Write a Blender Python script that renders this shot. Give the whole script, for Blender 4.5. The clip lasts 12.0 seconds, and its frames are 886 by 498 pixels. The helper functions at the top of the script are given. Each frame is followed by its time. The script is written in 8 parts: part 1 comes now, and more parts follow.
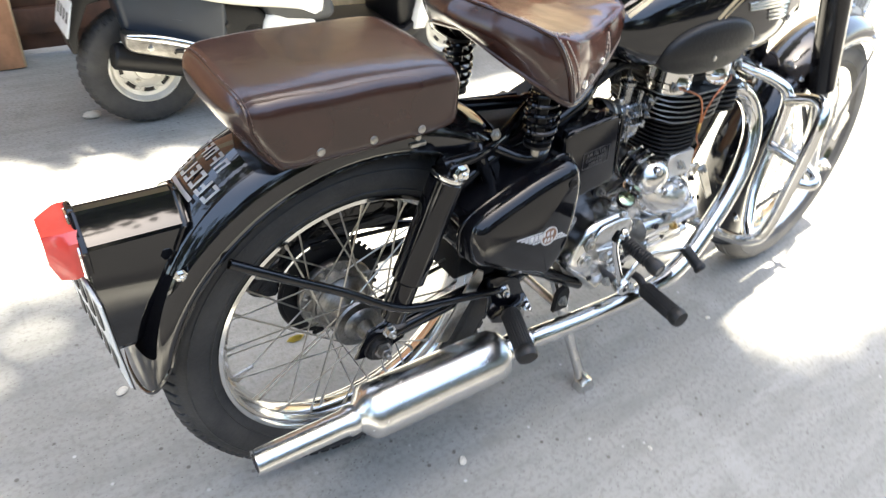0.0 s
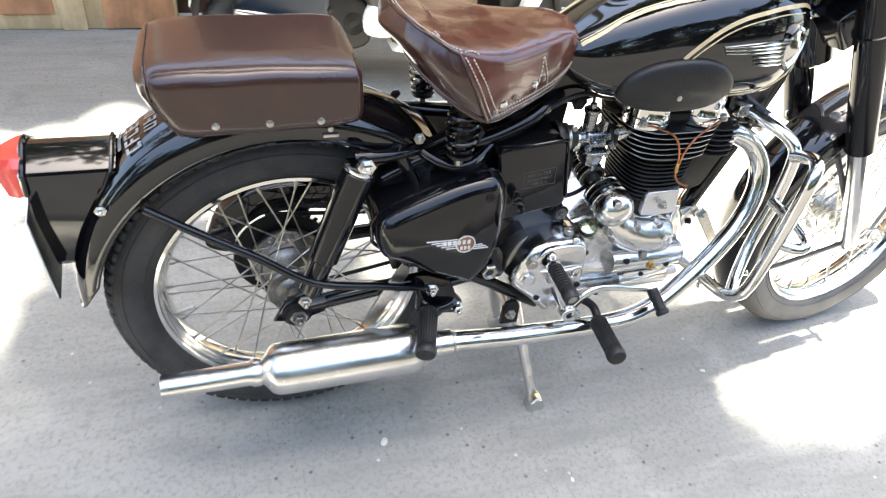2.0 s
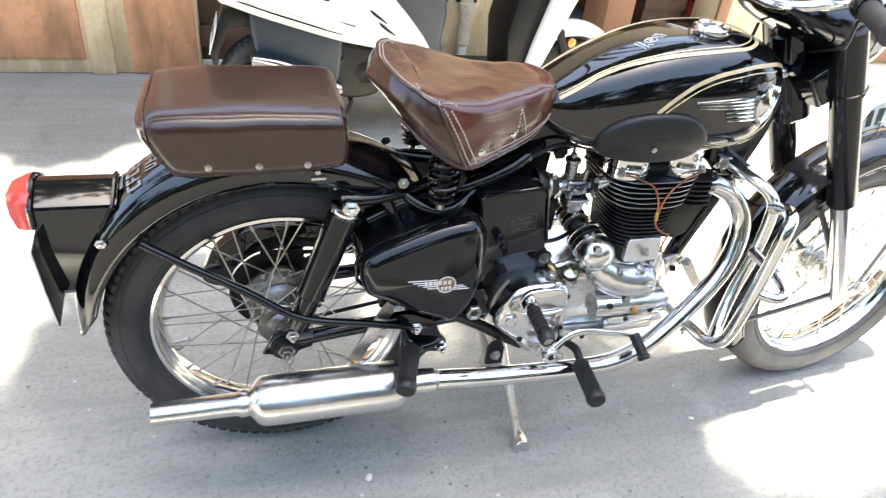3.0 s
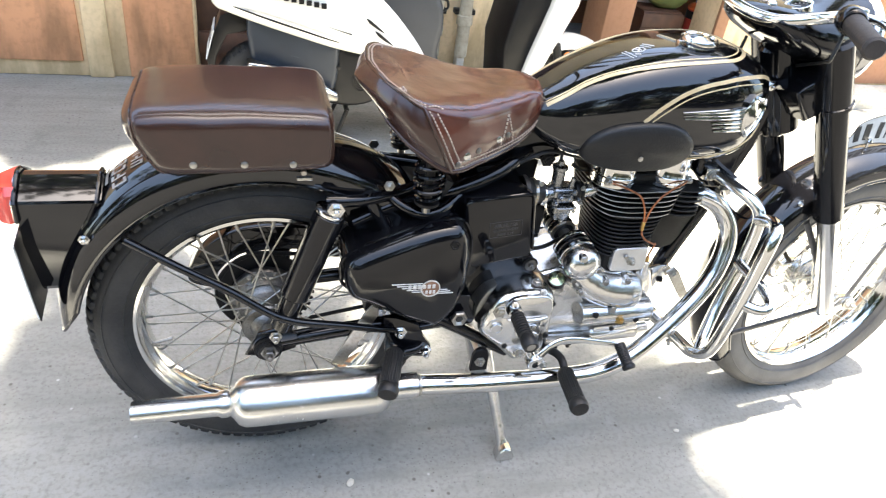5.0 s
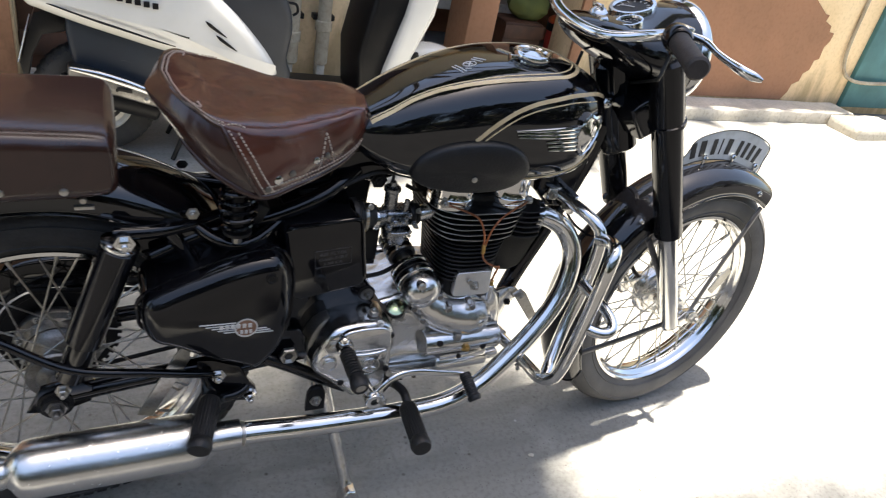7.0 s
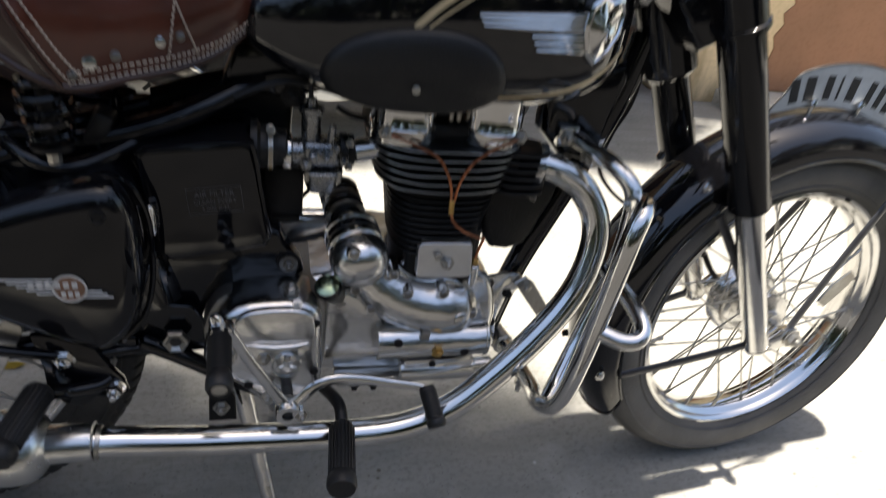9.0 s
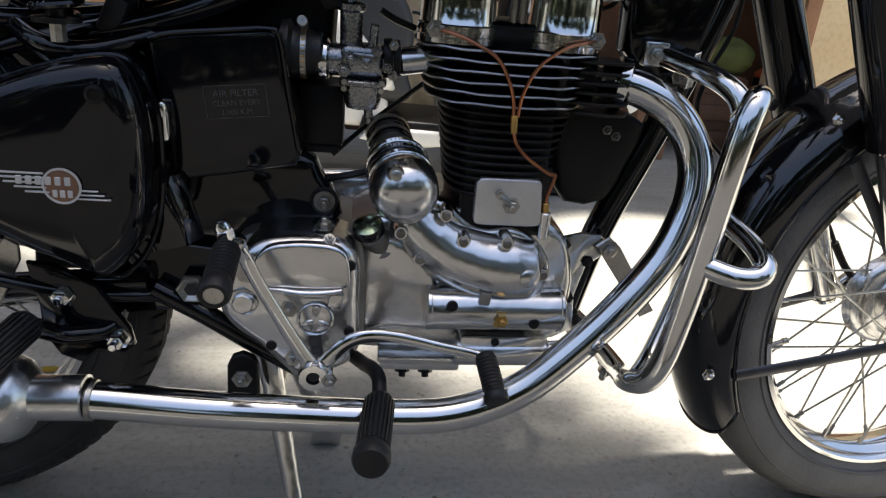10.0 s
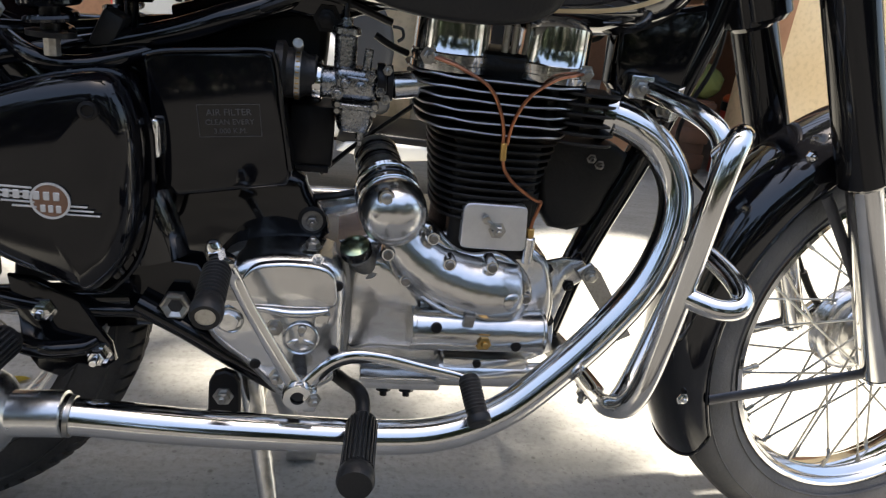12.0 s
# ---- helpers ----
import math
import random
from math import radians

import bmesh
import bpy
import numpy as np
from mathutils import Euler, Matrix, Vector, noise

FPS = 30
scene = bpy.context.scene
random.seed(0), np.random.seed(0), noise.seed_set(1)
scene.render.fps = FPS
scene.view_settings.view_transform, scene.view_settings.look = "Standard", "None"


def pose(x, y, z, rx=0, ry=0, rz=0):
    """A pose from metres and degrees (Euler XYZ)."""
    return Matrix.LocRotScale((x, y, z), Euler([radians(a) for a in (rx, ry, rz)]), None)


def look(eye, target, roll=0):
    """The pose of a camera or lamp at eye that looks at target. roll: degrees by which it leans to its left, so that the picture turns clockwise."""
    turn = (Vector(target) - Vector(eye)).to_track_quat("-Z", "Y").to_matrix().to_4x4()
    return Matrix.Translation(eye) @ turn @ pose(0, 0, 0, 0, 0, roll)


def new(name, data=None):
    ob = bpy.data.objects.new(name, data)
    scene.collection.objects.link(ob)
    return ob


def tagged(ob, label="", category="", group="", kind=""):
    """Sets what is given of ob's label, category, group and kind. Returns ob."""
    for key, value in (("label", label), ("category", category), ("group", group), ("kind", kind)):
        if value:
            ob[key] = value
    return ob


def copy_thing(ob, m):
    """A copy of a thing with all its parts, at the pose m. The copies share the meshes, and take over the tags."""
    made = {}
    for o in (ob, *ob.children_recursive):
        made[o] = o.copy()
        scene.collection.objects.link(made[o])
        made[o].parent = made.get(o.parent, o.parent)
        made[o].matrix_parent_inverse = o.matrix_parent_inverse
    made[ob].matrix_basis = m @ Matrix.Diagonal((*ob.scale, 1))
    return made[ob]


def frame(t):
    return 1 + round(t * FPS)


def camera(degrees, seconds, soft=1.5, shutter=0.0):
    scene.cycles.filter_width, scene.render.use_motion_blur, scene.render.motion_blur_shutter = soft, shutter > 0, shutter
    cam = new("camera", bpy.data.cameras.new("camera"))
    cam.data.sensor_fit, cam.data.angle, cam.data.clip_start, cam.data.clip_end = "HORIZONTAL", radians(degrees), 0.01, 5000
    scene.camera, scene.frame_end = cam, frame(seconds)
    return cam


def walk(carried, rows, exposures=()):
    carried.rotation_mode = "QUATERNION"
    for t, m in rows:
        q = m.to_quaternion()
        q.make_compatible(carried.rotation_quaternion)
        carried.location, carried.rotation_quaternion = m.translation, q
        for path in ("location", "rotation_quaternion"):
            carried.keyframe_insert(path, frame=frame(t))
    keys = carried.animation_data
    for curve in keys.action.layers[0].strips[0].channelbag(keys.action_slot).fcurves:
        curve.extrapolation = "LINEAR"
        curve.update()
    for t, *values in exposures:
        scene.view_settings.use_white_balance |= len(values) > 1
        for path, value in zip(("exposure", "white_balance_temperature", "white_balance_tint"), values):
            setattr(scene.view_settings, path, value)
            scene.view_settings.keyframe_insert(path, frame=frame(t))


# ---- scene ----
cam = camera(65.1, 12.0, soft=1.15, shutter=0.5)
PATH = [
    (0.0, -0.4472, -0.8270, 1.1606, 53.862, -4.776, -34.422),
    (0.5, -0.3385, -0.8992, 1.1728, 55.221, -5.928, -28.179),
    (1.0, -0.2306, -0.9958, 1.2046, 54.416, -5.161, -25.293),
    (1.5, -0.1585, -0.9750, 1.2261, 53.667, -6.453, -20.867),
    (2.0, -0.0997, -1.0591, 1.2335, 52.276, -5.538, -16.877),
    (2.5, -0.0624, -1.1170, 1.2676, 54.669, -4.847, -14.336),
    (3.0, -0.0452, -1.1215, 1.2671, 55.651, -5.621, -14.513),
    (3.2, -0.0432, -1.1231, 1.2690, 56.249, -6.479, -15.325),
    (4.8, -0.0341, -1.1331, 1.2583, 56.402, -7.029, -13.639),
    (5.0, -0.0241, -1.1376, 1.2554, 56.723, -6.753, -13.985),
    (5.5, 0.0013, -1.1330, 1.2573, 56.233, -6.821, -15.399),
    (6.0, 0.0368, -1.1269, 1.2579, 58.501, -9.058, -18.205),
    (6.5, 0.0704, -1.0893, 1.2397, 58.834, -9.480, -21.411),
    (7.0, 0.1114, -1.0583, 1.2443, 58.529, -10.617, -22.740),
    (7.2, 0.1500, -1.0683, 1.2356, 58.190, -9.966, -21.033),
    (8.8, 0.4583, -0.9003, 1.0675, 61.422, -9.243, -14.085),
    (9.0, 0.4920, -0.8776, 0.9958, 59.221, -7.667, -12.464),
    (9.5, 0.5437, -0.8680, 0.8102, 64.176, -6.573, -11.187),
    (10.0, 0.5714, -0.8442, 0.7308, 68.178, -4.788, -5.375),
    (10.5, 0.5694, -0.8358, 0.7336, 68.644, -4.787, -8.414),
    (11.0, 0.5612, -0.8442, 0.7375, 69.403, -5.325, -8.580),
    (11.5, 0.5548, -0.8455, 0.7458, 69.830, -6.235, -8.381),
    (12.0, 0.5470, -0.8454, 0.7468, 69.144, -7.195, -7.336),
]
EXPOSURE = [(0.0, 3.54, 6910, 7), (0.5, 3.7, 6910, 7), (1.5, 3.76, 6910, 7), (5.0, 3.73, 6960, 7), (5.5, 3.6, 7010, 7), (6.0, 3.3, 6810, 8), (6.5, 2.78, 6810, 10), (7.0, 2.34, 6760, 10), (8.8, 1.81, 6780, 10), (9.5, 1.67, 6730, 10), (10.5, 2.16, 6830, 10), (12.0, 2.34, 6880, 10)]
walk(cam, [(t, pose(x, y, z, rx, ry, rz)) for t, x, y, z, rx, ry, rz in PATH], EXPOSURE)

# ---------- daylight ----------
world = bpy.data.worlds.new("daylight")
scene.world = world
world.use_nodes = True
wn = world.node_tree.nodes
sky = wn.new("ShaderNodeTexSky")
sky.sky_type, sky.sun_disc = "NISHITA", False
sky.sun_elevation, sky.sun_rotation = radians(86.6), radians(20)
sky.dust_density, sky.air_density = 2.5, 1.0
world.node_tree.links.new(sky.outputs[0], wn["Background"].inputs[0])
wn["Background"].inputs[1].default_value = 0.08
sun = new("sun", bpy.data.lights.new("sun", "SUN"))
sun.data.energy, sun.data.angle, sun.data.color = 5.0, radians(1.5), (1.0, 0.95, 0.88)
sun.matrix_world = look((0.16, 0.44, 8.0), (0.0, 0.0, 0.0))


# ---------- materials ----------
def material(name, base, rough=0.5, metal=0.0, other=None, scale=8.0, mix=(0.35, 0.7), bump=0.0, bump_scale=60.0,
             grime=0.0, coat=0.0, rough_vary=0.12, spread=0.0, gloss=0.5, wave=0.0):
    """Two-scale procedural surface: broad patches to another tone, fine grain in bump and gloss."""
    m = bpy.data.materials.new(name)
    m.use_nodes = True
    n, l = m.node_tree.nodes, m.node_tree.links
    b = n["Principled BSDF"]
    co = n.new("ShaderNodeTexCoord")
    broad, fine = n.new("ShaderNodeTexNoise"), n.new("ShaderNodeTexNoise")
    broad.inputs["Scale"].default_value, broad.inputs["Detail"].default_value = scale, 6
    fine.inputs["Scale"].default_value, fine.inputs["Detail"].default_value = bump_scale, 4
    for q in (broad, fine):
        l.new(co.outputs["Object"], q.inputs["Vector"])
    ramp = n.new("ShaderNodeMapRange")
    ramp.inputs[1].default_value, ramp.inputs[2].default_value = mix
    l.new(broad.outputs[0], ramp.inputs[0])
    blend = n.new("ShaderNodeMix")
    blend.data_type = "RGBA"
    blend.inputs[6].default_value = (*base, 1)
    blend.inputs[7].default_value = (*(other or [c * 0.8 for c in base]), 1)
    l.new(ramp.outputs[0], blend.inputs[0])
    colour = blend.outputs[2]
    if grime:
        g = n.new("ShaderNodeMix")
        g.data_type, g.blend_type = "RGBA", "MULTIPLY"
        r2 = n.new("ShaderNodeMapRange")
        r2.inputs[1].default_value, r2.inputs[2].default_value, r2.inputs[4].default_value = 0.48, 0.72, grime
        l.new(fine.outputs[0], r2.inputs[0])
        l.new(r2.outputs[0], g.inputs[0])
        l.new(colour, g.inputs[6])
        g.inputs[7].default_value = (0.35, 0.3, 0.25, 1)
        colour = g.outputs[2]
    if spread:
        info, hsv, r3 = n.new("ShaderNodeObjectInfo"), n.new("ShaderNodeHueSaturation"), n.new("ShaderNodeMapRange")
        r3.inputs[3].default_value, r3.inputs[4].default_value = 1 - spread, 1 + spread
        l.new(info.outputs["Random"], r3.inputs[0])
        l.new(r3.outputs[0], hsv.inputs["Value"])
        l.new(colour, hsv.inputs["Color"])
        colour = hsv.outputs[0]
    l.new(colour, b.inputs["Base Color"])
    rr = n.new("ShaderNodeMapRange")
    rr.inputs[3].default_value, rr.inputs[4].default_value = max(0.02, rough - rough_vary * rough), min(1, rough + rough_vary)
    l.new(fine.outputs[0], rr.inputs[0])
    l.new(rr.outputs[0], b.inputs["Roughness"])
    b.inputs["Metallic"].default_value = metal
    b.inputs["Coat Weight"].default_value = coat
    b.inputs["Coat Roughness"].default_value = 0.04
    b.inputs["Specular IOR Level"].default_value = gloss
    if bump:
        bp = n.new("ShaderNodeBump")
        bp.inputs["Strength"].default_value, bp.inputs["Distance"].default_value = bump, 0.004
        l.new(fine.outputs[0], bp.inputs["Height"])
        l.new(bp.outputs[0], b.inputs["Normal"])
    if wave:
        slow, bw = n.new("ShaderNodeTexNoise"), n.new("ShaderNodeBump")
        slow.inputs["Scale"].default_value, slow.inputs["Detail"].default_value = 26, 2
        l.new(co.outputs["Object"], slow.inputs["Vector"])
        bw.inputs["Strength"].default_value, bw.inputs["Distance"].default_value = 1.0, wave
        l.new(slow.outputs[0], bw.inputs["Height"])
        if bump:
            l.new(bp.outputs[0], bw.inputs["Normal"])
        l.new(bw.outputs[0], b.inputs["Normal"])
        l.new(bw.outputs[0], b.inputs["Coat Normal"])
    return m


BLACK = material("black_enamel", (0.003, 0.003, 0.004), 0.055, 0, (0.005, 0.005, 0.006), 5, bump_scale=25, rough_vary=0.03, gloss=0.42)
LACQUER = material("polished_black_lacquer", (0.003, 0.003, 0.004), 0.045, 0, (0.005, 0.005, 0.006), 5, bump_scale=25, rough_vary=0.02, coat=0.4)
SATIN = material("satin_black", (0.006, 0.006, 0.0065), 0.36, 0, (0.011, 0.010, 0.0095), 12, grime=0.3, bump=0.06, bump_scale=180, gloss=0.22)
FINBLACK = material("heat_black", (0.005, 0.005, 0.005), 0.42, 0, (0.011, 0.010, 0.009), 20, bump=0.2, bump_scale=240, gloss=0.28)
CARB = material("dark_carburettor_alloy", (0.34, 0.35, 0.36), 0.22, 1, (0.22, 0.225, 0.23), 30, grime=0.3, bump=0.15, bump_scale=300)
SILENCER = material("brushed_chrome", (0.66, 0.66, 0.65), 0.21, 1, (0.62, 0.62, 0.60), 8, rough_vary=0.10, bump=0.05, bump_scale=120)
CHROME = material("chrome", (0.70, 0.70, 0.69), 0.08, 1, (0.62, 0.61, 0.585), 14, rough_vary=0.06, bump_scale=90)
STEEL = material("zinc_steel", (0.52, 0.51, 0.48), 0.3, 1, (0.36, 0.34, 0.3), 30, grime=0.3, bump=0.1, bump_scale=220)
PLAINALLOY = material("satin_aluminium", (0.58, 0.57, 0.55), 0.30, 1, (0.50, 0.49, 0.47), 20, bump=0.08, bump_scale=200)
MATTALLOY = material("dull_aluminium", (0.78, 0.77, 0.75), 0.46, 1, (0.68, 0.67, 0.65), 30, bump=0.06, bump_scale=240)
ALLOY = material("polished_aluminium", (0.72, 0.715, 0.70), 0.18, 1, (0.60, 0.595, 0.58), 9, bump_scale=40, rough_vary=0.10, wave=0.0022)
CAST = material("cast_aluminium", (0.36, 0.35, 0.33), 0.42, 1, (0.25, 0.24, 0.22), 22, grime=0.3, bump=0.25, bump_scale=320)
HUBMETAL = material("dull_hub_metal", (0.30, 0.29, 0.275), 0.34, 1, (0.15, 0.145, 0.135), 26, grime=0.45, bump=0.2, bump_scale=260)
BRASS = material("brass", (0.55, 0.36, 0.12), 0.3, 1, (0.4, 0.25, 0.1), 30)
COPPER = material("copper_pipe", (0.5, 0.2, 0.1), 0.28, 1, (0.33, 0.14, 0.08), 40)
STAYGREY = material("worn_dark_steel", (0.10, 0.10, 0.105), 0.34, 0.7, (0.06, 0.06, 0.065), 18, bump=0.08, bump_scale=200)
RUBBER = material("rubber", (0.006, 0.006, 0.0065), 0.45, 0, (0.011, 0.0105, 0.010), 25, grime=0.2, bump=0.15, bump_scale=260, gloss=0.4)
TYRE = material("tyre_rubber", (0.018, 0.018, 0.018), 0.75, 0, (0.045, 0.042, 0.038), 14, bump=0.25, bump_scale=180)
TYREDUST = material("dusty_tyre_rubber", (0.075, 0.073, 0.070), 0.8, 0, (0.135, 0.127, 0.118), 9, bump=0.25, bump_scale=180)
LEATHER = material("brown_leather", (0.092, 0.027, 0.016), 0.19, 0, (0.048, 0.016, 0.010), 9, bump=0.012, bump_scale=140, rough_vary=0.02, coat=0.18, wave=0.0012)
LEATHERD = material("dark_brown_leather", (0.040, 0.0165, 0.0115), 0.23, 0, (0.024, 0.011, 0.008), 9, bump=0.012, bump_scale=140, rough_vary=0.02, coat=0.18, wave=0.0006)
OLDGRIP = material("faded_rubber", (0.040, 0.032, 0.028), 0.62, 0, (0.026, 0.022, 0.020), 40, bump=0.15, bump_scale=260)
THREAD = material("waxed_thread", (0.45, 0.36, 0.28), 0.7)
COPPERDISC = material("copper_enamel", (0.22, 0.115, 0.07), 0.4, 0.2, (0.16, 0.085, 0.05), 60)
GOLD = material("gold_pinstripe", (0.62, 0.49, 0.29), 0.35, 0.05, (0.52, 0.40, 0.23), 30)
SILVER = material("silver_decal", (0.60, 0.59, 0.57), 0.35, 0.3)
REDLENS = material("red_lens", (0.60, 0.055, 0.04), 0.12, 0, (0.48, 0.04, 0.03), 20, coat=0.5)
AMBER = material("amber_lens", (0.75, 0.22, 0.02), 0.15, coat=0.5)
PLATE = material("plate_paint", (0.62, 0.64, 0.63), 0.45, 0, (0.5, 0.52, 0.5), 9, grime=0.2)
INK = material("ink", (0.02, 0.02, 0.02), 0.6)
STEPSTONE = material("worn_cement", (0.56, 0.52, 0.44), 0.9, 0, (0.40, 0.37, 0.31), 5, bump=0.5, bump_scale=50, grime=0.35)
BROWNWALL = material("brown_plaster", (0.37, 0.18, 0.095), 0.75, 0, (0.29, 0.145, 0.075), 3, bump=0.2, bump_scale=45, grime=0.15)
DARKWOOD = material("dark_wood", (0.10, 0.045, 0.025), 0.6, 0, (0.05, 0.025, 0.015), 12, bump=0.3, bump_scale=60)
PVC = material("stained_pipe", (0.45, 0.40, 0.30), 0.6, 0, (0.3, 0.24, 0.16), 9, grime=0.3)
TEAL = material("teal_paint", (0.06, 0.19, 0.20), 0.6, 0, (0.04, 0.13, 0.14), 6)
WHITEPAINT = material("pearl_white_paint", (0.74, 0.72, 0.66), 0.16, 0, (0.66, 0.64, 0.58), 6, coat=0.6)
SCOOTGREY = material("dark_grey_plastic", (0.030, 0.032, 0.036), 0.5, 0, (0.022, 0.024, 0.027), 10, bump=0.1, bump_scale=260)
# Black plastic; the sky's blue reflection is put into its colour.
NAVY = material("sky_tinted_plastic", (0.010, 0.017, 0.028), 0.40, 0, (0.007, 0.012, 0.020), 10)
GREYMETAL = material("grey_wheel_paint", (0.62, 0.60, 0.55), 0.35, 0.3, (0.50, 0.48, 0.43), 16)
RED = material("red_plastic", (0.5, 0.05, 0.03), 0.5)
LEAF = material("leaf", (0.03, 0.052, 0.018), 0.55, 0, (0.045, 0.07, 0.026), 3)
BARK = material("bark", (0.12, 0.09, 0.06), 0.9, 0, (0.07, 0.05, 0.035), 20, bump=0.8, bump_scale=40)


# ---------- mesh helpers ----------
def part(name, bm, mat, parent=None, label="", angle=38):
    """Link a bmesh as one mesh object under its thing or part."""
    bmesh.ops.recalc_face_normals(bm, faces=bm.faces)
    me = bpy.data.meshes.new(name)
    bm.to_mesh(me)
    bm.free()
    for p in me.polygons:
        p.use_smooth = True
    me.set_sharp_from_angle(angle=radians(angle))
    me.materials.append(mat)
    ob = new(name, me)
    if parent is not None:
        ob.parent = parent
    if label:
        ob["label"] = label
    return ob


def thing(name, label, category, group="", kind="", at=(0, 0, 0)):
    ob = new(name)
    ob.empty_display_size = 0.1
    ob.location = at
    return tagged(ob, label, category, group, kind)


def merge(*bms):
    out = bmesh.new()
    for b in bms:
        me = bpy.data.meshes.new("tmp")
        b.to_mesh(me)
        b.free()
        out.from_mesh(me)
        bpy.data.meshes.remove(me)
    return out


def moved(bm, m):
    bmesh.ops.transform(bm, matrix=m, verts=bm.verts)
    return bm


def box(lo, hi, bevel=0.003, segments=2):
    bm = bmesh.new()
    bmesh.ops.create_cube(bm, size=1)
    lo, hi = Vector(lo), Vector(hi)
    for v in bm.verts:
        v.co = Vector([lo[i] + (v.co[i] + 0.5) * (hi[i] - lo[i]) for i in range(3)])
    if bevel:
        bmesh.ops.bevel(bm, geom=list(bm.edges), offset=bevel, segments=segments, profile=0.5, affect="EDGES")
    return bm


def axis_to(p, d):
    """Matrix that lays local z along d, origin at p."""
    q = Vector(d).normalized().to_track_quat("Z", "Y")
    return Matrix.Translation(p) @ q.to_matrix().to_4x4()


def lathe(profile, p=(0, 0, 0), d=(0, 0, 1), segs=28, close=False):
    """Turn (radius, height) pairs round the axis d through p."""
    bm = bmesh.new()
    rings = []
    for r, h in profile:
        if r < 1e-6:
            rings.append([bm.verts.new((0, 0, h))])
        else:
            rings.append([bm.verts.new((r * math.cos(2 * math.pi * i / segs), r * math.sin(2 * math.pi * i / segs), h)) for i in range(segs)])
    pairs = list(zip(rings, rings[1:])) + ([(rings[-1], rings[0])] if close else [])
    for a, b in pairs:
        for i in range(segs):
            j = (i + 1) % segs
            if len(a) == 1 and len(b) == 1:
                continue
            if len(a) == 1:
                bm.faces.new((a[0], b[i], b[j]))
            elif len(b) == 1:
                bm.faces.new((a[i], a[j], b[0]))
            else:
                bm.faces.new((a[i], a[j], b[j], b[i]))
    return moved(bm, axis_to(p, d))


def rod(a, b, r, segs=14, bevel=0.0):
    a, b = Vector(a), Vector(b)
    h = (b - a).length
    k = bevel or min(r * 0.2, h * 0.2)
    return lathe([(0, 0), (r - k, 0), (r, k), (r, h - k), (r - k, h), (0, h)], a, b - a, segs)


def smooth_path(points, steps=6, closed=False):
    pts = [Vector(p) for p in points]
    n = len(pts)
    out = []
    for i in range(n if closed else n - 1):
        g = lambda k: pts[k % n] if closed else pts[max(0, min(n - 1, k))]
        p0, p1, p2, p3 = g(i - 1), g(i), g(i + 1), g(i + 2)
        for s in range(steps):
            t = s / steps
            out.append(0.5 * ((2 * p1) + (p2 - p0) * t + (2 * p0 - 5 * p1 + 4 * p2 - p3) * t * t + (3 * p1 - p0 - 3 * p2 + p3) * t ** 3))
    if not closed:
        out.append(pts[-1])
    return out


def tube(points, r, segs=14, steps=6, closed=False, caps=True, flat=1.0):
    """A round bar along a smooth line; r may be a list over the points; flat squeezes it across."""
    pts = smooth_path(points, steps, closed) if steps > 1 else [Vector(p) for p in points]
    n = len(pts)
    def radius(i):
        if isinstance(r, (int, float)):
            return r
        u = i / max(1, n - 1) * (len(r) - 1)
        k = min(int(u), len(r) - 2)
        return r[k] + (r[k + 1] - r[k]) * (u - k)
    bm = bmesh.new()
    rings, side = [], None
    for i, p in enumerate(pts):
        a, b = (pts[(i - 1) % n], pts[(i + 1) % n]) if closed else (pts[max(0, i - 1)], pts[min(n - 1, i + 1)])
        t = (b - a).normalized()
        if side is None:
            side = t.orthogonal().normalized() if abs(t.y) > 0.9 else t.cross(Vector((0, 1, 0))).normalized()
        side = (side - t * side.dot(t)).normalized()
        up = t.cross(side)
        q = radius(i)
        rings.append([bm.verts.new(p + q * (side * math.cos(2 * math.pi * k / segs) + up * flat * math.sin(2 * math.pi * k / segs))) for k in range(segs)])
    for i in range(n if closed else n - 1):
        a, b = rings[i], rings[(i + 1) % n]
        for k in range(segs):
            bm.faces.new((a[k], a[(k + 1) % segs], b[(k + 1) % segs], b[k]))
    if caps and not closed:
        bm.faces.new(rings[0])
        bm.faces.new(rings[-1])
    return bm


def slab(outline, y0, y1, bevel=0.004, segments=3, rounded=0):
    """A plate: an (x, z) outline carried from y0 to y1 with rounded rims. rounded: smooth the outline through its points."""
    o = [(x, z) for x, z in outline]
    if rounded:
        o = [(p.x, p.z) for p in smooth_path([(x, 0, z) for x, z in o], rounded, True)]
    bm = bmesh.new()
    a = [bm.verts.new((x, y0, z)) for x, z in o]
    b = [bm.verts.new((x, y1, z)) for x, z in o]
    n = len(o)
    f0, f1 = bm.faces.new(a), bm.faces.new(b)
    for i in range(n):
        bm.faces.new((a[i], a[(i + 1) % n], b[(i + 1) % n], b[i]))
    bmesh.ops.recalc_face_normals(bm, faces=bm.faces)
    if bevel:
        rim = [e for e in bm.edges if all(abs(v.co.y - y0) < 1e-6 for v in e.verts) or all(abs(v.co.y - y1) < 1e-6 for v in e.verts)]
        bmesh.ops.bevel(bm, geom=rim, offset=bevel, segments=segments, profile=0.5, affect="EDGES")
    return bm


def loft(sections, cap=True, closed=True):
    """Skin rings of equal counts."""
    bm = bmesh.new()
    rings = [[bm.verts.new(p) for p in s] for s in sections]
    n = len(rings[0])
    for a, b in zip(rings, rings[1:]):
        for k in range(n if closed else n - 1):
            bm.faces.new((a[k], a[(k + 1) % n], b[(k + 1) % n], b[k]))
    if cap:
        bm.faces.new(rings[0])
        bm.faces.new(rings[-1])
    return bm


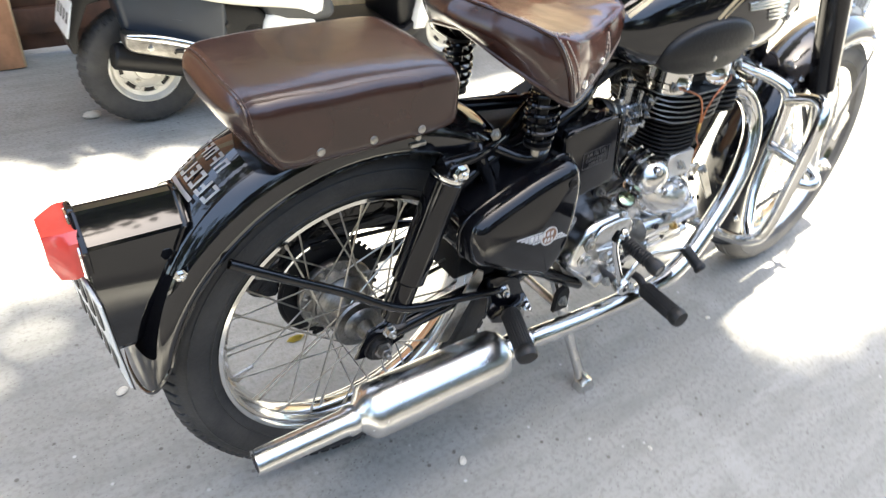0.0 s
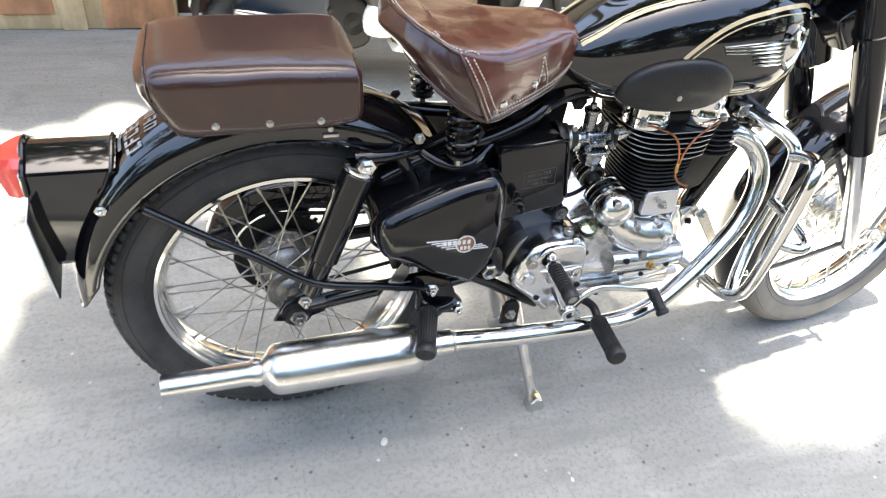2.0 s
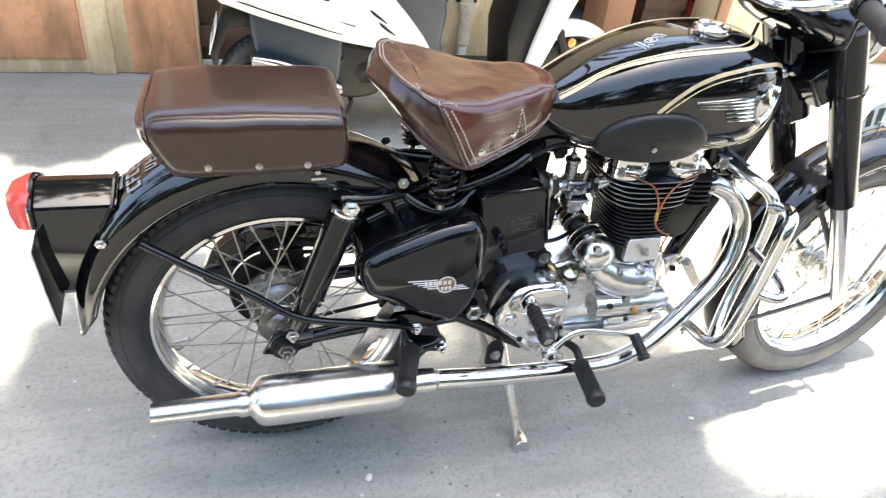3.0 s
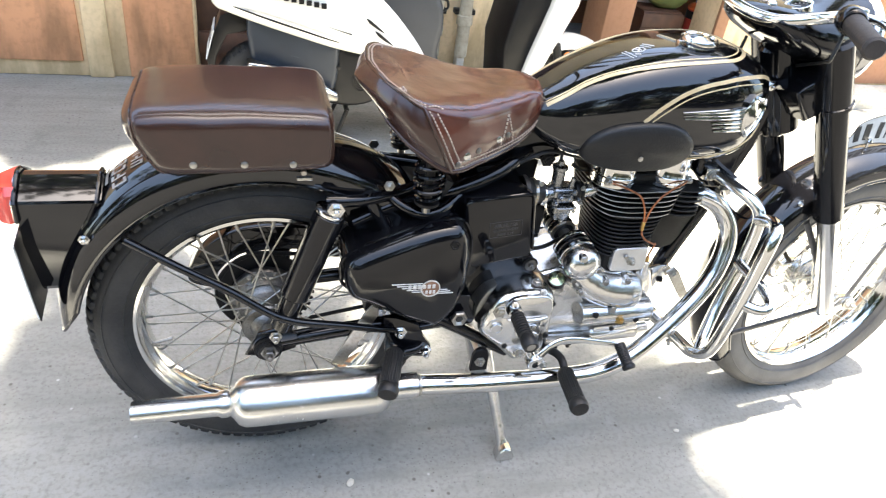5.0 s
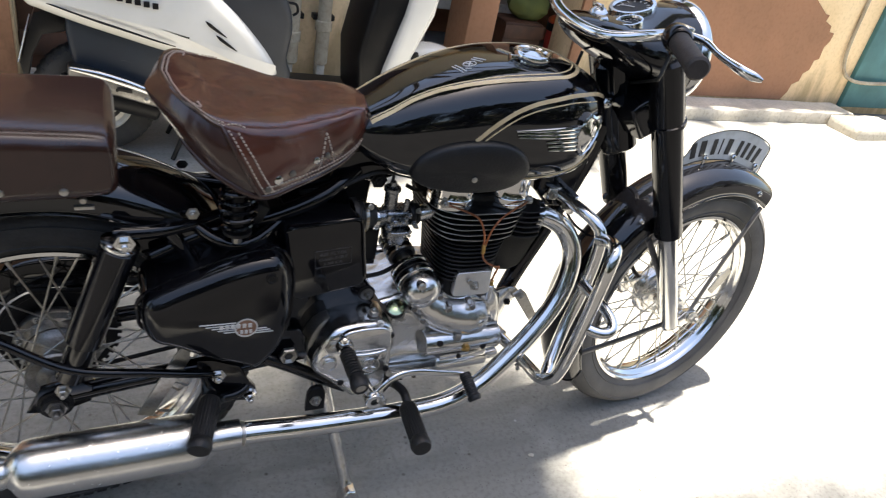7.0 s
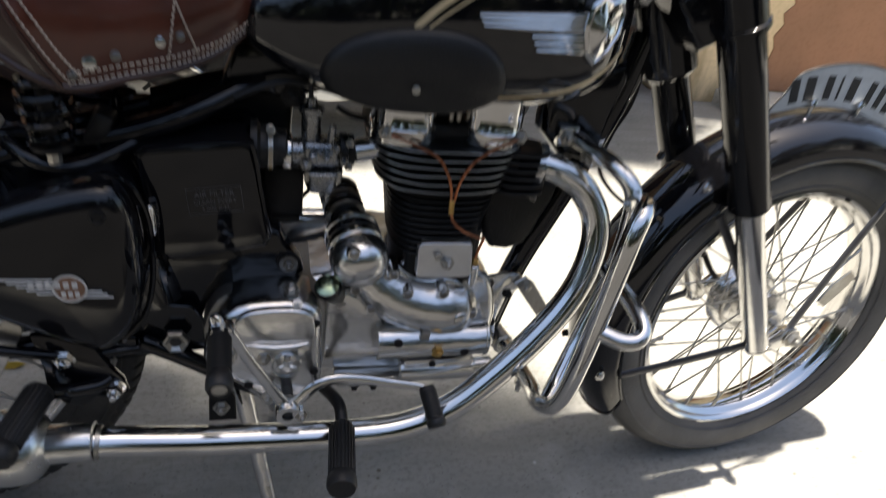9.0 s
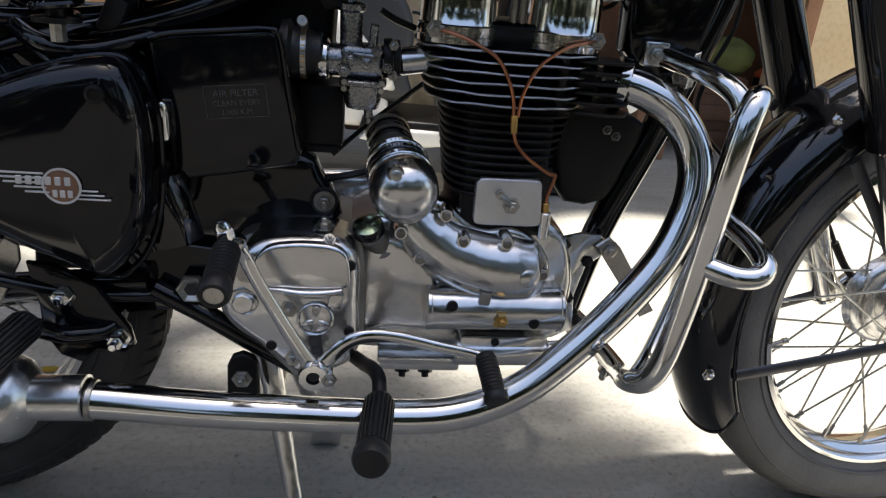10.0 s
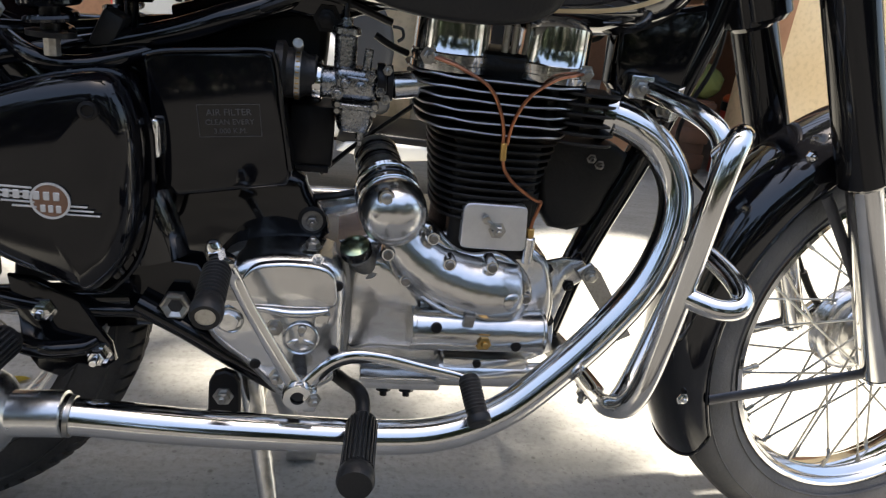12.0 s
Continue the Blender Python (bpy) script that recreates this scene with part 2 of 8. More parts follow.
def sheet(fn, nu, nv, thick=0.0015):
    """A curved sheet fn(u, v), u and v from 0 to 1, given thickness."""
    bm = bmesh.new()
    g = [[bm.verts.new(fn(i / nu, j / nv)) for j in range(nv + 1)] for i in range(nu + 1)]
    for i in range(nu):
        for j in range(nv):
            bm.faces.new((g[i][j], g[i + 1][j], g[i + 1][j + 1], g[i][j + 1]))
    if thick:
        bmesh.ops.recalc_face_normals(bm, faces=bm.faces)
        bmesh.ops.solidify(bm, geom=list(bm.faces), thickness=thick)
    return bm


def bolt(p, d, r=0.007, h=0.006, washer=True):
    """Hexagon head with a washer and a stud end."""
    prof = [(0, 0), (r * 1.45, 0), (r * 1.45, h * 0.2), (r, h * 0.2)] if washer else [(0, 0), (r, 0)]
    a = lathe(prof + [(r, h * 0.9), (r * 0.85, h), (0, h)], p, d, 6)
    b = lathe([(0, h), (r * 0.5, h), (r * 0.5, h * 1.5), (r * 0.4, h * 1.6), (0, h * 1.6)], p, d, 10)
    return merge(a, b)


def screw(p, d, r=0.005, h=0.003):
    """Slotted cheese-head screw."""
    a = lathe([(0, 0), (r, 0), (r, h * 0.7), (r * 0.8, h), (r * 0.18, h), (r * 0.18, h * 0.5), (0, h * 0.5)], p, d, 14)
    return a


# ---------- the yard: ground, house wall, kerb ----------
def ground_material():
    """Worn cement screed: broad stains, trowel streaks, grit of two sizes, hairline cracks and pits."""
    m = material("cement_screed", (0.285, 0.278, 0.252), 0.78, 0, (0.215, 0.21, 0.188), 1.7, bump=0.5, bump_scale=90, grime=0.35)
    n, l = m.node_tree.nodes, m.node_tree.links
    b = n["Principled BSDF"]
    co = n.new("ShaderNodeTexCoord")
    colour = b.inputs["Base Color"].links[0].from_socket

    def lay(factor, tone):
        mix = n.new("ShaderNodeMix")
        mix.data_type = "RGBA"
        l.new(factor, mix.inputs[0])
        l.new(colour, mix.inputs[6])
        mix.inputs[7].default_value = (*tone, 1)
        return mix.outputs[2]

    def remap(src, a, c, lo, hi):
        r = n.new("ShaderNodeMapRange")
        r.inputs[1].default_value, r.inputs[2].default_value, r.inputs[3].default_value, r.inputs[4].default_value = a, c, lo, hi
        l.new(src, r.inputs[0])
        return r.outputs[0]

    def times(a, c):
        k = n.new("ShaderNodeMath")
        k.operation = "MULTIPLY"
        l.new(a, k.inputs[0])
        l.new(c, k.inputs[1])
        return k.outputs[0]

    def clouds(scale, detail, stretch=(1, 1, 1), turn=0.0, rough=0.6):
        mp, t = n.new("ShaderNodeMapping"), n.new("ShaderNodeTexNoise")
        mp.inputs["Scale"].default_value, mp.inputs["Rotation"].default_value = stretch, (0, 0, turn)
        t.inputs["Scale"].default_value, t.inputs["Detail"].default_value, t.inputs["Roughness"].default_value = scale, detail, rough
        l.new(co.outputs["Object"], mp.inputs["Vector"])
        l.new(mp.outputs[0], t.inputs["Vector"])
        return t.outputs[0]

    def grit(scale, size, share):
        v, sep = n.new("ShaderNodeTexVoronoi"), n.new("ShaderNodeSeparateColor")
        v.inputs["Scale"].default_value = scale
        l.new(co.outputs["Object"], v.inputs["Vector"])
        l.new(v.outputs["Color"], sep.inputs[0])
        return times(remap(v.outputs["Distance"], size * 0.5, size, 1.0, 0.0), remap(sep.outputs[0], 1 - share, 1 - share + 0.08, 0.0, 1.0))

    colour = lay(remap(clouds(2.4, 8, (1.2, 8.0, 1.0), 0.5), 0.44, 0.70, 0.0, 0.75), (0.180, 0.176, 0.154))
    colour = lay(remap(clouds(5.5, 9, rough=0.7), 0.56, 0.70, 0.0, 0.65), (0.150, 0.146, 0.127))
    colour = lay(remap(clouds(3.3, 7, (1, 1, 1), 1.2), 0.58, 0.74, 0.0, 0.6), (0.34, 0.333, 0.308))
    colour = lay(remap(clouds(38, 5, rough=0.75), 0.55, 0.75, 0.0, 0.45), (0.155, 0.151, 0.136))
    colour = lay(times(grit(30, 0.16, 0.38), remap(clouds(2.0, 3), 0.35, 0.6, 0.25, 0.95)), (0.085, 0.075, 0.06))
    colour = lay(times(grit(75, 0.22, 0.30), remap(clouds(2.7, 3), 0.40, 0.62, 0.1, 0.85)), (0.12, 0.11, 0.09))
    colour = lay(times(grit(21, 0.10, 0.18), remap(clouds(1.6, 2), 0.4, 0.6, 0.2, 0.9)), (0.42, 0.41, 0.38))
    colour = lay(times(grit(150, 0.26, 0.22), remap(clouds(3.4, 3), 0.38, 0.6, 0.15, 0.9)), (0.075, 0.07, 0.06))
    l.new(colour, b.inputs["Base Color"])
    return m


def ground_fn(u, v):
    return Vector((-60 + 120 * u, -60 + 120 * v, 0))


ground = part("ground", sheet(ground_fn, 24, 24, 0), ground_material())
tagged(ground, "pale grey worn cement yard floor with dust and small stains", "ground", kind="structure")
# Unseen asphalt, added so panels and chrome mirror a dark ground.
road = part("road", box((-30.0, -5.6, -0.05), (30.0, -0.77, 0.004), 0.002), material("asphalt", (0.020, 0.0195, 0.019), 0.85, 0, (0.030, 0.029, 0.028), 2.5, bump=0.6, bump_scale=180))
tagged(road, "unseen dark asphalt added to darken the reflections", "road", kind="structure")
WALL_Y = 2.2


def stained_wall(name, base, other, stain, top=0.55):
    """Painted plaster with damp stains that climb from the foot in uneven tongues, and chips."""
    m = material(name, base, 0.8, 0, other, 3.0, bump=0.3, bump_scale=45, grime=0.2)
    n, l = m.node_tree.nodes, m.node_tree.links
    b = n["Principled BSDF"]
    src = b.inputs["Base Color"].links[0].from_socket
    co, mp, noi, sep = n.new("ShaderNodeTexCoord"), n.new("ShaderNodeMapping"), n.new("ShaderNodeTexNoise"), n.new("ShaderNodeSeparateXYZ")
    mp.inputs["Scale"].default_value = (5.0, 5.0, 1.2)
    noi.inputs["Scale"].default_value, noi.inputs["Detail"].default_value = 2.0, 7
    l.new(co.outputs["Object"], mp.inputs["Vector"])
    l.new(mp.outputs[0], noi.inputs["Vector"])
    l.new(co.outputs["Object"], sep.inputs[0])
    reach, sub, gate = n.new("ShaderNodeMapRange"), n.new("ShaderNodeMath"), n.new("ShaderNodeMapRange")
    reach.inputs[1].default_value, reach.inputs[2].default_value, reach.inputs[3].default_value, reach.inputs[4].default_value = 0.0, top, 0.0, 0.42
    l.new(sep.outputs[2], reach.inputs[0])
    sub.operation = "SUBTRACT"
    l.new(noi.outputs[0], sub.inputs[0])
    l.new(reach.outputs[0], sub.inputs[1])
    gate.inputs[1].default_value, gate.inputs[2].default_value, gate.inputs[4].default_value = 0.30, 0.50, 0.62
    l.new(sub.outputs[0], gate.inputs[0])
    mix = n.new("ShaderNodeMix")
    mix.data_type = "RGBA"
    l.new(gate.outputs[0], mix.inputs[0])
    l.new(src, mix.inputs[6])
    mix.inputs[7].default_value = (*stain, 1)
    l.new(mix.outputs[2], b.inputs["Base Color"])
    return m


CREAMWALL = stained_wall("damp_cream_plaster", (0.84, 0.65, 0.40), (0.75, 0.56, 0.32), (0.31, 0.22, 0.105))
OCHREWALL = stained_wall("damp_terracotta", (0.74, 0.37, 0.19), (0.64, 0.31, 0.155), (0.20, 0.11, 0.05))
wall = thing("wall_north", "terracotta and cream painted house wall with damp stains", "wall", kind="structure")
part("wall_section", box((-9, WALL_Y, 0), (-0.235, WALL_Y + 0.25, 2.35), 0.006), CREAMWALL, wall, "cream plastered wall")
for x0, x1, z0 in ((-3.6, -2.3, 0.07), (-2.05, -0.72, 0.07), (-0.53, -0.243, 0.004)):
    part("wall_panel", box((x0, WALL_Y - 0.014, z0), (x1, WALL_Y + 0.002, 2.30), 0.005), OCHREWALL, wall, "terracotta painted wall panel")
part("pilaster", box((-0.70, WALL_Y - 0.02, 0.0), (-0.60, WALL_Y + 0.002, 2.30), 0.006), CREAMWALL, wall)
part("wall_section", box((1.79, WALL_Y, 0), (1.95, WALL_Y + 0.25, 1.95), 0.006), BROWNWALL, wall)
part("wall_section", box((2.47, WALL_Y, 0), (9, WALL_Y + 0.25, 2.35), 0.006), CREAMWALL, wall)
part("wall_section", box((-0.235, WALL_Y, 1.95), (2.47, WALL_Y + 0.25, 2.35), 0.006), CREAMWALL, wall)
part("recess_wall", box((0.66, WALL_Y + 1.3, 0), (3.2, WALL_Y + 1.4, 2.05), 0.004), BROWNWALL, wall, "shaded back wall of the porch")
part("porch_ceiling", box((0.70, WALL_Y + 0.25, 1.96), (3.2, WALL_Y + 1.3, 2.05), 0.004), STEPSTONE, wall)
part("side_wall", box((0.6, WALL_Y + 0.14, 0), (0.7, WALL_Y + 1.4, 1.955), 0.004), DARKWOOD, wall)
part("side_wall", box((3.2, WALL_Y + 0.25, 0), (3.3, WALL_Y + 1.4, 1.955), 0.004), BROWNWALL, wall)
part("recess_wall", box((0.70, WALL_Y + 0.24, 0), (1.42, WALL_Y + 0.32, 1.955), 0.006), CREAMWALL, wall, "stained plaster pier")
for k in range(5):
    part("gate_board", box((-0.232 + 0.178 * k, WALL_Y + 0.10, 0.03), (-0.061 + 0.178 * k, WALL_Y + 0.13, 1.95), 0.005), DARKWOOD, wall, "dark stained gate board")
# Added backing so no light comes through the board gaps.
part("gate_backing", box((-0.232, WALL_Y + 0.132, 0.03), (0.598, WALL_Y + 0.139, 1.95), 0.002), DARKWOOD, wall)
part("gate_rail", box((-0.232, WALL_Y + 0.07, 0.10), (0.655, WALL_Y + 0.10, 0.20), 0.005), DARKWOOD, wall)
part("step", box((1.42, WALL_Y + 0.05, 0), (1.79, WALL_Y + 0.5, 0.12), 0.01), STEPSTONE, wall)
part("coping", box((-9, WALL_Y - 0.05, 2.352), (9, WALL_Y + 0.30, 2.42), 0.01), STEPSTONE, wall, "cement coping")
part("jamb_strip", box((2.462, WALL_Y - 0.004, 0.0), (2.53, WALL_Y + 0.02, 1.95), 0.003), BROWNWALL, wall, "brown painted door edge")
patch = [(3.0, 0.085), (2.985, 0.20), (3.0, 0.30), (2.975, 0.36), (3.01, 0.42), (2.985, 0.47), (3.03, 0.52), (3.01, 0.56), (3.06, 0.60), (3.05, 0.63), (3.12, 0.66), (3.3, 0.69), (3.7, 0.72), (4.15, 0.775),
         (4.28, 0.70), (4.33, 0.67), (4.37, 0.665), (4.36, 0.625), (4.43, 0.60), (4.44, 0.56), (4.49, 0.555), (4.485, 0.50), (4.455, 0.46), (4.46, 0.38), (4.42, 0.365), (4.415, 0.30), (4.37, 0.275), (4.365, 0.22), (4.31, 0.195), (4.30, 0.14), (4.26, 0.085)]
part("paint_patch", slab(patch, WALL_Y - 0.006, WALL_Y + 0.002, 0.0008, 1), BROWNWALL, wall, "patch of brown paint with a torn edge")
part("teal_panel", box((4.86, WALL_Y - 0.035, 0.06), (6.2, WALL_Y + 0.002, 2.30), 0.008), TEAL, wall, "teal painted panel")
part("hose", tube([(4.66, WALL_Y - 0.012, 0.85), (4.67, WALL_Y - 0.02, 0.5), (4.72, WALL_Y - 0.03, 0.33), (4.80, WALL_Y - 0.05, 0.27), (4.95, WALL_Y - 0.07, 0.255), (5.3, WALL_Y - 0.06, 0.26)], 0.012, 12), PVC, wall, "pale hose on the wall")
kerb = thing("kerb", "low worn cement plinth along the house wall", "kerb", kind="structure")


def rough_block(lo, hi, seed, amount=0.006):
    bm = box(lo, hi, 0.012, 2)
    bmesh.ops.subdivide_edges(bm, edges=[e for e in bm.edges if e.calc_length() > 0.12], cuts=10, use_grid_fill=True)
    for v in bm.verts:
        v.co += Vector(noise.noise_vector(v.co * 9 + Vector((seed, 0, 0)))) * amount + Vector(noise.noise_vector(v.co * 2.5)) * amount
    return bm


part("plinth", rough_block((2.75, 1.99, -0.03), (4.80, WALL_Y + 0.01, 0.078), 1), STEPSTONE, kerb)
part("loose_block", rough_block((4.52, 1.72, -0.005), (5.02, 1.97, 0.075), 4), STEPSTONE, kerb)
for x, r in ((0.925, 0.044), (1.09, 0.034)):
    pp = thing("drain_pipe", "stained cream drain pipe on the porch pier", "pipe", "drain pipes")
    part("pipe", rod((x, WALL_Y + 0.19, 0.09), (x, WALL_Y + 0.19, 1.955), r, 20), PVC, pp)
    part("collar", lathe([(r, 0), (r + 0.008, 0.004), (r + 0.008, 0.05), (r, 0.054)], (x, WALL_Y + 0.19, 0.20 + 0.06 * (x > 1)), (0, 0, 1), 20), PVC, pp)
    part("foot", box((x - 0.02, WALL_Y + 0.17, 0.0), (x + 0.02, WALL_Y + 0.24, 0.10), 0.004), STEPSTONE, pp)
    part("clip", box((x - r - 0.02, WALL_Y + 0.19, 0.31), (x + r + 0.02, WALL_Y + 0.245, 0.335), 0.003), SATIN, pp)
bin_ = thing("plastic_bin", "slim red plastic bin with dark band and orange lid", "bin", at=(0, 0, 0))
BIN = Vector((2.565, WALL_Y + 0.33, 0))
part("body", lathe([(0, 0), (0.058, 0), (0.070, 0.375), (0.066, 0.38), (0.055, 0.02), (0, 0.02)], BIN, (0, 0, 1), 28), RED, bin_)
part("band", lathe([(0.066, 0), (0.0725, 0.002), (0.0735, 0.045), (0.066, 0.047)], BIN + Vector((0, 0, 0.325)), (0, 0, 1), 28), SATIN, bin_, "dark band")
part("lid", lathe([(0.060, 0), (0.072, 0.002), (0.072, 0.014), (0.055, 0.030), (0.020, 0.038), (0, 0.039)], BIN + Vector((0, 0, 0.376)), (0, 0, 1), 28), material("orange_plastic", (0.62, 0.12, 0.03), 0.45, 0, (0.5, 0.09, 0.025), 20), bin_, "orange domed lid")
bottle = thing("plastic_bottle", "blue plastic bottle standing on the bin's lid", "bottle")
part("bottle_body", lathe([(0, 0), (0.024, 0), (0.026, 0.004), (0.026, 0.095), (0.020, 0.118), (0.010, 0.128), (0, 0.128)], BIN + Vector((-0.012, 0, 0.414)), (0, 0, 1), 24), material("blue_plastic", (0.02, 0.06, 0.30), 0.35, 0, (0.015, 0.045, 0.22), 30), bottle)
part("cap", lathe([(0, 0), (0.011, 0), (0.011, 0.018), (0.009, 0.02), (0, 0.02)], BIN + Vector((-0.012, 0, 0.540)), (0, 0, 1), 18), SATIN, bottle)
crate = thing("wooden_crate", "dark red-brown wooden crate on the porch floor", "crate")
part("side", box((2.15, WALL_Y + 0.24, 0.0), (2.40, WALL_Y + 0.44, 0.375), 0.006), DARKWOOD, crate)
for z in (0.03, 0.16, 0.29):
    part("rail", box((2.145, WALL_Y + 0.225, z), (2.405, WALL_Y + 0.24, z + 0.075), 0.003), DARKWOOD, crate)
sack = thing("cloth_sack", "faded green cloth sack on a crate", "sack")
bm = bmesh.new()
bmesh.ops.create_uvsphere(bm, u_segments=24, v_segments=16, radius=1)
for v in bm.verts:
    v.co = Vector((2.335 + v.co.x * 0.13, WALL_Y + 0.35 + v.co.y * 0.09, 0.455 + v.co.z * 0.088)) + Vector(noise.noise_vector(v.co * 2.2)) * 0.02
part("cloth", bm, material("green_cloth", (0.13, 0.15, 0.04), 0.9, 0, (0.08, 0.10, 0.03), 8, bump=0.5), sack)
bench = thing("stone_bench", "low grey stone bench against the porch wall", "bench")
part("slab", box((1.86, WALL_Y + 0.95, 0.24), (2.75, WALL_Y + 1.28, 0.31), 0.008), STEPSTONE, bench)
for x in (1.90, 2.60):
    part("leg", box((x, WALL_Y + 0.98, 0.0), (x + 0.10, WALL_Y + 1.25, 0.241), 0.006), STEPSTONE, bench)
# odd bits on the floor
chip = thing("stone_chip", "pale stone chip lying on the floor", "stone", "stone chips")
bm = bmesh.new()
bmesh.ops.create_icosphere(bm, subdivisions=2, radius=1)
for v in bm.verts:
    v.co = Vector((v.co.x * 0.03, v.co.y * 0.022, 0.010 + v.co.z * 0.012)) + Vector(noise.noise_vector(v.co * 1.7)) * 0.006
part("stone", bm, STEPSTONE, chip)
chip.matrix_basis = Matrix.Translation((-0.12, 1.66, 0))
for x, y, s, r in ((0.16, -0.183, 0.35, 1), (1.20, -0.31, 0.22, 2), (-0.36, 0.33, 0.45, 0.5), (0.98, -0.15, 0.25, 3), (0.52, -0.36, 0.2, 1.4), (1.05, -0.66, 0.25, 2.2)):
    copy_thing(chip, Matrix.Translation((x, y, 0)) @ Matrix.Rotation(r, 4, "Z") @ Matrix.Scale(s, 4))
leaf_ = thing("dry_leaf", "small yellow fallen leaf on the floor", "leaf")
bm = bmesh.new()
pts = [(-0.022, 0, 0.004), (-0.01, 0.010, 0.003), (0.008, 0.011, 0.003), (0.024, 0, 0.006), (0.008, -0.010, 0.004), (-0.01, -0.009, 0.003)]
bm.faces.new([bm.verts.new(p) for p in pts])
bmesh.ops.solidify(bm, geom=list(bm.faces), thickness=0.0008)
part("blade", bm, material("dry_leaf", (0.55, 0.42, 0.05), 0.6, 0, (0.4, 0.28, 0.05), 40), leaf_)
leaf_.matrix_basis = Matrix.Translation((0.02, 0.30, 0))


# ---------- unseen trees: leaf crowns that cast the shade, and a row for reflections ---
SUN_TO = Vector((0.02, 0.055, 1.0))
# Floor outlines of the wanted shade; unseen leaf crowns are built to cast it.
SHADE = [(-6.5, -0.6), (-3.0, -0.45), (-0.9, -0.34), (-0.3, -0.44), (0.3, -0.54), (1.06, -0.66), (1.05, -0.60), (0.97, -0.42), (0.95, -0.30), (0.90, -0.10), (0.80, 0.13), (0.52, 0.17), (0.30, 0.24), (0.0, 0.34), (-0.25, 0.58), (-0.6, 0.80), (-1.3, 0.90), (-6.5, 0.95)]
FRONT = [(1.0, -0.80), (2.3, -0.95), (2.3, -0.66), (1.75, -0.52), (1.35, -0.48), (1.0, -0.52)]
BACK = [(-7.0, 1.46), (-0.5, 1.44), (0.3, 1.40), (1.2, 1.43), (2.2, 1.50), (2.4, 1.95), (2.6, 2.10), (8.0, 2.12), (8.0, 2.7), (-7.0, 2.7)]


def inside(poly, x, y):
    c = False
    for (x0, y0), (x1, y1) in zip(poly, poly[1:] + poly[:1]):
        if (y0 > y) != (y1 > y) and x < (x1 - x0) * (y - y0) / (y1 - y0) + x0:
            c = not c
    return c


def leaves(spots, size, rng):
    """One mesh of folded leaf blades at the given places."""
    verts, faces = [], []
    for p in spots:
        d = Vector((rng.uniform(-1, 1), rng.uniform(-1, 1), rng.uniform(-0.45, 0.25))).normalized()
        s = d.cross(Vector((rng.uniform(-0.5, 0.5), rng.uniform(-0.5, 0.5), 1))).normalized()
        l = size * rng.uniform(0.7, 1.3)
        k = len(verts)
        n = s.cross(d)
        verts += [p, p + d * l * 0.45 + s * l * 0.26 + n * l * 0.05, p + d * l, p + d * l * 0.45 - s * l * 0.26 + n * l * 0.05]
        faces += [(k, k + 1, k + 2), (k, k + 2, k + 3)]
    me = bpy.data.meshes.new("crown")
    me.from_pydata([tuple(v) for v in verts], [], faces)
    me.materials.append(LEAF)
    return me


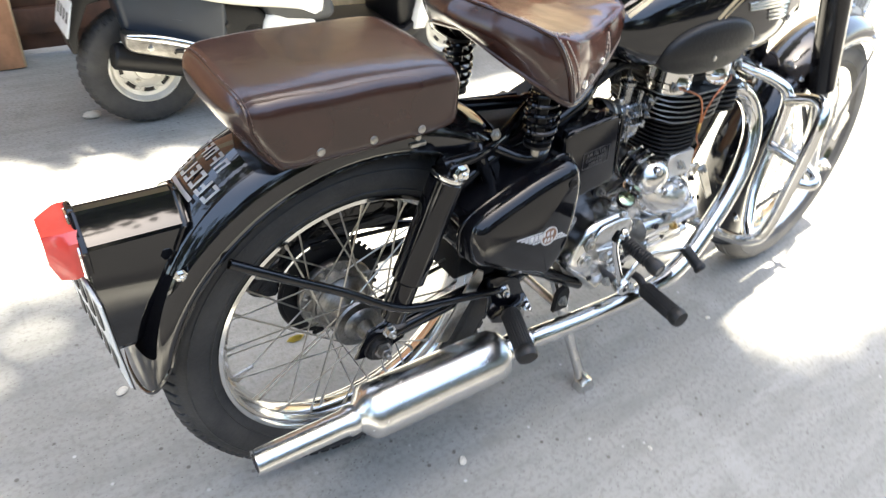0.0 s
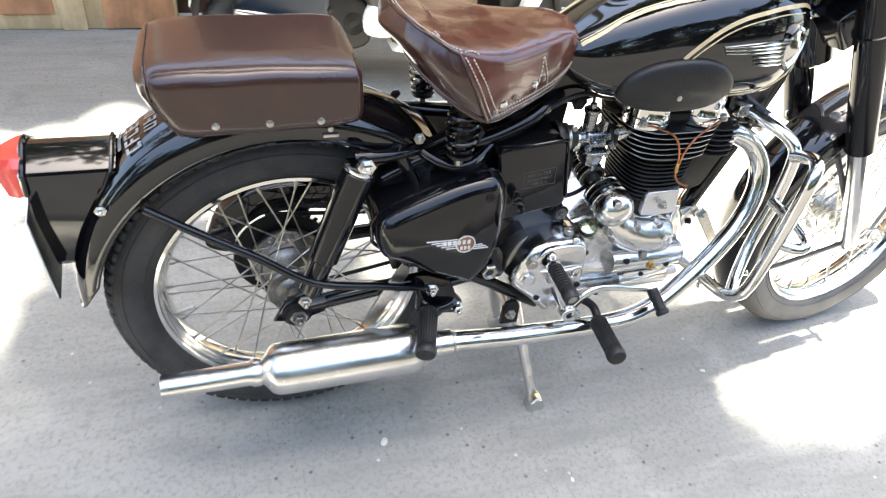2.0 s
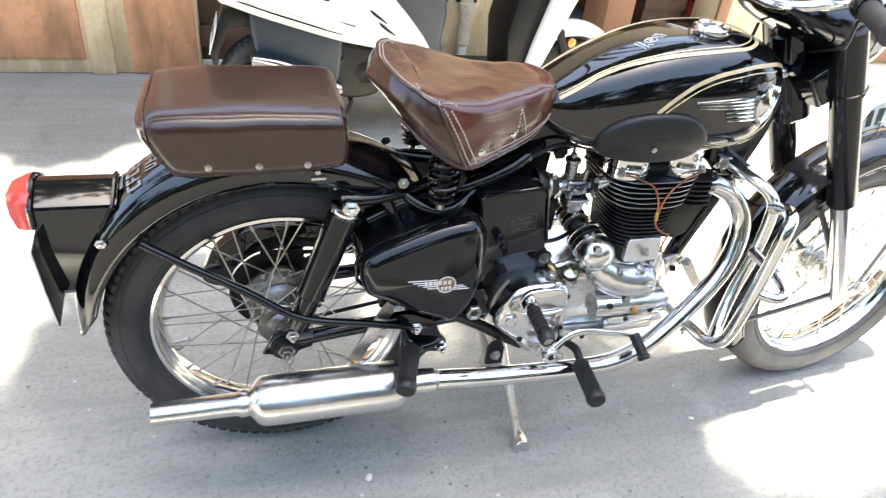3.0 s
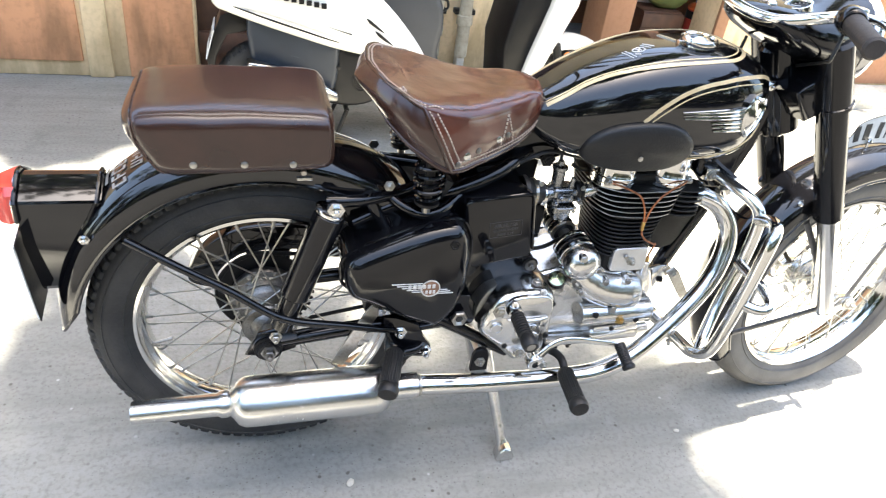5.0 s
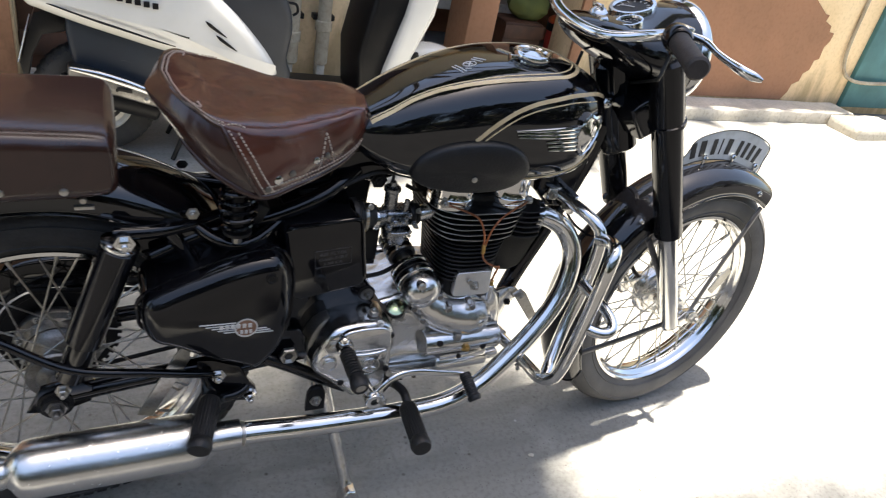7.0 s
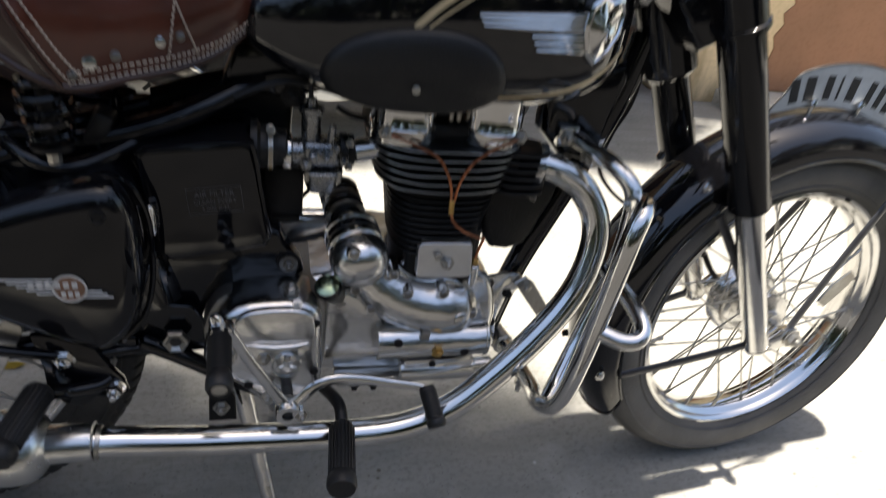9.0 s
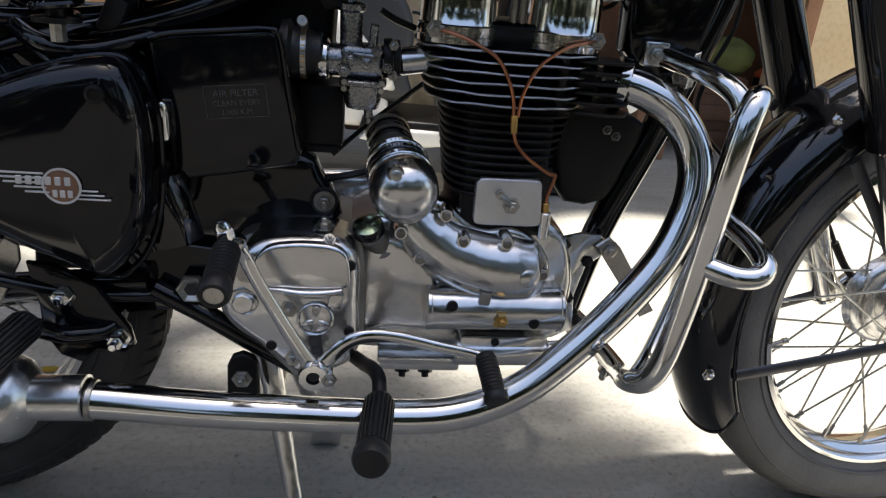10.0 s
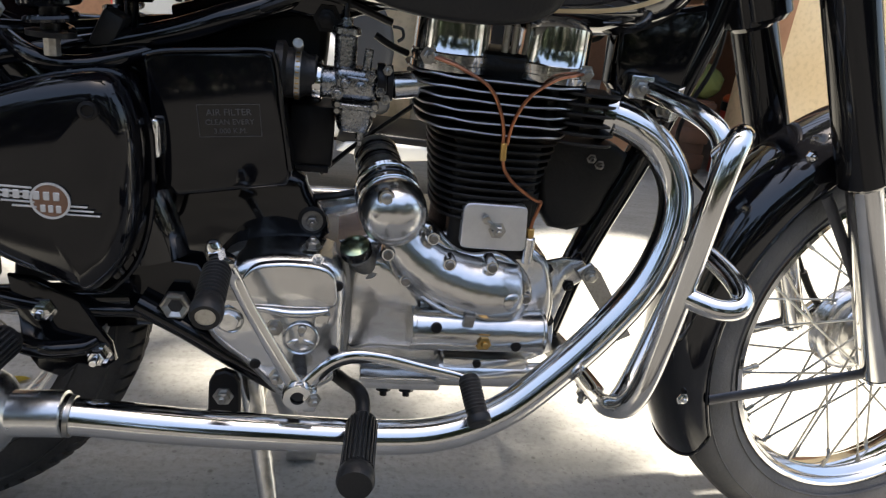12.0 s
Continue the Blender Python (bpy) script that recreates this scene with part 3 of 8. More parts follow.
def shade_tree():
    rng = random.Random(11)
    t = thing("shade_tree", "unseen leafy tree whose crown shades the yard", "tree")
    part("trunk", tube([(-4.2, -0.45, 0), (-4.15, -0.43, 1.0), (-4.0, -0.38, 2.2), (-3.7, -0.3, 3.2)], [0.2, 0.16, 0.14, 0.1], 14), BARK, t, "rough brown trunk")
    for q in ((0.2, -0.5, 5.9), (-0.2, 0.1, 6.0), (-1.6, 0.6, 6.0), (-1.9, -0.6, 6.1), (-4.6, 0.3, 6.0)):
        part("limb", tube([(-4.0, -0.38, 2.2), Vector((-3.8, -0.32, 3.0)).lerp(Vector(q), 0.25), Vector((-3.8, -0.32, 3.3)).lerp(Vector(q), 0.65), q], [0.1, 0.07, 0.045, 0.02], 10), BARK, t)
    holes = ((-0.39, 0.53, 0.11), (-0.44, 0.70, 0.07), (-0.62, 0.55, 0.09), (-0.52, 0.30, 0.05), (-0.75, 0.70, 0.10), 
             (0.66, 0.10, 0.04), (0.40, 0.14, 0.05), (0.27, 0.13, 0.05), (-0.9, 0.45, 0.07), (-0.55, 0.08, 0.05), (-0.70, 0.28, 0.07), (-0.47, -0.06, 0.045), (-0.82, 0.05, 0.06), (-0.60, 0.42, 0.06), (-1.0, 0.2, 0.07), (-0.66, -0.12, 0.045), (-0.35, 0.22, 0.04), (-1.1, -0.1, 0.06), (-0.95, -0.3, 0.05), (1.02, -0.8, 0.05))

    def open_crown(x, y):
        """Share of leaves kept: the crown thins out towards its front edge, in clumps."""
        k = max(0.0, min(1.0, (x - 0.25) / 0.55)) * max(0.0, min(1.0, (0.02 - y) / 0.22))
        left = 0.95 * max(0.0, min(1.0, (-0.25 - x) / 0.35))
        rough = noise.noise(Vector((x * 2.6, y * 2.6, 4.0)))
        return 1 - max(k * (0.58 + 0.25 * rough), left * (0.945 + 0.05 * rough))

    def fill(count, poly, x0, x1, y0, y1, jitter, base, deep, thin=None):
        out = []
        while len(out) < count:
            x, y = rng.uniform(x0, x1), rng.uniform(y0, y1)
            warp = Vector(noise.noise_vector(Vector((x * 3.2, y * 3.2, base)))) * jitter
            if not inside(poly, x + warp.x + rng.gauss(0, jitter * 0.6), y + warp.y + rng.gauss(0, jitter * 0.6)):
                continue
            if any((x - a) ** 2 + (y - b) ** 2 < r * r * rng.uniform(0.5, 1.2) for a, b, r in holes):
                continue
            if thin and rng.random() > thin(x, y):
                continue
            z = base + 0.4 * noise.noise(Vector((x * 0.6, y * 0.6, 0))) + rng.uniform(0, deep)
            out.append(Vector((x, y, 0)) + SUN_TO * z)
        return out

    near = fill(7600, SHADE, -2.6, 1.35, -1.0, 1.1, 0.17, 5.2, 1.0, open_crown)
    far_ = fill(560, SHADE, -6.5, -2.5, -1.6, 1.05, 0.12, 5.2, 1.0)
    front = fill(750, FRONT, 0.95, 2.45, -1.3, -0.35, 0.12, 5.2, 1.0)
    for spots, size in ((near, 0.14), (front, 0.14), (far_, 0.30)):
        crown = new("crown", leaves(spots, size, rng))
        crown.parent = t
        tagged(crown, "mass of green leaves", kind="stuff")
    # Unseen tree, added so its leaves shade the wall's foot and scooter.
    b = thing("overhanging_tree", "unseen tree added to shade the wall and scooter", "tree")
    part("trunk", tube([(0.4, 4.6, 0), (0.45, 4.5, 1.4), (0.6, 4.2, 3.0), (0.8, 3.6, 4.6)], [0.2, 0.16, 0.12, 0.06], 14), BARK, b, "rough brown trunk")
    for q in ((-3.5, 2.8, 4.9), (4.0, 3.0, 4.9), (-1.2, 2.3, 4.9), (2.2, 2.6, 4.9)):
        part("limb", tube([(0.6, 4.2, 3.0), Vector((0.7, 4.0, 3.8)).lerp(Vector(q), 0.4), q], [0.09, 0.06, 0.02], 10), BARK, b)
    crown = new("crown", leaves(fill(5600, BACK, -2.6, 8.0, 1.4, 2.7, 0.06, 4.6, 0.7) + fill(500, BACK, -7.0, -2.6, 1.4, 2.7, 0.06, 4.6, 0.7), 0.24, rng))
    crown.parent = b
    tagged(crown, "mass of green leaves", kind="stuff")
    return t


# Unseen tree, set outside the view for reflections and low sky.
def far_tree(x, y, h, r, seed):
    rng = random.Random(seed)
    t = thing("garden_tree", "unseen bushy green tree at the edge of the yard", "tree", "trees at the yard's edge")
    part("trunk", tube([(x, y, 0), (x + 0.1, y, h * 0.3), (x, y + 0.1, h * 0.6)], [0.18, 0.14, 0.06], 12), BARK, t, "brown trunk")
    clumps = [(Vector((x + rng.gauss(0, r * 0.5), y + rng.gauss(0, r * 0.35), h * rng.uniform(0.08, 0.95))), r * rng.uniform(0.25, 0.5)) for _ in range(34)]
    spots = []
    for _ in range(6000):
        c, q = rng.choice(clumps)
        d = Vector((rng.gauss(0, 1), rng.gauss(0, 1), rng.gauss(0, 1))).normalized()
        spots.append(c + d * q * rng.uniform(0.6, 1.0))
    crown = new("crown", leaves(spots, 0.26, rng))
    crown.parent = t
    tagged(crown, "mass of green leaves", kind="stuff")


shade_tree()
for k, (x, y, h, r) in enumerate(((-8.0, -5.2, 4.2, 1.7), (-5.6, -6.4, 3.6, 1.6), (-3.2, -6.8, 3.2, 1.5), (-0.9, -6.5, 3.7, 1.6), (1.4, -6.9, 3.1, 1.5), (3.7, -6.4, 3.6, 1.6), (6.0, -5.8, 3.8, 1.7), (8.4, -4.6, 4.2, 1.8), (-9.0, -2.0, 4.4, 1.8))):
    far_tree(x, y, h * 1.2, r, 30 + k)


# Unseen hedge, added so low reflections stay dark.
def hedge():
    rng = random.Random(5)
    t = thing("hedge", "unseen hedge added to darken low reflections", "hedge")
    part("stem", tube([(-7.0, -5.9, 0), (-2.5, -5.92, 0.3), (2.5, -5.88, 0.3), (7.0, -5.9, 0.0)], 0.03, 8), BARK, t)
    spots = [Vector((rng.uniform(-7.5, 7.5), -5.9 + rng.gauss(0, 0.16), rng.uniform(0.0, 1.4))) for _ in range(11000)]
    crown = new("crown", leaves(spots, 0.14, rng))
    crown.parent = t
    tagged(crown, "dense hedge leaves", kind="stuff")


hedge()
# Unseen wall, added to close the place behind the camera.
yard_wall = thing("wall_south", "unseen plain wall added to close the place", "wall", kind="structure")
part("wall_section", box((-14, -9.4, 0), (14, -9.2, 1.9), 0.01), STEPSTONE, yard_wall)


# ---------- the motorcycle ----------
bike = thing("motorcycle", "black vintage motorcycle with brown leather seats and chrome exhaust", "motorcycle")
AXLE_R, AXLE_F = Vector((0.0, 0.0, 0.335)), Vector((1.374, 0.0, 0.327))
STEER = Matrix.Translation((1.13, 0, 0.72)) @ Matrix.Rotation(radians(6.3), 4, Vector((-0.42, 0, 0.907))) @ Matrix.Translation((-1.13, 0, -0.72))


def tyre_mesh(tread):
    prof = [(0.243, 0.026), (0.252, 0.034), (0.268, 0.043), (0.286, 0.047), (0.303, 0.045), (0.316, 0.036), (0.3245, 0.02), (0.327, 0.0)]
    full = prof + [(r, -h) for r, h in reversed(prof[:-1])]
    bm = lathe(full, (0, 0, 0), (0, 1, 0), 96)
    blocks = []
    count = 84
    for side in (-1, 1):
        for k in range(count):
            a = 2 * math.pi * (k + (0.5 if side > 0 else 0)) / count
            b = box((-0.0085, 0.018, 0.314), (0.0085, 0.038, 0.3295), 0.0015, 1) if tread else box((-0.006, 0.014, 0.319), (0.006, 0.033, 0.3235), 0.0015, 1)
            for v in b.verts:
                v.co.z -= max(0.0, (v.co.y - 0.022)) * 0.55
                v.co.y *= side
            blocks.append(moved(b, Matrix.Rotation(a, 4, "Y")))
    for off in (-0.011, 0.0, 0.011):
        blocks.append(lathe([(0.3255, -0.0035), (0.3295, -0.003), (0.3295, 0.003), (0.3255, 0.0035)], (0, off, 0), (0, 1, 0), 96))
    for r, h in ((0.262, 0.0415), (0.300, 0.0462)):
        for s in (-1, 1):
            blocks.append(lathe([(r - 0.002, s * (h - 0.001)), (r, s * (h + 0.0012)), (r + 0.002, s * (h - 0.001))], (0, 0, 0), (0, 1, 0), 96))
    return merge(bm, *blocks)


def rim_mesh():
    half = [(0.2475, 0.0315), (0.2475, 0.0345), (0.2415, 0.0355), (0.2385, 0.0325), (0.2365, 0.0265), (0.2345, 0.0225), (0.2285, 0.0185), (0.2255, 0.010), (0.225, 0.0)]
    inner = half + [(r, -h) for r, h in reversed(half[:-1])]
    back = [(0.2475, -0.0315), (0.240, -0.024), (0.232, -0.012), (0.232, 0.012), (0.240, 0.024)]
    return lathe(inner + back, (0, 0, 0), (0, 1, 0), 96, close=True)


def spoke_meshes(hub_r, hub_y, count, turn):
    out = []
    for k in range(count):
        side = 1 if k % 2 else -1
        cross = 1 if (k // 2) % 2 else -1
        a = 2 * math.pi * (k + 0.5) / count
        b = a + cross * turn
        p = Vector((hub_r * math.sin(b), side * hub_y, hub_r * math.cos(b)))
        q = Vector((0.2285 * math.sin(a), side * 0.012, 0.2285 * math.cos(a)))
        d = (q - p).normalized()
        out.append(merge(rod(p, q, 0.00165, 7), rod(q - d * 0.016, q + d * 0.002, 0.0030, 7)))
    return out


def wheel(name, label, centre, place, tyre_mat, tread, hub_bm, hub_mat, hub_r, hub_y):
    m = place @ Matrix.Translation(centre)
    w = part(name, moved(rim_mesh(), m), CHROME, bike, label)
    part("tyre", moved(tyre_mesh(tread), m), tyre_mat, w, "black rubber tyre with block tread")
    part("hub", moved(hub_bm, m), hub_mat, w, "cast aluminium hub drum")
    for bm in spoke_meshes(hub_r, hub_y, 40, 1.05):
        part("spoke", moved(bm, m), STEEL, w)
    valve = merge(rod((0, 0, -0.226), (0, 0, -0.198), 0.0035, 10), rod((0, 0, -0.2), (0, 0, -0.19), 0.0045, 10))
    part("valve_stem", moved(valve, m @ Matrix.Rotation(radians(75), 4, "Y")), STEEL, w)
    return w


def rear_hub():
    drum = lathe([(0, -0.085), (0.014, -0.085), (0.018, -0.056), (0.030, -0.052), (0.034, -0.046), (0.047, -0.044), (0.050, -0.040), (0.047, -0.035), (0.033, -0.032), (0.030, -0.02), (0.031, 0.0), (0.040, 0.012), (0.044, 0.020), (0.052, 0.024),
                  (0.056, 0.022), (0.058, 0.026), (0.062, 0.040), (0.072, 0.044), (0.074, 0.050), (0.072, 0.062), (0.0, 0.066)], (0, 0, 0), (0, 1, 0), 56)
    return drum


def rear_hub_details(parent):
    for k in range(8):
        a = k * math.pi / 4 + 0.3
        part("hub_bolt", bolt(AXLE_R + Vector((0.067 * math.sin(a), 0.043, 0.067 * math.cos(a))), (0, -1, 0), 0.005, 0.005), STEEL, parent)


def front_hub():
    drum = lathe([(0, -0.055), (0.018, -0.055), (0.020, -0.040), (0.030, -0.036), (0.046, -0.034), (0.048, -0.030), (0.046, -0.026), (0.030, -0.022), (0.026, -0.005), (0.030, 0.006),
                  (0.040, 0.010), (0.046, 0.008), (0.050, 0.012), (0.058, 0.013), (0.060, 0.018), (0.066, 0.020), (0.070, 0.026), (0.067, 0.030), (0.070, 0.034), (0.067, 0.038), (0.070, 0.042), (0.064, 0.05), (0.03, 0.06), (0, 0.06)], (0, 0, 0), (0, 1, 0), 48)
    return drum


rear_wheel = wheel("rear_wheel", "chrome spoked rear wheel rim", AXLE_R, Matrix.Identity(4), TYRE, True, rear_hub(), HUBMETAL, 0.050, 0.036)
wing = merge(rod((-0.118, 0.085, 0.372), (-0.075, 0.085, 0.362), 0.004, 10), box((-0.134, 0.083, 0.366), (-0.116, 0.087, 0.384), 0.002), box((-0.128, 0.083, 0.352), (-0.112, 0.087, 0.368), 0.002))
part("brake_wing_nut", wing, STEEL, rear_wheel, "plated wing nut on the brake rod")
rear_hub_details(rear_wheel)
front_wheel = wheel("front_wheel", "chrome spoked front wheel rim", AXLE_F, STEER, TYREDUST, False, front_hub(), ALLOY, 0.050, 0.030)
sprocket = lathe([(0.04, 0.072), (0.095, 0.072), (0.095, 0.077), (0.04, 0.077)], AXLE_R, (0, 1, 0), 48, close=True)
teeth = [moved(box((-0.004, 0.0725, 0.093), (0.004, 0.0765, 0.102), 0.001, 1), Matrix.Translation(AXLE_R) @ Matrix.Rotation(2 * math.pi * k / 38, 4, "Y")) for k in range(38)]
part("sprocket", merge(sprocket, *teeth), SATIN, rear_wheel)


def fender(centre, crown, edge, half, a0, a1, lip=0.004, steps=48, tip=0.0, pinch=0.0):
    """A deep round-topped mudguard swept about the wheel's axle, between two angles from straight ahead.
    tip: degrees by which the rim stops short of the middle at the rear end; pinch: how far the crown draws in towards that end."""
    def fn(u, v):
        w = (v - 0.5) * 2
        c = abs(w)
        a = radians(a0 + (a1 - tip * c ** 2.2 - a0) * u)
        top = crown - pinch * max(0.0, (u - 0.66) / 0.34) ** 1.4
        low = edge - 0.22 * pinch * max(0.0, (u - 0.66) / 0.34)
        if c < 0.8:
            k = c / 0.8
            y, r = half * math.sin(k * math.pi / 2), low + (top - low) * (0.35 + 0.65 * math.cos(k * math.pi / 2))
        else:
            k = (c - 0.8) / 0.2
            y, r = half * (1 + 0.02 * math.sin(k * math.pi)), low + (top - low) * 0.35 * (1 - k)
        return Vector((centre[0] + r * math.cos(a), math.copysign(y, w), centre[2] + r * math.sin(a)))
    bm = sheet(fn, steps, 28, 0.0016)
    beads = [tube([fn(u, v) for u in np.linspace(0, 1, 34)], lip, 8, 1) for v in (0.0, 1.0)]
    beads.append(tube([fn(1.0, v) for v in np.linspace(0, 1, 30)], lip, 8, 1))
    return merge(bm, *beads)


rear_guard = part("rear_mudguard", fender(AXLE_R, 0.410, 0.345, 0.082, 12, 175.5, 0.003, 64, 11.5, 0.045), LACQUER, bike, "glossy black rear mudguard")
front_guard = part("front_mudguard", moved(fender(AXLE_F, 0.378, 0.318, 0.062, 58.5, 209.5, 0.0025, 56, 6.0, 0.020), STEER), LACQUER, bike, "glossy black front mudguard")


# frame, swing arm and stays
def bent(name, pts, r, mat=BLACK, parent=bike, label="", steps=6, segs=14, flat=1.0):
    return part(name, tube(pts, r, segs, steps, flat=flat), mat, parent, label)


frame_part = part("frame", merge(
    tube([(0.36, 0, 0.30), (0.36, 0, 0.45), (0.37, 0, 0.60), (0.385, 0, 0.68)], 0.016),
    tube([(0.365, 0, 0.672), (0.45, 0, 0.70), (0.6, 0, 0.735), (0.8, 0, 0.79), (0.985, 0, 0.855)], 0.018),
    tube([(0.855, 0, 0.30), (0.885, 0, 0.43), (0.94, 0, 0.58), (0.985, 0, 0.72), (1.0, 0, 0.80)], 0.019),
    rod((0.965, 0, 0.93), (1.045, 0, 0.745), 0.03, 20),
    tube([(0.36, 0.0, 0.668), (0.25, -0.06, 0.652), (0.17, -0.095, 0.652), (0.10, -0.10, 0.652)], 0.011),
    tube([(0.36, 0.0, 0.668), (0.25, 0.06, 0.652), (0.17, 0.095, 0.652), (0.10, 0.10, 0.652)], 0.011),
    tube([(0.17, -0.09, 0.66), (0.22, -0.09, 0.57), (0.28, -0.08, 0.45), (0.33, -0.07, 0.36)], 0.011),
    tube([(0.17, 0.09, 0.66), (0.22, 0.09, 0.57), (0.28, 0.08, 0.45), (0.33, 0.07, 0.36)], 0.011),
    slab([(0.24, 0.345), (0.31, 0.42), (0.40, 0.41), (0.43, 0.365), (0.415, 0.335), (0.36, 0.33), (0.28, 0.32)], -0.075, -0.069, 0.0015, 1),
    slab([(0.24, 0.345), (0.31, 0.42), (0.40, 0.41), (0.43, 0.365), (0.415, 0.335), (0.36, 0.33), (0.28, 0.32)], 0.069, 0.075, 0.0015, 1),
    tube([(0.335, -0.085, 0.362), (0.39, -0.085, 0.330), (0.445, -0.085, 0.294), (0.50, -0.085, 0.260)], 0.0125),
), BLACK, bike, "black enamelled tube frame")
swing = part("swing_arm", merge(
    tube([(0.33, -0.085, 0.372), (0.2, -0.09, 0.363), (0.08, -0.093, 0.35), (-0.01, -0.093, 0.336)], 0.015),
    tube([(0.33, 0.085, 0.372), (0.2, 0.09, 0.363), (0.08, 0.093, 0.35), (-0.01, 0.093, 0.336)], 0.015),
    slab([(-0.045, 0.32), (-0.02, 0.372), (0.03, 0.385), (0.055, 0.36), (0.05, 0.33), (0.0, 0.312)], -0.106, -0.098, 0.002, 1),
    slab([(-0.045, 0.32), (-0.02, 0.372), (0.03, 0.385), (0.055, 0.36), (0.05, 0.33), (0.0, 0.312)], 0.098, 0.106, 0.002, 1),
), BLACK, bike, "black swing arm")
part("axle_nut", bolt(AXLE_R + Vector((0, -0.118, 0)), (0, -1, 0), 0.0115, 0.014), HUBMETAL, swing)
cam_ring = merge(lathe([(0, -0.004), (0.027, -0.004), (0.027, 0.002), (0.022, 0.004), (0.0195, 0.0115), (0.012, 0.0125), (0, 0.0125)], AXLE_R + Vector((-0.002, -0.107, -0.001)), (0, -1, 0), 28),
                 *[moved(box((-0.0012, -0.1135, 0.0195), (0.0012, -0.1085, 0.0238), 0.0004, 1), Matrix.Translation(AXLE_R + Vector((-0.002, 0, -0.001))) @ Matrix.Rotation(2 * math.pi * k / 26, 4, "Y")) for k in range(26)])
part("axle_cam", cam_ring, SATIN, swing, "dark notched chain adjuster cam")
part("shock_bolt", bolt((0.012, -0.115, 0.371), (0, -1, 0), 0.0085, 0.012), STEEL, swing)
for s in (-1, 1):
    top, low = Vector((0.112, s * 0.108, 0.648)), Vector((0.018, s * 0.108, 0.378))
    d = (top - low).normalized()
    sh = part("shock_absorber", merge(rod(low + d * 0.085, top - d * 0.012, 0.0275, 24), rod(low + d * 0.01, low + d * 0.09, 0.0215, 20)), BLACK, bike, "black tubular shock absorber cover")
    part("shock_cap", lathe([(0.0275, 0), (0.0285, 0.002), (0.0285, 0.006), (0.022, 0.008), (0, 0.008)], top - d * 0.014, d, 24), CHROME, sh, "chrome cap")
    part("shock_bolt", bolt(top + Vector((0.002, s * 0.022, 0.004)), (0, s, 0), 0.0105, 0.009), CHROME, sh)
    part("shock_eye", rod(top + Vector((0, -s * 0.012, 0)), top + Vector((0, s * 0.012, 0)), 0.012, 16), BLACK, sh)
for s in (-1, 1):
    bent("mudguard_stay", [(-0.228, s * 0.090, 0.580), (-0.152, s * 0.105, 0.535), (-0.067, s * 0.115, 0.483), (0.026, s * 0.128, 0.423), (0.139, s * 0.128, 0.397), (0.25, s * 0.118, 0.369), (0.343, s * 0.085, 0.351)], 0.0075)

# saddle and pillion pad
def along(table, u):
    k = u * (len(table) - 1)
    i = min(int(k), len(table) - 2)
    f = k - i
    g = lambda j: table[max(0, min(len(table) - 1, j))]
    return [0.5 * (2 * b + (c - a) * f + (2 * a - 5 * b + 4 * c - d) * f * f + (3 * b - a - 3 * c + d) * f ** 3) for a, b, c, d in zip(g(i - 1), g(i), g(i + 1), g(i + 2))]


# half outline from the rear middle to the nose: x, y, edge height, hem height
RIM = [(0.175, 0.0, 0.855, 0.806), (0.185, 0.070, 0.858, 0.798), (0.209, 0.120, 0.852, 0.782), (0.242, 0.145, 0.839, 0.762), (0.300, 0.146, 0.825, 0.733), (0.352, 0.123, 0.817, 0.737), (0.402, 0.096, 0.820, 0.744), (0.444, 0.076, 0.829, 0.758),
       (0.478, 0.052, 0.837, 0.783), (0.491, 0.0, 0.839, 0.798)]
RIDGE = [(0.155, 0.857), (0.205, 0.859), (0.25, 0.853), (0.30, 0.846), (0.35, 0.840), (0.41, 0.841), (0.46, 0.845), (0.515, 0.841)]


def saddle_point(o, q, side=-1, out=0.0):
    """o: 0 rear middle to 9 nose; q: 0 ridge, 1 edge, 2 hem."""
    far_side = o < 0
    x, y, ze, zh = along(RIM, min(1.0, abs(o) / 9))
    y = max(0.0, y) * (-side if far_side else side)
    cx = max(0.235, min(0.432, x))
    zr = lambda px_: along([(b,) for a, b in RIDGE], max(0, min(1, (px_ - 0.155) / 0.36)))[0]
    rear = max(0.0, 1 - abs(o) / 4)
    if q <= 1:
        px_, py = cx + (x - cx) * q, y * math.sin(q * math.pi / 2) ** 0.85
        z = zr(px_) + (ze - zr(x)) * q ** 3.2 + 0.010 * rear * q * q - 0.006 * (1 - q * q) * (1 - rear)
        p = Vector((px_, py, z + out))
    else:
        k = q - 1
        bulge = 0.016 * math.sin(k * math.pi) * (0.45 + rear) - 0.012 * k * k * rear
        d = Vector((x - cx, y, 0))
        d = d.normalized() if d.length > 1e-5 else Vector((1, 0, 0))
        drop = k ** 1.15 if abs(o) > 3 else k
        p = Vector((x, y, ze + 0.010 * rear - (ze - zh) * drop)) + d * (bulge + out)
    return p + Vector(noise.noise_vector(p * 28)) * 0.0012 + Vector(noise.noise_vector(p * 9)) * 0.0022


saddle = part("saddle", sheet(lambda u, v: saddle_point(-9 + 18 * u, 1.005 * v), 96, 16, 0.004), LEATHER, bike, "brown leather sprung rider's saddle with pale stitching", 60)
for s in (-1, 1):
    part("side_flap", sheet(lambda u, v: saddle_point(3 + v + (6 - v) * u, 1.0 + v, s), 44, 14, 0.005), LEATHER, saddle, "brown leather side flap", 60)
part("rear_panel", sheet(lambda u, v: saddle_point((3 + v) * (2 * u - 1), 1.02 + 0.98 * v), 60, 14, 0.005), LEATHERD, saddle, "dark brown rear panel", 60)


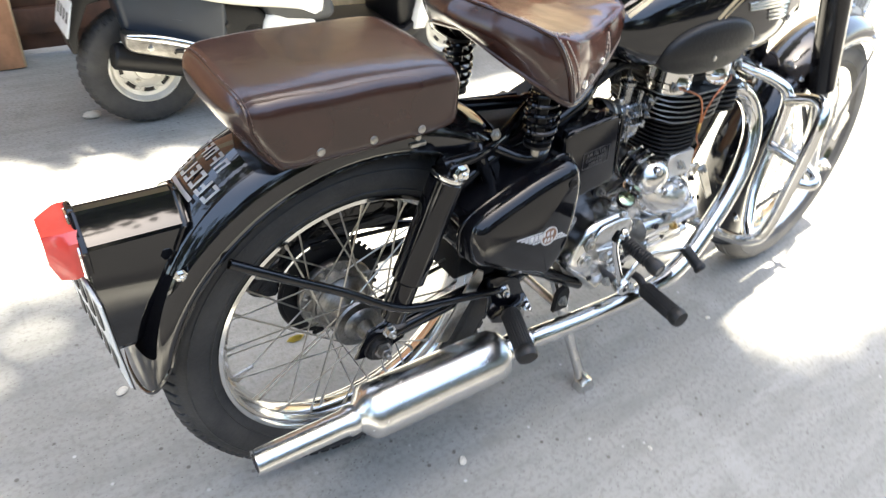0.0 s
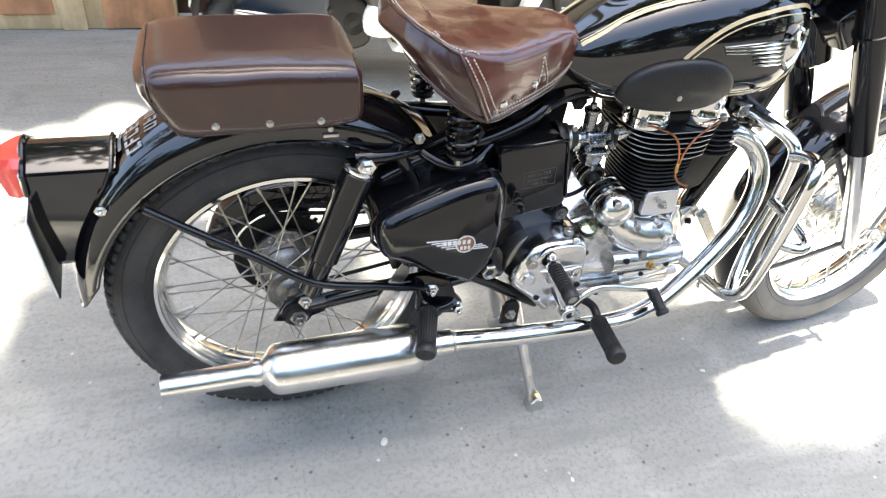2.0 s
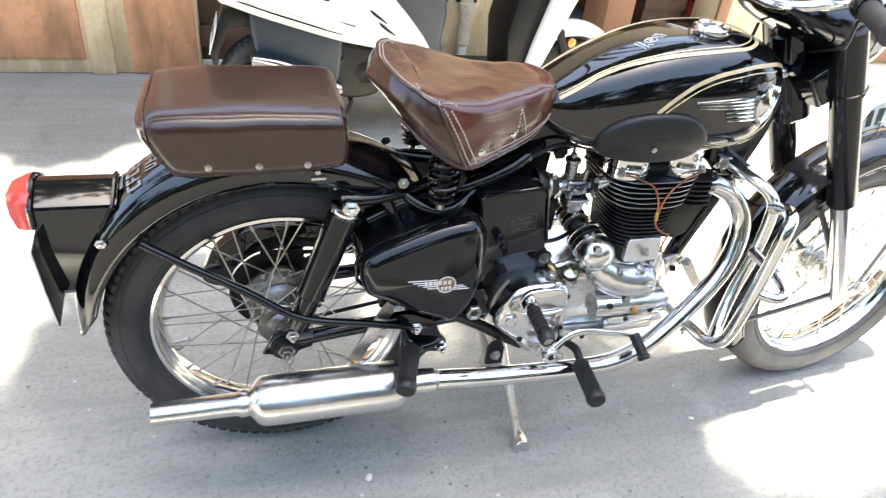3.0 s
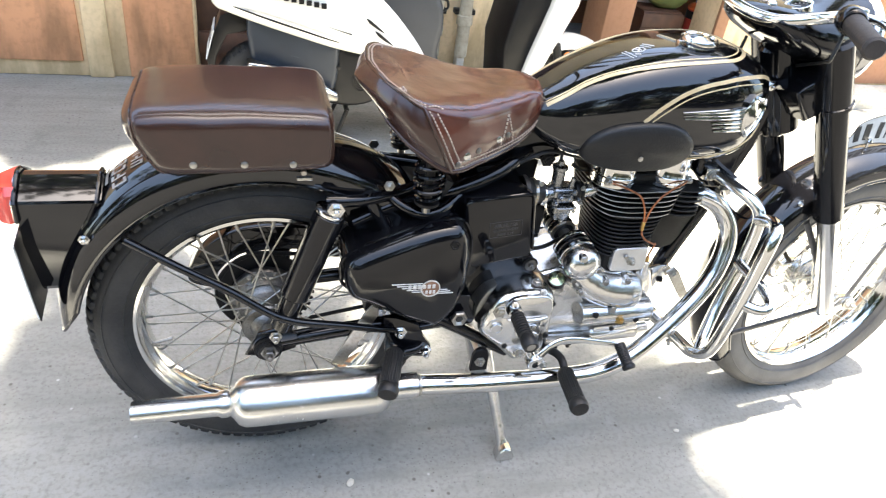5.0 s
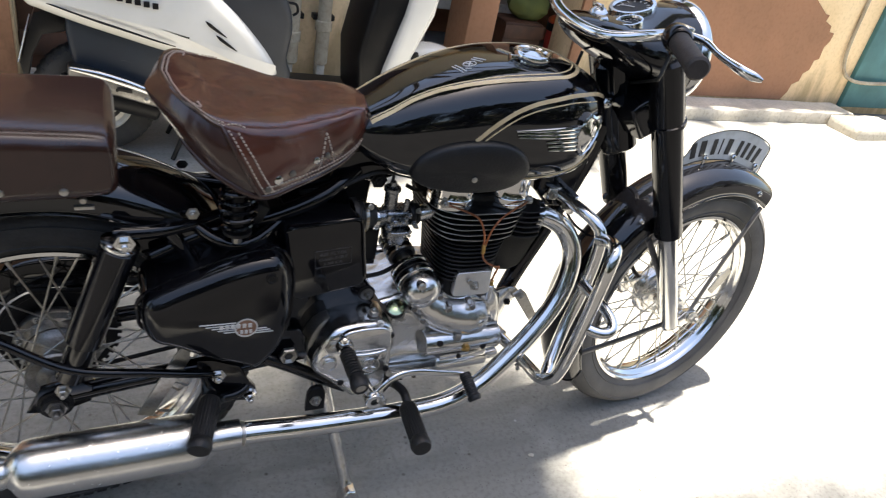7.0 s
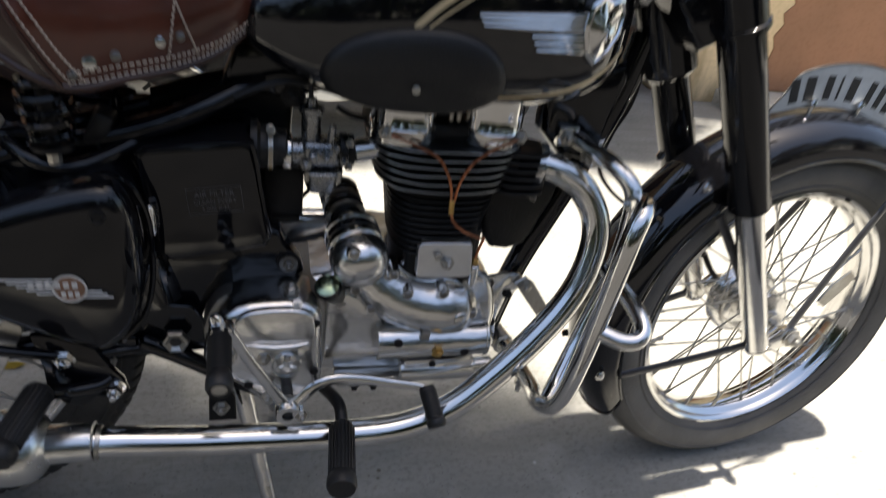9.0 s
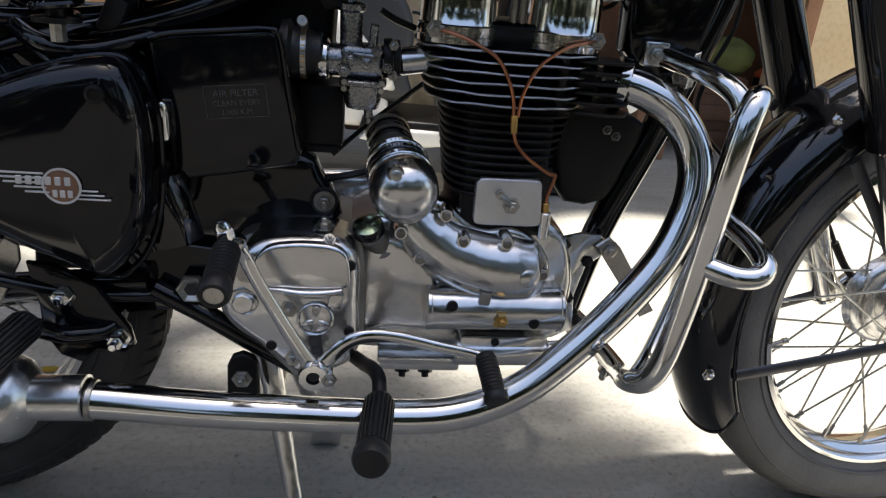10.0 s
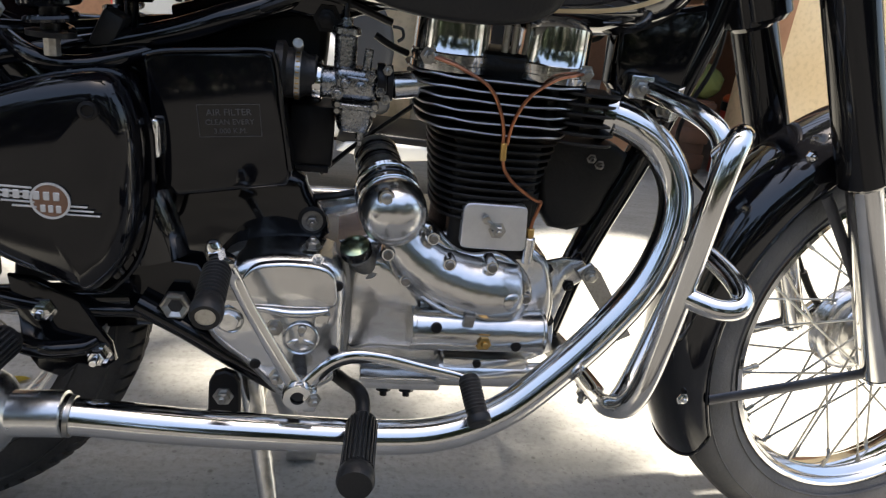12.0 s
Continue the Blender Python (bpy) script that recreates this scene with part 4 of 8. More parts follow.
def stitch_line(fn, n, parent, r=0.0014, mat=THREAD):
    bms = []
    for k in range(n):
        a, b = fn((k + 0.12) / n), fn((k + 0.74) / n)
        bms.append(tube([a, (a + b) / 2, b], r, 5, 1))
    ob = part("stitching", merge(*bms), mat, parent)
    return tagged(ob, "waxed thread stitching", kind="stuff")


for s in (-1, 1):
    for inset in (0.07, 0.17):
        stitch_line(lambda q: saddle_point(3.1 * q, 1 - inset, s, 0.001), 30, saddle)
    for inset in (0.16, 0.40):
        stitch_line(lambda q: saddle_point(3.0 + q + inset, 1.0 + 0.97 * q - 0.04 * inset, s, 0.001), 18, saddle)
    for inset in (0.07, 0.17):
        stitch_line(lambda q: saddle_point(4.15 + 4.85 * q, 2 - inset, s, 0.001), 44, saddle)
    for o1 in (5.85, 6.5):
        stitch_line(lambda q: saddle_point(6.05 + (o1 - 6.05) * q, 1.08 + 0.8 * q, s, 0.001), 9, saddle)
    stitch_line(lambda q: saddle_point(1.75 + 0.35 * math.sin(q * 3.0), 0.80 - 0.20 * q, s, 0.001), 6, saddle)
    stitch_line(lambda q: saddle_point(3.15 + 0.45 * q, 0.86 - 0.10 * math.sin(q * 2.6), s, 0.001), 5, saddle)
    part("seam_welt", tube([saddle_point(3 * k / 24, 1.0, s, 0.001) for k in range(24)] + [saddle_point(3 + k / 16, 1.0 + k / 16, s, 0.0012) for k in range(17)], 0.0033, 8, 1), LEATHERD, saddle, "welted leather seam")
    part("hem_roll", tube([saddle_point(9 * k / 60, 2.0, s, -0.001) for k in range(61)], [0.0036, 0.004, 0.0055, 0.0058, 0.005, 0.004], 10, 1), LEATHERD, saddle, "rolled leather hem")
    for o, q, r in ((4.50, 1.74, 0.0075), (4.95, 1.70, 0.0055), (4.20, 1.86, 0.0050), (5.72, 1.60, 0.0060), (6.12, 1.58, 0.0050)):
        p = saddle_point(o, q, s, 0.0005)
        part("rivet", lathe([(r, 0), (r * 0.9, 0.0022), (r * 0.4, 0.0032), (0, 0.003)], p, Vector((0.25, s, 0.12)), 14), CHROME if r > 0.0058 else HUBMETAL, saddle)

PAD = [(-0.2185, 0.045, 0.746, 0.772), (-0.2170, 0.072, 0.729, 0.788), (-0.2105, 0.094, 0.717, 0.799), (-0.197, 0.110, 0.710, 0.808), (-0.172, 0.1190, 0.706, 0.815), (-0.10, 0.1225, 0.707, 0.8195), (-0.02, 0.1225, 0.710, 0.8205), (0.06, 0.1220, 0.714, 0.820),
       (0.094, 0.1205, 0.717, 0.817), (0.105, 0.116, 0.721, 0.811), (0.1105, 0.106, 0.728, 0.803), (0.1125, 0.07, 0.743, 0.79)]


def pad_point(u, a, out=0.0):
    x, w, zb, zt = along(PAD, u)
    c, s = math.cos(a), math.sin(a)
    zc, h = (zb + zt) / 2, (zt - zb) / 2
    ey, ez = (0.38, 0.38) if s > 0 else (0.28, 0.32)
    p = Vector((x, w * math.copysign(abs(c) ** ey, c), zc + h * math.copysign(abs(s) ** ez, s)))
    p.x += max(0.0, (-x - 0.11) / 0.1125) * (0.20 * (0.822 - p.z) + 0.50 * max(0.0, 0.770 - p.z))
    d = Vector((0, c, s))
    return p + d * out + Vector(noise.noise_vector(p * 14)) * 0.0016


pad = part("pillion_pad", loft([[pad_point(u, 2 * math.pi * k / 80) for k in range(80)] for u in np.linspace(0, 1, 60)]), LEATHERD, bike, "dark brown leather pillion pad with studs", 60)
for x in (-0.107, -0.031, 0.044):
    for s in (1, -1):
        part("stud", lathe([(0.006, 0), (0.0055, 0.0018), (0.003, 0.003), (0, 0.003)], (x, -s * 0.1222, 0.7345), (0, -s, 0), 14), STEEL, pad)
part("seam_welt", tube([pad_point(0.27 + 0.07 * max(0, -math.sin(radians(-42 + 264 * k / 60))), radians(-42 + 264 * k / 60), 0.0006) for k in range(61)], 0.0018, 6, 1), LEATHERD, pad, "welted seam round the rear panel")
THREADD = material("brown_thread", (0.12, 0.07, 0.05), 0.7)
stitch_line(lambda q: pad_point(0.288 + 0.07 * max(0, -math.sin(radians(-42 + 264 * q))), radians(-42 + 264 * q), 0.0004), 60, pad, 0.0007, THREADD)
part("pad_bracket", merge(box((-0.10, -0.05, 0.70), (-0.085, 0.05, 0.722), 0.002), box((0.03, -0.06, 0.69), (0.05, 0.06, 0.728), 0.002)), SATIN, bike)

# fuel tank
TANK = [(0.448, 0.785, 0.802, 0.03), (0.47, 0.764, 0.820, 0.058), (0.51, 0.736, 0.845, 0.082), (0.56, 0.717, 0.874, 0.100), (0.63, 0.712, 0.904, 0.116), (0.70, 0.711, 0.923, 0.124),
        (0.77, 0.711, 0.931, 0.127), (0.83, 0.713, 0.931, 0.125), (0.88, 0.722, 0.921, 0.115), (0.915, 0.743, 0.902, 0.096), (0.938, 0.775, 0.873, 0.066), (0.947, 0.80, 0.85, 0.03)]


def tank_at(x):
    u = min(range(400), key=lambda k: abs(along(TANK, k / 399)[0] - x)) / 399
    return along(TANK, u)


def tank_y(x, z):
    _, zb, zt, w = tank_at(x)
    zc = zb + 0.40 * (zt - zb)
    h, n = (zt - zc, 3.4) if z > zc else (zc - zb, 3.0)
    return w * max(0.0, 1 - min(1, abs(z - zc) / h) ** n) ** (1 / n)


def tank_ring(u, n=56):
    x, zb, zt, w = along(TANK, u)
    zc = zb + 0.40 * (zt - zb)
    out = []
    for k in range(n):
        a = 2 * math.pi * k / n
        c, s = math.cos(a), math.sin(a)
        e = 2 / 3.4 if s > 0 else 2 / 3.0
        out.append(Vector((x, w * math.copysign(abs(c) ** e, c), zc + math.copysign(abs(s) ** e, s) * ((zt - zc) if s > 0 else (zc - zb)))))
    return out


tank = part("fuel_tank", loft([tank_ring(u, 80) for u in np.linspace(0, 1, 60)]), LACQUER, bike, "glossy black teardrop fuel tank with gold pinstripes")


def tank_field(p):
    _, zb, zt, w = tank_at(p.x)
    zc = zb + 0.40 * (zt - zb)
    h, n = (zt - zc, 3.4) if p.z > zc else (zc - zb, 3.0)
    return (abs(p.y) / w) ** n + (abs(p.z - zc) / h) ** n


def tank_z(x, y):
    _, zb, zt, w = tank_at(x)
    zc = zb + 0.40 * (zt - zb)
    return zc + (zt - zc) * max(0.0, 1 - min(1, abs(y) / w) ** 3.4) ** (1 / 3.4)


def ribbon(line, half):
    """A painted line: a flat strip that follows the tank's skin."""
    rows = []
    for i, p in enumerate(line):
        t = (line[min(i + 1, len(line) - 1)] - line[max(i - 1, 0)]).normalized()
        e = 0.003
        g = Vector([tank_field(p + d) - tank_field(p - d) for d in (Vector((e, 0, 0)), Vector((0, e, 0)), Vector((0, 0, e)))])
        n = (g - t * g.dot(t)).normalized()
        side = n.cross(t)
        rows.append([p - side * half - n * 0.0006, p - side * half + n * 0.0007, p + n * 0.0009, p + side * half + n * 0.0007, p + side * half - n * 0.0006])
    return loft(rows)


def stripe(pts, half, mat=GOLD):
    for s in (-1, 1):
        line = [Vector((x, s * tank_y(x, z), z)) for x, z in [(p.x, p.z) for p in smooth_path([(a, 0, b) for a, b in pts], 8)]]
        part("pinstripe", ribbon(line, half), mat, tank, "gold pinstripe")


def stripe_loop(near, half):
    """Along one shoulder, round the front of the tank and back along the other; a plan line on the top skin."""
    plan = near + [(x, -0.8 * y) for x, y in reversed(near[:-1])]
    flat = smooth_path([(x, y, 0) for x, y in plan], 8)
    line = [Vector((p.x, p.y, tank_z(p.x, p.y))) for p in flat]
    part("pinstripe", ribbon(line, half), GOLD, tank, "gold pinstripe")


LOOP = [(0.488, -0.062), (0.518, -0.067), (0.55, -0.068), (0.583, -0.071), (0.615, -0.077), (0.647, -0.083), (0.682, -0.088), (0.717, -0.091), (0.756, -0.092), (0.789, -0.0905), (0.822, -0.086), (0.848, -0.070), (0.868, -0.042), (0.877, -0.018), (0.879, 0.0)]
stripe_loop(LOOP, 0.0036)
stripe_loop([(x - (0.010 if x > 0.80 else 0.001), y * 0.91 if y < -0.03 else y) for x, y in LOOP], 0.0011)
stripe([(0.654, 0.813), (0.681, 0.840), (0.714, 0.864), (0.751, 0.880), (0.791, 0.889), (0.834, 0.8955), (0.883, 0.895), (0.915, 0.885)], 0.0036)
stripe([(0.664, 0.809), (0.69, 0.833), (0.722, 0.856), (0.757, 0.8705), (0.795, 0.879), (0.836, 0.885), (0.885, 0.884)], 0.0011)
stripe([(0.72, 0.734), (0.766, 0.737), (0.823, 0.745), (0.866, 0.760), (0.897, 0.780), (0.92, 0.802)], 0.0028)
cap_at = Vector((0.773, -0.034, tank_z(0.773, -0.034) - 0.007))
cap = part("filler_cap", lathe([(0, -0.02), (0.031, -0.02), (0.032, -0.002), (0.029, 0.0), (0.027, 0.004), (0.027, 0.007), (0.033, 0.009), (0.0345, 0.012), (0.0345, 0.017), (0.032, 0.0205), (0.029, 0.0212), (0.026, 0.0190), (0.021, 0.0195), (0.011, 0.0225), (0, 0.023)], cap_at, (0.02, -0.04, 1), 44), CHROME, tank, "chrome filler cap")
part("cap_lever", merge(box(cap_at + Vector((-0.025, -0.004, 0.0215)), cap_at + Vector((0.004, 0.004, 0.0255)), 0.001), box(cap_at + Vector((-0.043, -0.006, 0.0)), cap_at + Vector((-0.032, 0.006, 0.013)), 0.002)), CHROME, cap, "chrome lever and hinge")
part("cap_seat", lathe([(0.040, -0.002), (0.042, 0.0), (0.041, 0.003), (0.036, 0.005), (0.030, 0.004)], cap_at, (0.02, -0.04, 1), 44), LACQUER, tank)
for s in (-1, 1):
    yy = tank_y(0.66, 0.765) - 0.004
    kn = smooth_path([(x, 0, z) for x, z in [(0.555, 0.743), (0.566, 0.777), (0.609, 0.804), (0.676, 0.815), (0.728, 0.807), (0.760, 0.780), (0.765, 0.741), (0.721, 0.718), (0.642, 0.713), (0.579, 0.722)]], 4, True)
    c = Vector((0.66, 0, 0.763))
    rings = []
    for k, o in ((1.0, -0.035), (1.0, 0.003), (0.985, 0.0085), (0.95, 0.012), (0.88, 0.0145), (0.6, 0.0165), (0.3, 0.0172), (0.04, 0.0174)):
        rings.append([Vector((c.x + (p.x - c.x) * k, s * (tank_y(c.x + (p.x - c.x) * k, max(0.742, c.z + (p.z - c.z) * k)) - 0.003 + o), c.z + (p.z - c.z) * k)) for p in kn])
    kp = part("knee_pad", loft(rings), RUBBER, tank, "black rubber knee pad")
    part("screw", screw((0.66, s * (yy + 0.0165), 0.747), (0, s, 0), 0.005, 0.002), STEEL, kp)
    wing = []
    for k in range(6):
        if k < 3:
            x0, x1, za, zc_ = 0.722 + 0.003 * k, 0.872, 0.8345 - 0.0052 * k, 0.8440 - 0.0075 * k
        else:
            x0, x1, za, zc_ = 0.786 + 0.004 * (k - 3), 0.874, 0.8165 - 0.0075 * (k - 3), 0.8200 - 0.0080 * (k - 3)
        pts = [Vector((x, s * (tank_y(x, za + (zc_ - za) * f) + 0.0018), za + (zc_ - za) * f)) for f, x in [(q, x0 + (x1 - x0) * q) for q in np.linspace(0, 1, 9)]]
        wing.append(tube(pts, [0.0016, 0.0032, 0.0040, 0.0042], 8, 1))
    shield = [(0.878, 0.856), (0.890, 0.851), (0.902, 0.853), (0.908, 0.842), (0.905, 0.822), (0.894, 0.806), (0.882, 0.797), (0.872, 0.806), (0.866, 0.825), (0.868, 0.846)]
    rings = [[Vector((0.877 + (x - 0.887) * k * 1.4, s * (tank_y(0.877 + (x - 0.887) * 1.4, z) + o), 0.829 + (z - 0.827) * k * 1.4)) for x, z in shield] for k, o in ((1, -0.004), (1, 0.007), (0.88, 0.0095), (0.80, 0.0075), (0.4, 0.0110), (0.1, 0.0115))]
    badge = part("tank_badge", loft(rings), CHROME, tank, "chrome shield of the winged tank badge")
    for bm in wing:
        part("wing_bar", bm, CHROME, badge)

# silencer and exhaust
tail = Vector((-0.247, -0.160, 0.250))
sil = part("silencer", lathe([(0.0165, 0), (0.0205, 0), (0.0212, 0.004), (0.0222, 0.15), (0.0262, 0.156), (0.0262, 0.166), (0.024, 0.172), (0.030, 0.178), (0.042, 0.187), (0.0475, 0.198), (0.0485, 0.215),
                                (0.0485, 0.44), (0.047, 0.455), (0.041, 0.467), (0.031, 0.474), (0.025, 0.478), (0.025, 0.53), (0.022, 0.531), (0.022, 0.2), (0.017, 0.01)],
                               tail, Vector((0.225, -0.170, 0.266)) - tail, 44), SILENCER, bike, "chrome barrel silencer with a plain tailpipe")
pipe = part("exhaust_pipe", tube([(0.225, -0.17, 0.266), (0.30, -0.168, 0.262), (0.40, -0.166, 0.252), (0.50, -0.163, 0.245), (0.60, -0.160, 0.240), (0.69, -0.157, 0.244), (0.765, -0.150, 0.272), (0.825, -0.140, 0.320),
                                   (0.884, -0.128, 0.382), (0.932, -0.112, 0.445), (0.955, -0.096, 0.508), (0.954, -0.080, 0.558), (0.927, -0.066, 0.600), (0.885, -0.058, 0.623), (0.835, -0.050, 0.632)], 0.0206, 24, 6),
            CHROME, bike, "long curved chrome exhaust pipe")
part("pipe_clamp", lathe([(0.0200, 0), (0.0226, 0.001), (0.0226, 0.006), (0.0200, 0.007)], (0.283, -0.168, 0.263), (1, 0, -0.08), 28), STEEL, pipe)
part("silencer_bracket", slab([(0.118, 0.288), (0.142, 0.280), (0.205, 0.402), (0.205, 0.420), (0.192, 0.428), (0.181, 0.414)], -0.112, -0.107, 0.001, 1), STEEL, bike, "flat steel bracket")

# rounded castings
def pillow(outline, y_back, y_front, inset, smooth=4, crown=0.002, steps=6):
    """A casting: an (x, z) outline with a rounded shoulder running into a slightly crowned face."""
    pts = [(p.x, p.z) for p in smooth_path([(x, 0, z) for x, z in outline], smooth, True)] if smooth else list(outline)
    n = len(pts)
    area = sum(pts[i][0] * pts[(i + 1) % n][1] - pts[(i + 1) % n][0] * pts[i][1] for i in range(n))
    sg = 1 if area > 0 else -1
    cx, cz = sum(p[0] for p in pts) / n, sum(p[1] for p in pts) / n
    normals = []
    for i in range(n):
        ax, az = pts[i - 2]
        bx, bz = pts[(i + 2) % n]
        dx, dz = bx - ax, bz - az
        l = math.hypot(dx, dz) or 1
        normals.append((-dz / l * sg, dx / l * sg))
    d = math.copysign(1, y_front - y_back)
    depth = min(abs(y_front - y_back), inset)
    rings = [[Vector((x, y_back, z)) for x, z in pts]]
    for k in range(steps + 1):
        a = k / steps * math.pi / 2
        q = inset * (1 - math.cos(a))
        rings.append([Vector((x + nx * q, y_front - d * depth * (1 - math.sin(a)), z + nz * q)) for (x, z), (nx, nz) in zip(pts, normals)])
    last = rings[-1]
    for f in (0.7, 0.4, 0.12):
        rings.append([Vector((cx + (p.x - cx) * f, y_front + d * crown * (1 - f * f), cz + (p.z - cz) * f)) for p in last])
    return loft(rings)


# front fork, lamp and handlebar
def front(name, bm, mat, parent=bike, label=""):
    return part(name, moved(bm, STEER), mat, parent, label)


FD = Vector((-0.42, 0, 0.907)).normalized()
for s in (-1, 1):
    axle = AXLE_F + Vector((-0.070, s * 0.088, 0.0))
    f = front("fork_leg", merge(rod(axle - FD * 0.02, axle + FD * 0.30, 0.0215, 24), slab([(1.31, 0.315), (1.345, 0.345), (1.385, 0.342), (1.388, 0.312), (1.35, 0.302)], s * 0.078, s * 0.098, 0.004, 2),
                                lathe([(0, -0.012), (0.012, -0.012), (0.02, -0.006), (0.0215, 0)], axle - FD * 0.018, FD, 20)), CHROME, bike, "polished fork slider")
    cover = front("fork_cover", merge(rod(axle + FD * 0.275, axle + FD * 0.565, 0.0305, 28), rod(axle + FD * 0.56, axle + FD * 0.70, 0.0335, 28)), BLACK, f, "black fork cover tube")
    front("cover_ring", lathe([(0.030, 0), (0.0365, 0.002), (0.0365, 0.009), (0.031, 0.012)], axle + FD * 0.558, FD, 28), BLACK, f)
    front("pinch_bolt", bolt(axle + Vector((0.02, s * 0.012, -0.012)), (0, s, 0), 0.006, 0.006), STEEL, f)
    # mudguard stays
    for pts in (((1.066, s * 0.066, 0.261), (1.185, s * 0.078, 0.288), (1.304, s * 0.086, 0.314)), ((1.160, s * 0.066, 0.555), (1.225, s * 0.072, 0.465), (1.272, s * 0.078, 0.390), (1.306, s * 0.086, 0.318)),
                ((1.375, s * 0.086, 0.335), (1.44, s * 0.074, 0.45), (1.50, s * 0.066, 0.555), (1.527, s * 0.062, 0.600))):
        front("mudguard_stay", tube(pts, 0.0085, 10, 4, flat=0.4), STAYGREY, bike)
    front("stay_bolt", bolt((1.312, s * 0.088, 0.316), (0, s, 0), 0.007, 0.007), STEEL)
    for x, z in ((1.124, 0.603), (1.028, 0.262), (1.496, 0.640)):
        front("mudguard_bolt", bolt((x, s * 0.0615, z), (0, s, 0), 0.0062, 0.005), CHROME, front_guard)
front("stay_plate", slab([(1.425, 0.385), (1.445, 0.42), (1.475, 0.445), (1.49, 0.43), (1.47, 0.40), (1.445, 0.372)], -0.080, -0.076, 0.001, 1), STEEL)
front("axle", rod(AXLE_F + Vector((0, -0.11, 0)), AXLE_F + Vector((0, 0.11, 0)), 0.008, 14), STEEL)
front("axle_nut", bolt(AXLE_F + Vector((0, -0.1, 0)), (0, -1, 0), 0.012, 0.012), STEEL)
front("brake_arm", merge(tube([(1.368, 0.075, 0.327), (1.33, 0.08, 0.36), (1.30, 0.082, 0.40)], 0.006, 10), tube([(1.30, 0.082, 0.40), (1.24, 0.085, 0.50), (1.17, 0.06, 0.64), (1.10, 0.05, 0.76), (1.02, 0.07, 0.92)], 0.0035, 8)), SATIN)


def ring_at(x, cz, ry, rz, n=36, e=0.85):
    return [Vector((x, ry * math.copysign(abs(math.cos(a)) ** e, math.cos(a)), cz + rz * math.copysign(abs(math.sin(a)) ** e, math.sin(a)))) for a in np.linspace(0, 2 * math.pi, n + 1)[:-1]]


nac = front("headlamp_casing", loft([ring_at(*q) for q in ((0.868, 0.985, 0.050, 0.010), (0.88, 0.984, 0.078, 0.020), (0.91, 0.977, 0.104, 0.032), (0.95, 0.967, 0.114, 0.042), (1.0, 0.960, 0.112, 0.056),
                                                           (1.04, 0.954, 0.104, 0.078), (1.07, 0.951, 0.097, 0.087), (1.096, 0.949, 0.094, 0.091))]), BLACK, bike, "black headlamp casing with instruments")
front("lower_yoke", merge(slab([(0.97, 0.86), (1.03, 0.90), (1.09, 0.88), (1.085, 0.83), (1.02, 0.80)], -0.085, 0.085, 0.01, 3), rod((0.965, 0, 0.955), (1.055, 0, 0.755), 0.034, 24)), BLACK)
lamp_p, lamp_d = Vector((1.090, 0, 0.949)), (1, 0, -0.06)
front("lamp_rim", lathe([(0.088, 0), (0.096, -0.002), (0.101, 0.004), (0.103, 0.016), (0.098, 0.026), (0.088, 0.027), (0.084, 0.02)], lamp_p, lamp_d, 48, close=True), CHROME, nac, "chrome headlamp rim")
front("lamp_glass", lathe([(0.087, 0.018), (0.07, 0.034), (0.04, 0.044), (0, 0.048)], lamp_p, lamp_d, 36), CHROME, nac, "headlamp lens")
front("lamp_screw", screw(lamp_p + Vector((0.012, 0, 0.103)), (0, 0, 1), 0.006, 0.006), CHROME, nac)
for nm, x, y, z, r in (("speedometer", 1.005, 0.028, 1.020, 0.043), ("ammeter", 0.949, -0.045, 1.008, 0.024)):
    g = part(nm, lathe([(r * 0.8, 0.004), (r * 0.86, 0.008), (r, 0.008), (r * 1.03, 0.003), (r * 1.03, -0.02), (0, -0.02)], (x, y, z), (-0.35, 0, 1), 36), CHROME, nac, "round instrument with a chrome bezel")
    part("dial", lathe([(0, 0.002), (r * 0.84, 0.002), (r * 0.84, -0.004), (0, -0.004)], (x, y, z), (-0.35, 0, 1), 30), SATIN, g, "dark dial face")
    dm = axis_to((x, y, z), (-0.35, 0, 1))
    for k in range(11):
        a = radians(-120 + 24 * k)
        part("dial_mark", moved(box((-0.0008, r * 0.60, 0.0021), (0.0008, r * 0.76, 0.0028), 0.0002, 1), dm @ Matrix.Rotation(a, 4, "Z")), SILVER, g)
    part("needle", moved(box((-0.0008, -0.004, 0.003), (0.0008, r * 0.65, 0.004), 0.0002, 1), dm @ Matrix.Rotation(2.0, 4, "Z")), SILVER, g)
part("ignition_switch", merge(lathe([(0.016, 0), (0.018, 0.004), (0.014, 0.012), (0.006, 0.016), (0, 0.016)], (0.925, 0.02, 1.004), (-0.3, 0, 1), 20), moved(box((-0.016, -0.003, 0.012), (0.016, 0.003, 0.022), 0.002), axis_to((0.925, 0.02, 1.004), (-0.3, 0, 1)))), CHROME, nac)
part("switch_knob", lathe([(0.009, 0), (0.009, 0.012), (0.006, 0.016), (0, 0.016)], (0.905, -0.03, 0.998), (-0.3, 0, 1), 16), CHROME, nac)
def placed(name, bm, mat, parent=bike, label=""):
    return part(name, bm, mat, parent, label)


